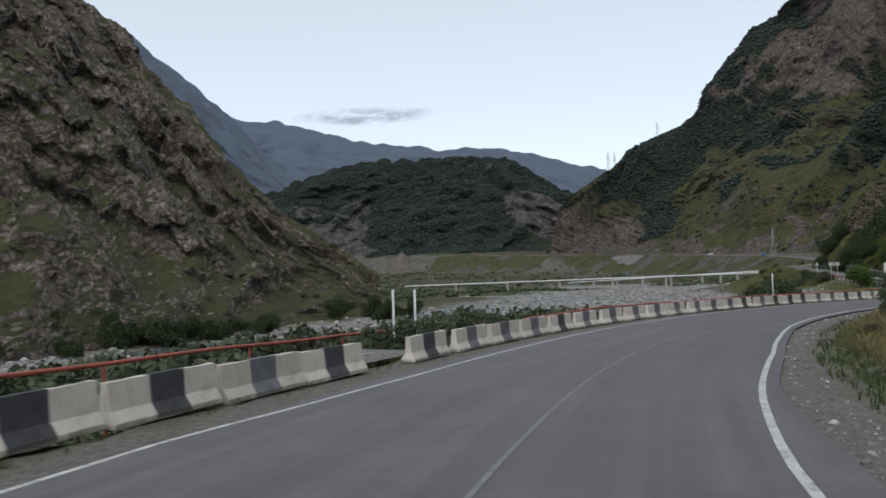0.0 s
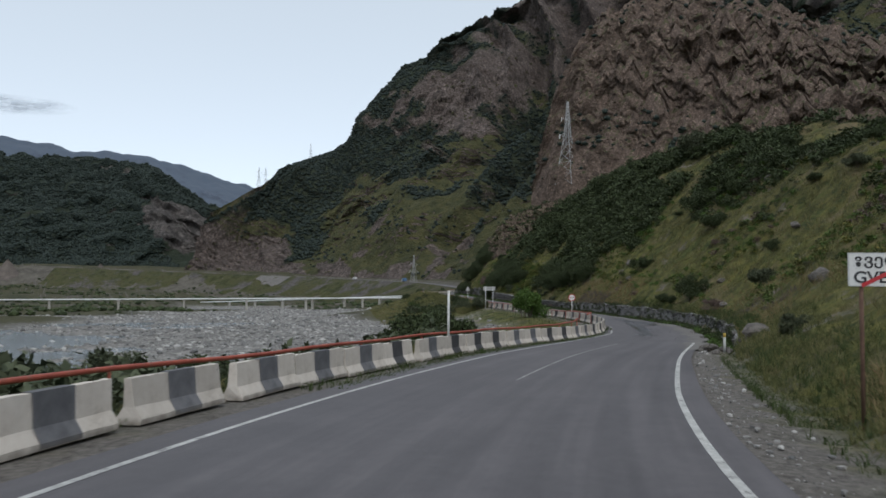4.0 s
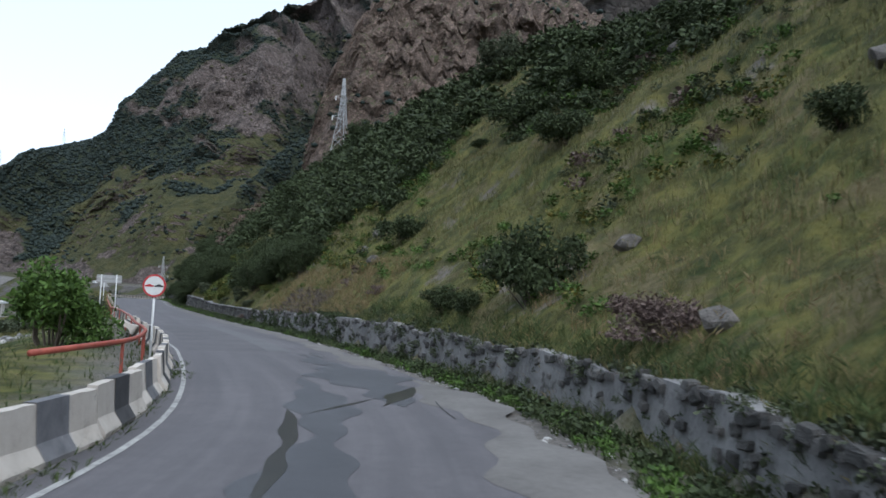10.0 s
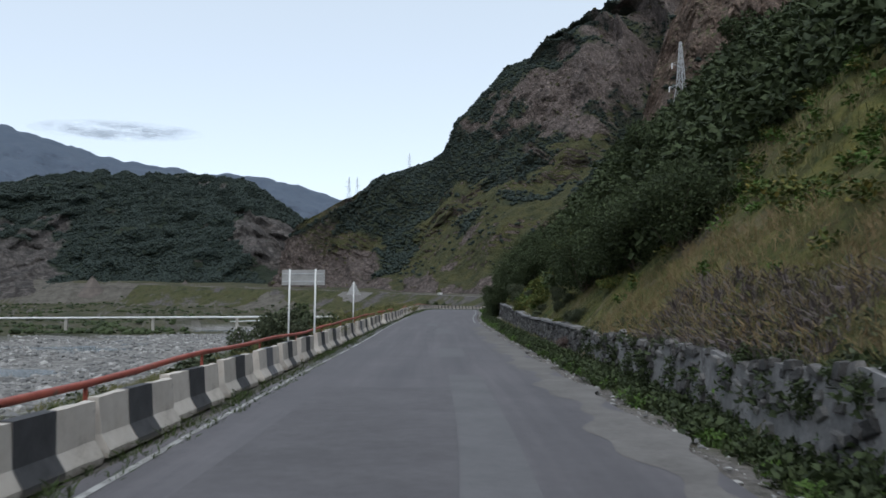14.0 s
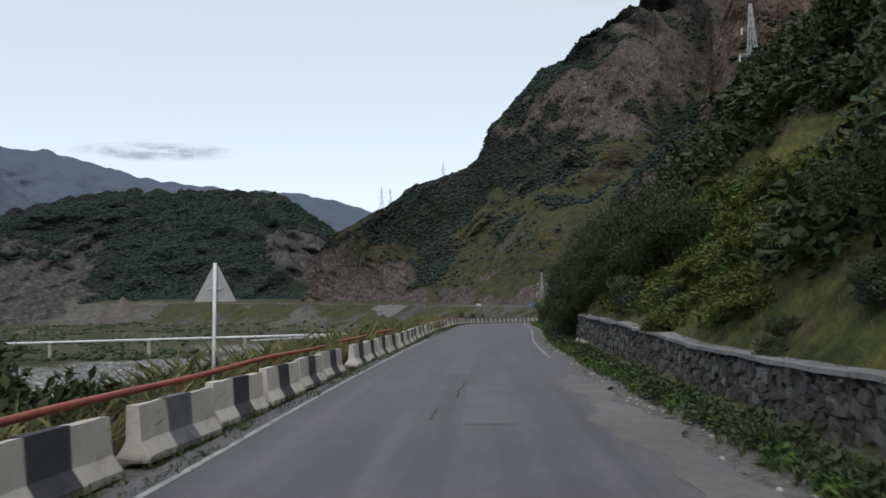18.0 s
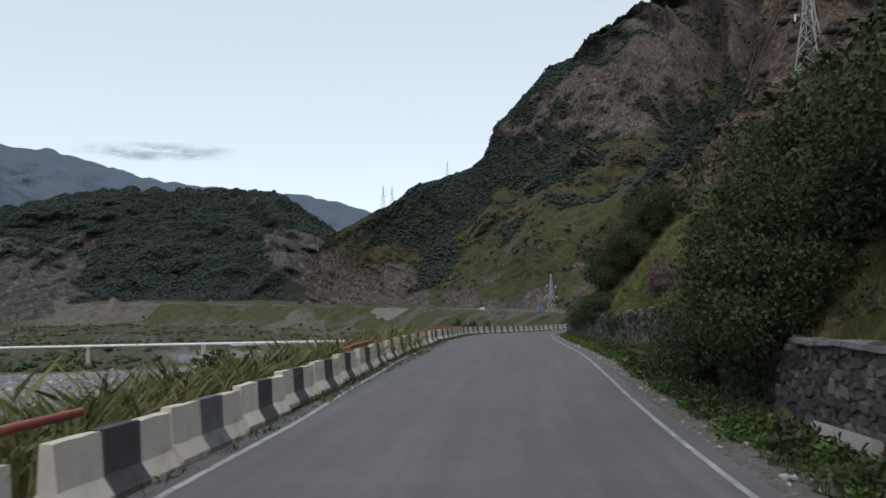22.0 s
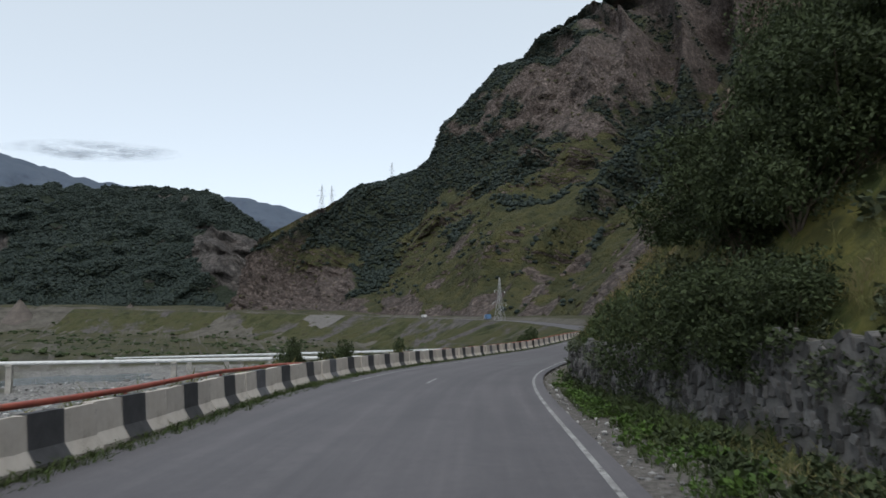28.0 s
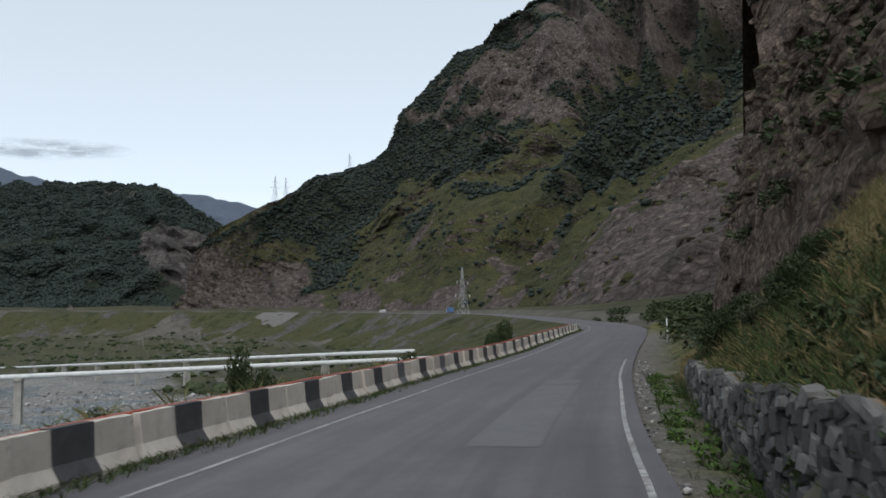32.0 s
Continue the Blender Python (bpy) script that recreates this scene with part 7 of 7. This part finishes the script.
# creepers and weeds rooted in the wall face
def creepers(count, s0, s1, seed, material, label):
    r = np.random.RandomState(seed)
    s = r.uniform(s0, s1, count)
    p = np.array([tuple(on_road(q, half_width(q) + float(WALL_SIDE(q)) - 0.12 + e, float(WALL_TOP(q)) * h)[0]) for q, e, h in zip(s, r.uniform(-0.1, 0.25, count), r.uniform(0.05, 1.1, count) ** 0.7)])
    v, f = spread(LEAFY_MID[0], LEAFY_MID[1], p, r.uniform(0.12, 0.36, (count, 1)) * np.ones((1, 3)), r, True, 0.2)
    tagged(new("wall_creepers", fast_mesh("wall_creepers", v, f, material)), label, "weeds", kind="stuff")


creepers(130, 238, 270, 71, M_LEAF[0], "dark creepers and weeds hanging on the stone wall")
creepers(80, 262, 290, 72, M_LEAF[1], "grey-green weeds hanging on the stone wall")
creepers(70, 142, 170, 73, M_LEAF[0], "dark weeds grown over the crumbling wall")
creepers(60, 92, 142, 74, M_LEAF[1], "grey-green weeds grown over the crumbling wall")
# scattered scrub over the valley floor
r = np.random.RandomState(15)
qx, qy = r.uniform(-420, 260, 26000), r.uniform(150, 1050, 26000)
qs, qside = to_road(qx, qy)
ok = (qside < -14) & (river_part(qs, qside, qx, qy) < 0.05) & (rough_wave(qx, qy, 90, 44, 3) > 0.0) & (qy > 240 + qx * 0.2)
qx, qy = qx[ok][:9000], qy[ok][:9000]
q = (0.35 + 1.7 * r.rand(len(qx)) ** 2)[:, None] * np.array([[1.2, 1.2, 0.8]])
v, f = spread(LEAFY_FAR[0], LEAFY_FAR[1], np.column_stack([qx, qy, land(qx, qy) + q[:, 2] * 0.4]), q, r, True, 0.15)
tagged(new("valley_scrub", fast_mesh("valley_scrub", v, f, M_LEAF[0])), "low scrub scattered over the valley floor", "bushes", kind="stuff")


# ---- a thin grey cloud far up the valley ----
def cloud():
    m, t, p = tree_of("thin_cloud")
    p.inputs["Base Color"].default_value = (0.4, 0.44, 0.5, 1)
    p.inputs["Roughness"].default_value = 1.0
    c = nd(t, "TexCoord")
    g = t.nodes.new("ShaderNodeTexGradient")
    g.gradient_type = "SPHERICAL"
    mp = nd(t, "Mapping")
    mp.inputs["Scale"].default_value = (1 / 420, 0, 1 / 55)
    t.links.new(c.outputs["Object"], mp.inputs["Vector"])
    t.links.new(mp.outputs[0], g.inputs[0])
    wisps = nd(t, "Mapping")
    wisps.inputs["Scale"].default_value = (0.006, 0.02, 0.025)
    t.links.new(c.outputs["Object"], wisps.inputs["Vector"])
    n = nd(t, "TexNoise", Scale=1.0, Detail=6.0, Roughness=0.6)
    t.links.new(wisps.outputs[0], n.inputs["Vector"])
    thin = math_of(t, "MULTIPLY", step_between(t, g.outputs["Fac"], 0.0, 0.55), step_between(t, n.outputs["Fac"], 0.35, 0.7))
    t.links.new(math_of(t, "MULTIPLY", thin, 0.95), p.inputs["Alpha"])
    vs = [(-420 + 40 * i, 6 * math.sin(i * 0.8 + j), -55 + 11 * j) for i in range(22) for j in range(11)]
    o = tagged(new("cloud", mesh_from("cloud", vs, grid_faces(22, 11).tolist(), m)), "thin grey evening cloud above the far ridge", "cloud", kind="structure")
    o.matrix_basis = Matrix.Translation((-400, 4300, 880)) @ Matrix.Rotation(radians(5), 4, "Z") @ Matrix.Rotation(radians(-2), 4, "Y")


cloud()
